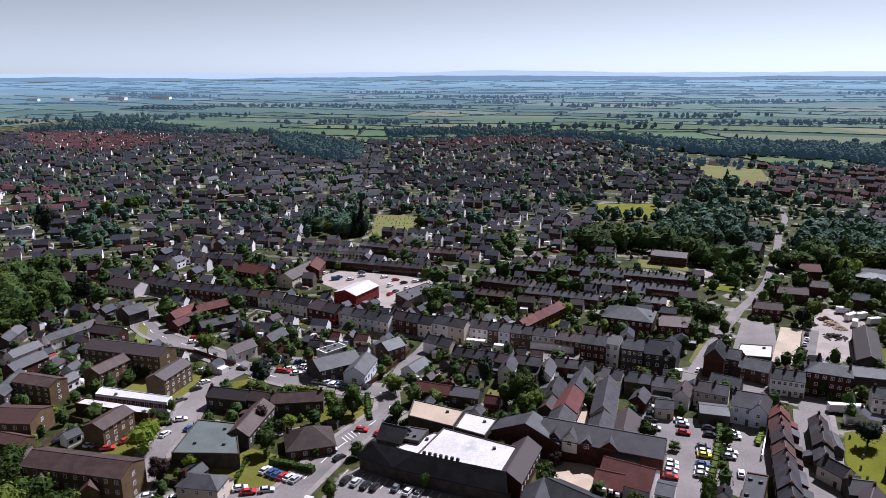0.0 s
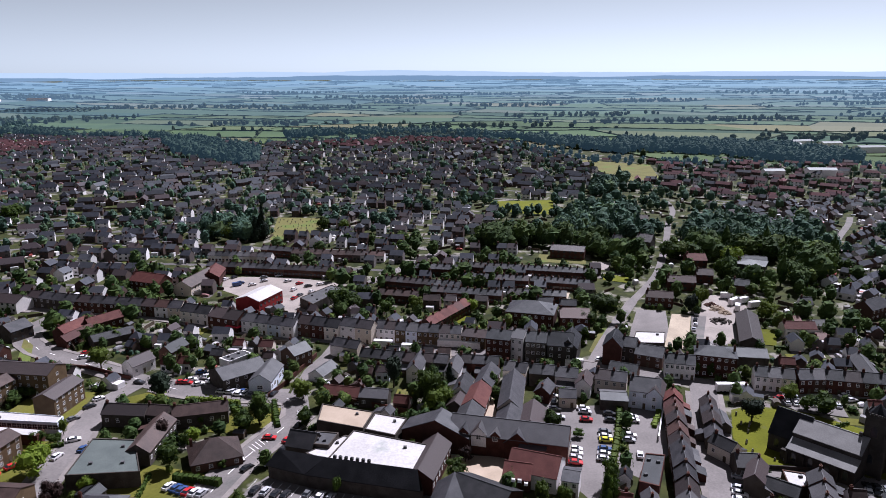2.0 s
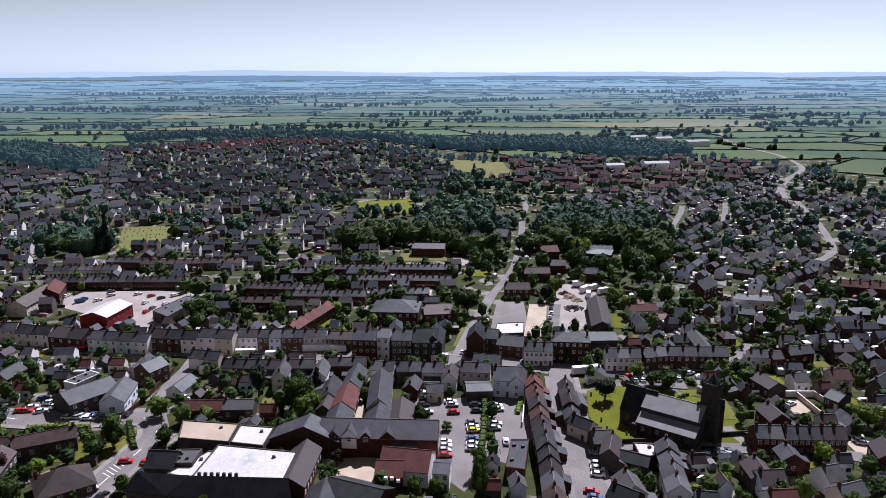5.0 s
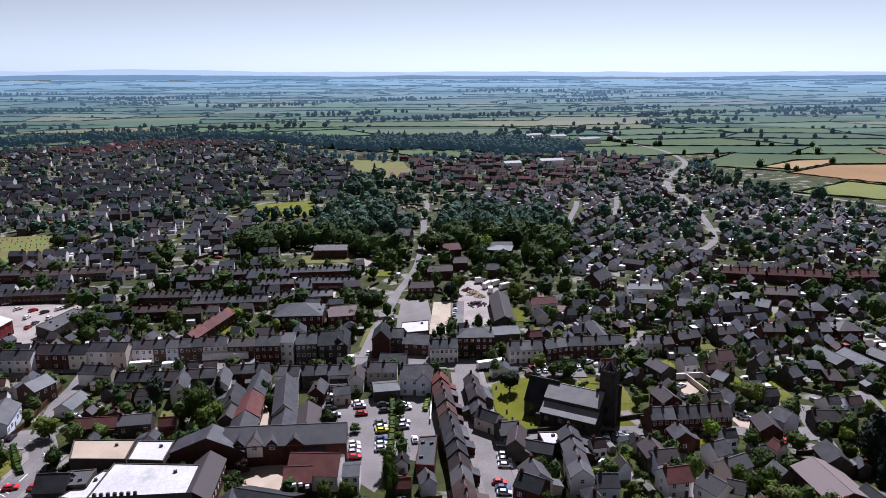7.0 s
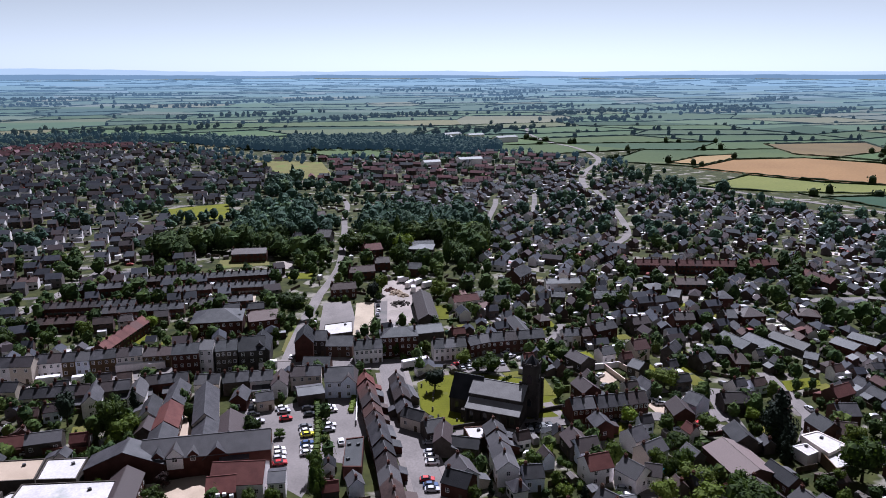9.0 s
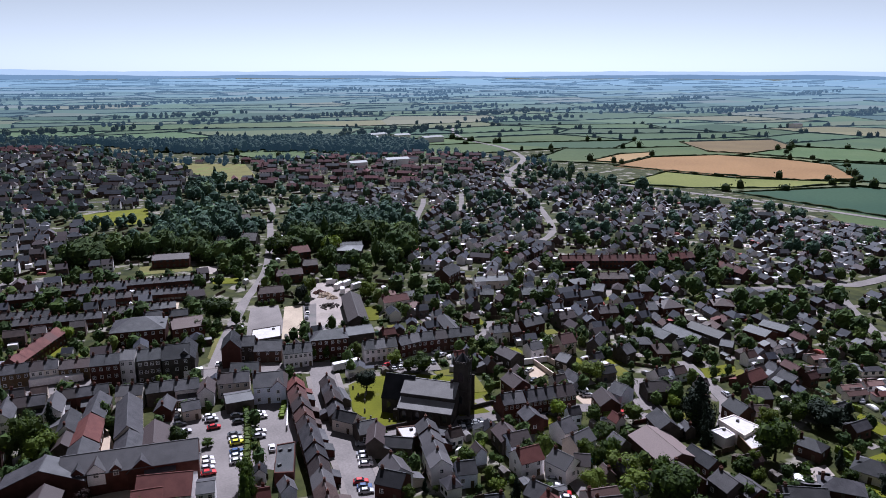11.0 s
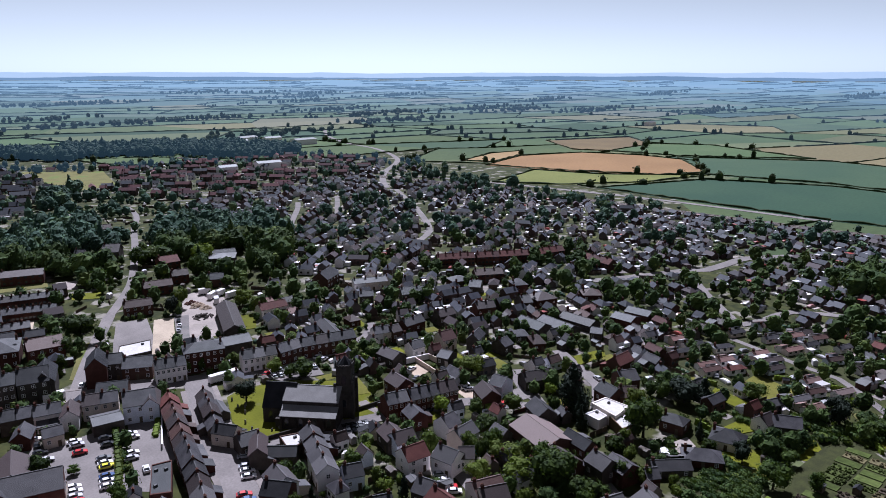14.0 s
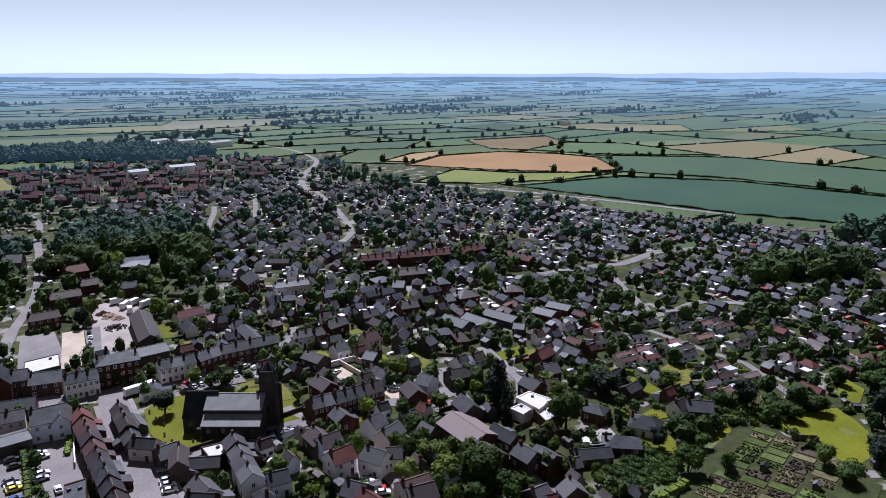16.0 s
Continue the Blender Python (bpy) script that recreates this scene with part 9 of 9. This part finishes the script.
def hedge_line(p, q, rng, keep=True, trees=0.08):
    """A continuous uneven hedge with a field tree here and there."""
    d = math.hypot(q[0] - p[0], q[1] - p[1])
    b0 = band(*p) or 0
    n = max(1, int(d / (7 + 2.6 * b0)))
    s = Vector((-(q[1] - p[1]), q[0] - p[0])) / d
    w, last = rng.uniform(0.7, 1.5) * (1 + 0.3 * b0), None
    for i in range(n + 1):
        t = i / n
        x, y = p[0] + (q[0] - p[0]) * t + rng.uniform(-0.8, 0.8), p[1] + (q[1] - p[1]) * t + rng.uniform(-0.8, 0.8)
        b = band(x, y)
        if b is None or inside(x, y, TOWN) or (keep and any(inside(x, y, g) for g in BIG)):
            last = None
            continue
        z, h = terrain(x, y) - 0.3, rng.uniform(1.2, 2.6) * (1 + 0.2 * b)
        now = [(x - s.x * w, y - s.y * w, z), (x - s.x * w * 0.6, y - s.y * w * 0.6, z + h), (x + s.x * w * 0.6, y + s.y * w * 0.6, z + h * 0.9), (x + s.x * w, y + s.y * w, z)]
        if last and last[1] == b:
            hedges[b].add(last[0] + now, [(0, 4, 5, 1), (1, 5, 6, 2), (2, 6, 7, 3)])
        last = (now, b)
        if rng.random() < trees - 0.016 * b:
            clump(hedges[b], x, y, z, rng.uniform(6, 12), rng.uniform(3.5, 6.5), rng, max(0, 12 - 4 * b))


FR = random.Random(5)
for edge in BIG:
    for p, q in zip(edge, edge[1:] + edge[:1]):
        hedge_line((p[0] * 1.004, p[1] * 1.004), (q[0] * 1.004, q[1] * 1.004), FR, False, 0.05)
for i in range(-28, 29):
    for j in range(-44, 45):
        pts = [corner(i, j), corner(i + 1, j), corner(i + 1, j + 1), corner(i, j + 1)]
        mx, my = sum(p[0] for p in pts) / 4, sum(p[1] for p in pts) / 4
        ang, r = math.degrees(math.atan2(my, mx)), math.hypot(mx, my)
        b = band(mx, my)
        if b is None or r > 4560 or not -35 < ang < 138 or inside(mx, my, TOWN):
            continue
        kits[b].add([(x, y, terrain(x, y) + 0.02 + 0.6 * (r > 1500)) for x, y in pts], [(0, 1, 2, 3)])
        if FR.random() < 0.9 - 0.05 * b:
            hedge_line(pts[0], pts[1], FR)
        if FR.random() < 0.75 - 0.07 * b:
            hedge_line(pts[0], pts[3], FR)
        if 0 < b < 6 and FR.random() < 0.12:
            for _ in range(46):
                x, y = mx + FR.gauss(0, 95), my + FR.gauss(0, 26)
                if inside(x, y, TOWN) or any(inside(x, y, g) for g in BIG):
                    continue
                clump(hedges[b], x, y, terrain(x, y), FR.uniform(8, 14), FR.uniform(5, 8), FR, max(0, 10 - 4 * b))
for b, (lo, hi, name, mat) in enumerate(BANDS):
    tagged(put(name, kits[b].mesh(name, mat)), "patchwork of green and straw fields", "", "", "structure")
    tag = "hedgerows" if b == 0 else "far_hedgerows" if b < 3 else "distant_hedgerows"
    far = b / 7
    # past the first band the hedges glow blue, haze put into the leaf material
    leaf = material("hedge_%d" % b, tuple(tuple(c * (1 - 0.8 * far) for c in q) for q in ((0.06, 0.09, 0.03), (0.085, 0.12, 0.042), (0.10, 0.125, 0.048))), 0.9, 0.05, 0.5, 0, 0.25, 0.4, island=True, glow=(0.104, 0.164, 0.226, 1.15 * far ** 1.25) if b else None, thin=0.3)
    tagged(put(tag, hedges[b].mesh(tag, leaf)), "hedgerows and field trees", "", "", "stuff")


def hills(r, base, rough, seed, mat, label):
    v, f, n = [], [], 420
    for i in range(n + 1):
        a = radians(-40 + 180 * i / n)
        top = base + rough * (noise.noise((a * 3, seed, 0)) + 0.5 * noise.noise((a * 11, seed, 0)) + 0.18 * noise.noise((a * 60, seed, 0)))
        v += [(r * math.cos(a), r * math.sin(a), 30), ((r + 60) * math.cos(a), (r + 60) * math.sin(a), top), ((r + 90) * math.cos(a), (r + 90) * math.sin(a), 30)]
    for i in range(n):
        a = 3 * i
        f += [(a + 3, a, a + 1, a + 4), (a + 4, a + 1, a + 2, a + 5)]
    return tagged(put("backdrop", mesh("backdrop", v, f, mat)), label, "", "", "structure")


# both ridges glow, with the blue and pale of haze painted in
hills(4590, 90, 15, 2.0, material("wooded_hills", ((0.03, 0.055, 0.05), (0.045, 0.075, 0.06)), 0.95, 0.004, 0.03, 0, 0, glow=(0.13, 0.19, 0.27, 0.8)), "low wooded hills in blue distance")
hills(4780, 116, 17, 5.0, material("far_downs", ((0.10, 0.13, 0.15), (0.12, 0.15, 0.17)), 0.95, 0.004, 0.03, 0, 0, glow=(0.29, 0.345, 0.41, 0.98)), "downs on the horizon, paled by painted haze")

# sheds and a solar farm out in the fields
for x, y, L in [(-1176, 2651, 60), (-1041, 2707, 70), (-1323, 2581, 40), (-1416, 2531, 40), (693, 1021, 40), (719, 984, 30), (651, 975, 25), (734, 921, 40), (455, 709, 22), (511, 709, 30), (1499, 685, 30)]:
    warehouse(x, y, L, (x * 7 + y) % 40 - 20)
panels = Kit()
for i in range(16):
    for j in range(3):
        x, y = -960 + i * 16 + j * 4, 2190 + j * 70
        z = terrain(x, y)
        panels.add([(x, y - 30, z + 0.8), (x + 7, y - 30, z + 3.2), (x + 7, y + 30, z + 3.2), (x, y + 30, z + 0.8)], [(0, 1, 2, 3)])
tagged(put("solar_panels", panels.mesh("solar_panels", LEAD)), "rows of solar panels in a far field", "", "", "stuff")
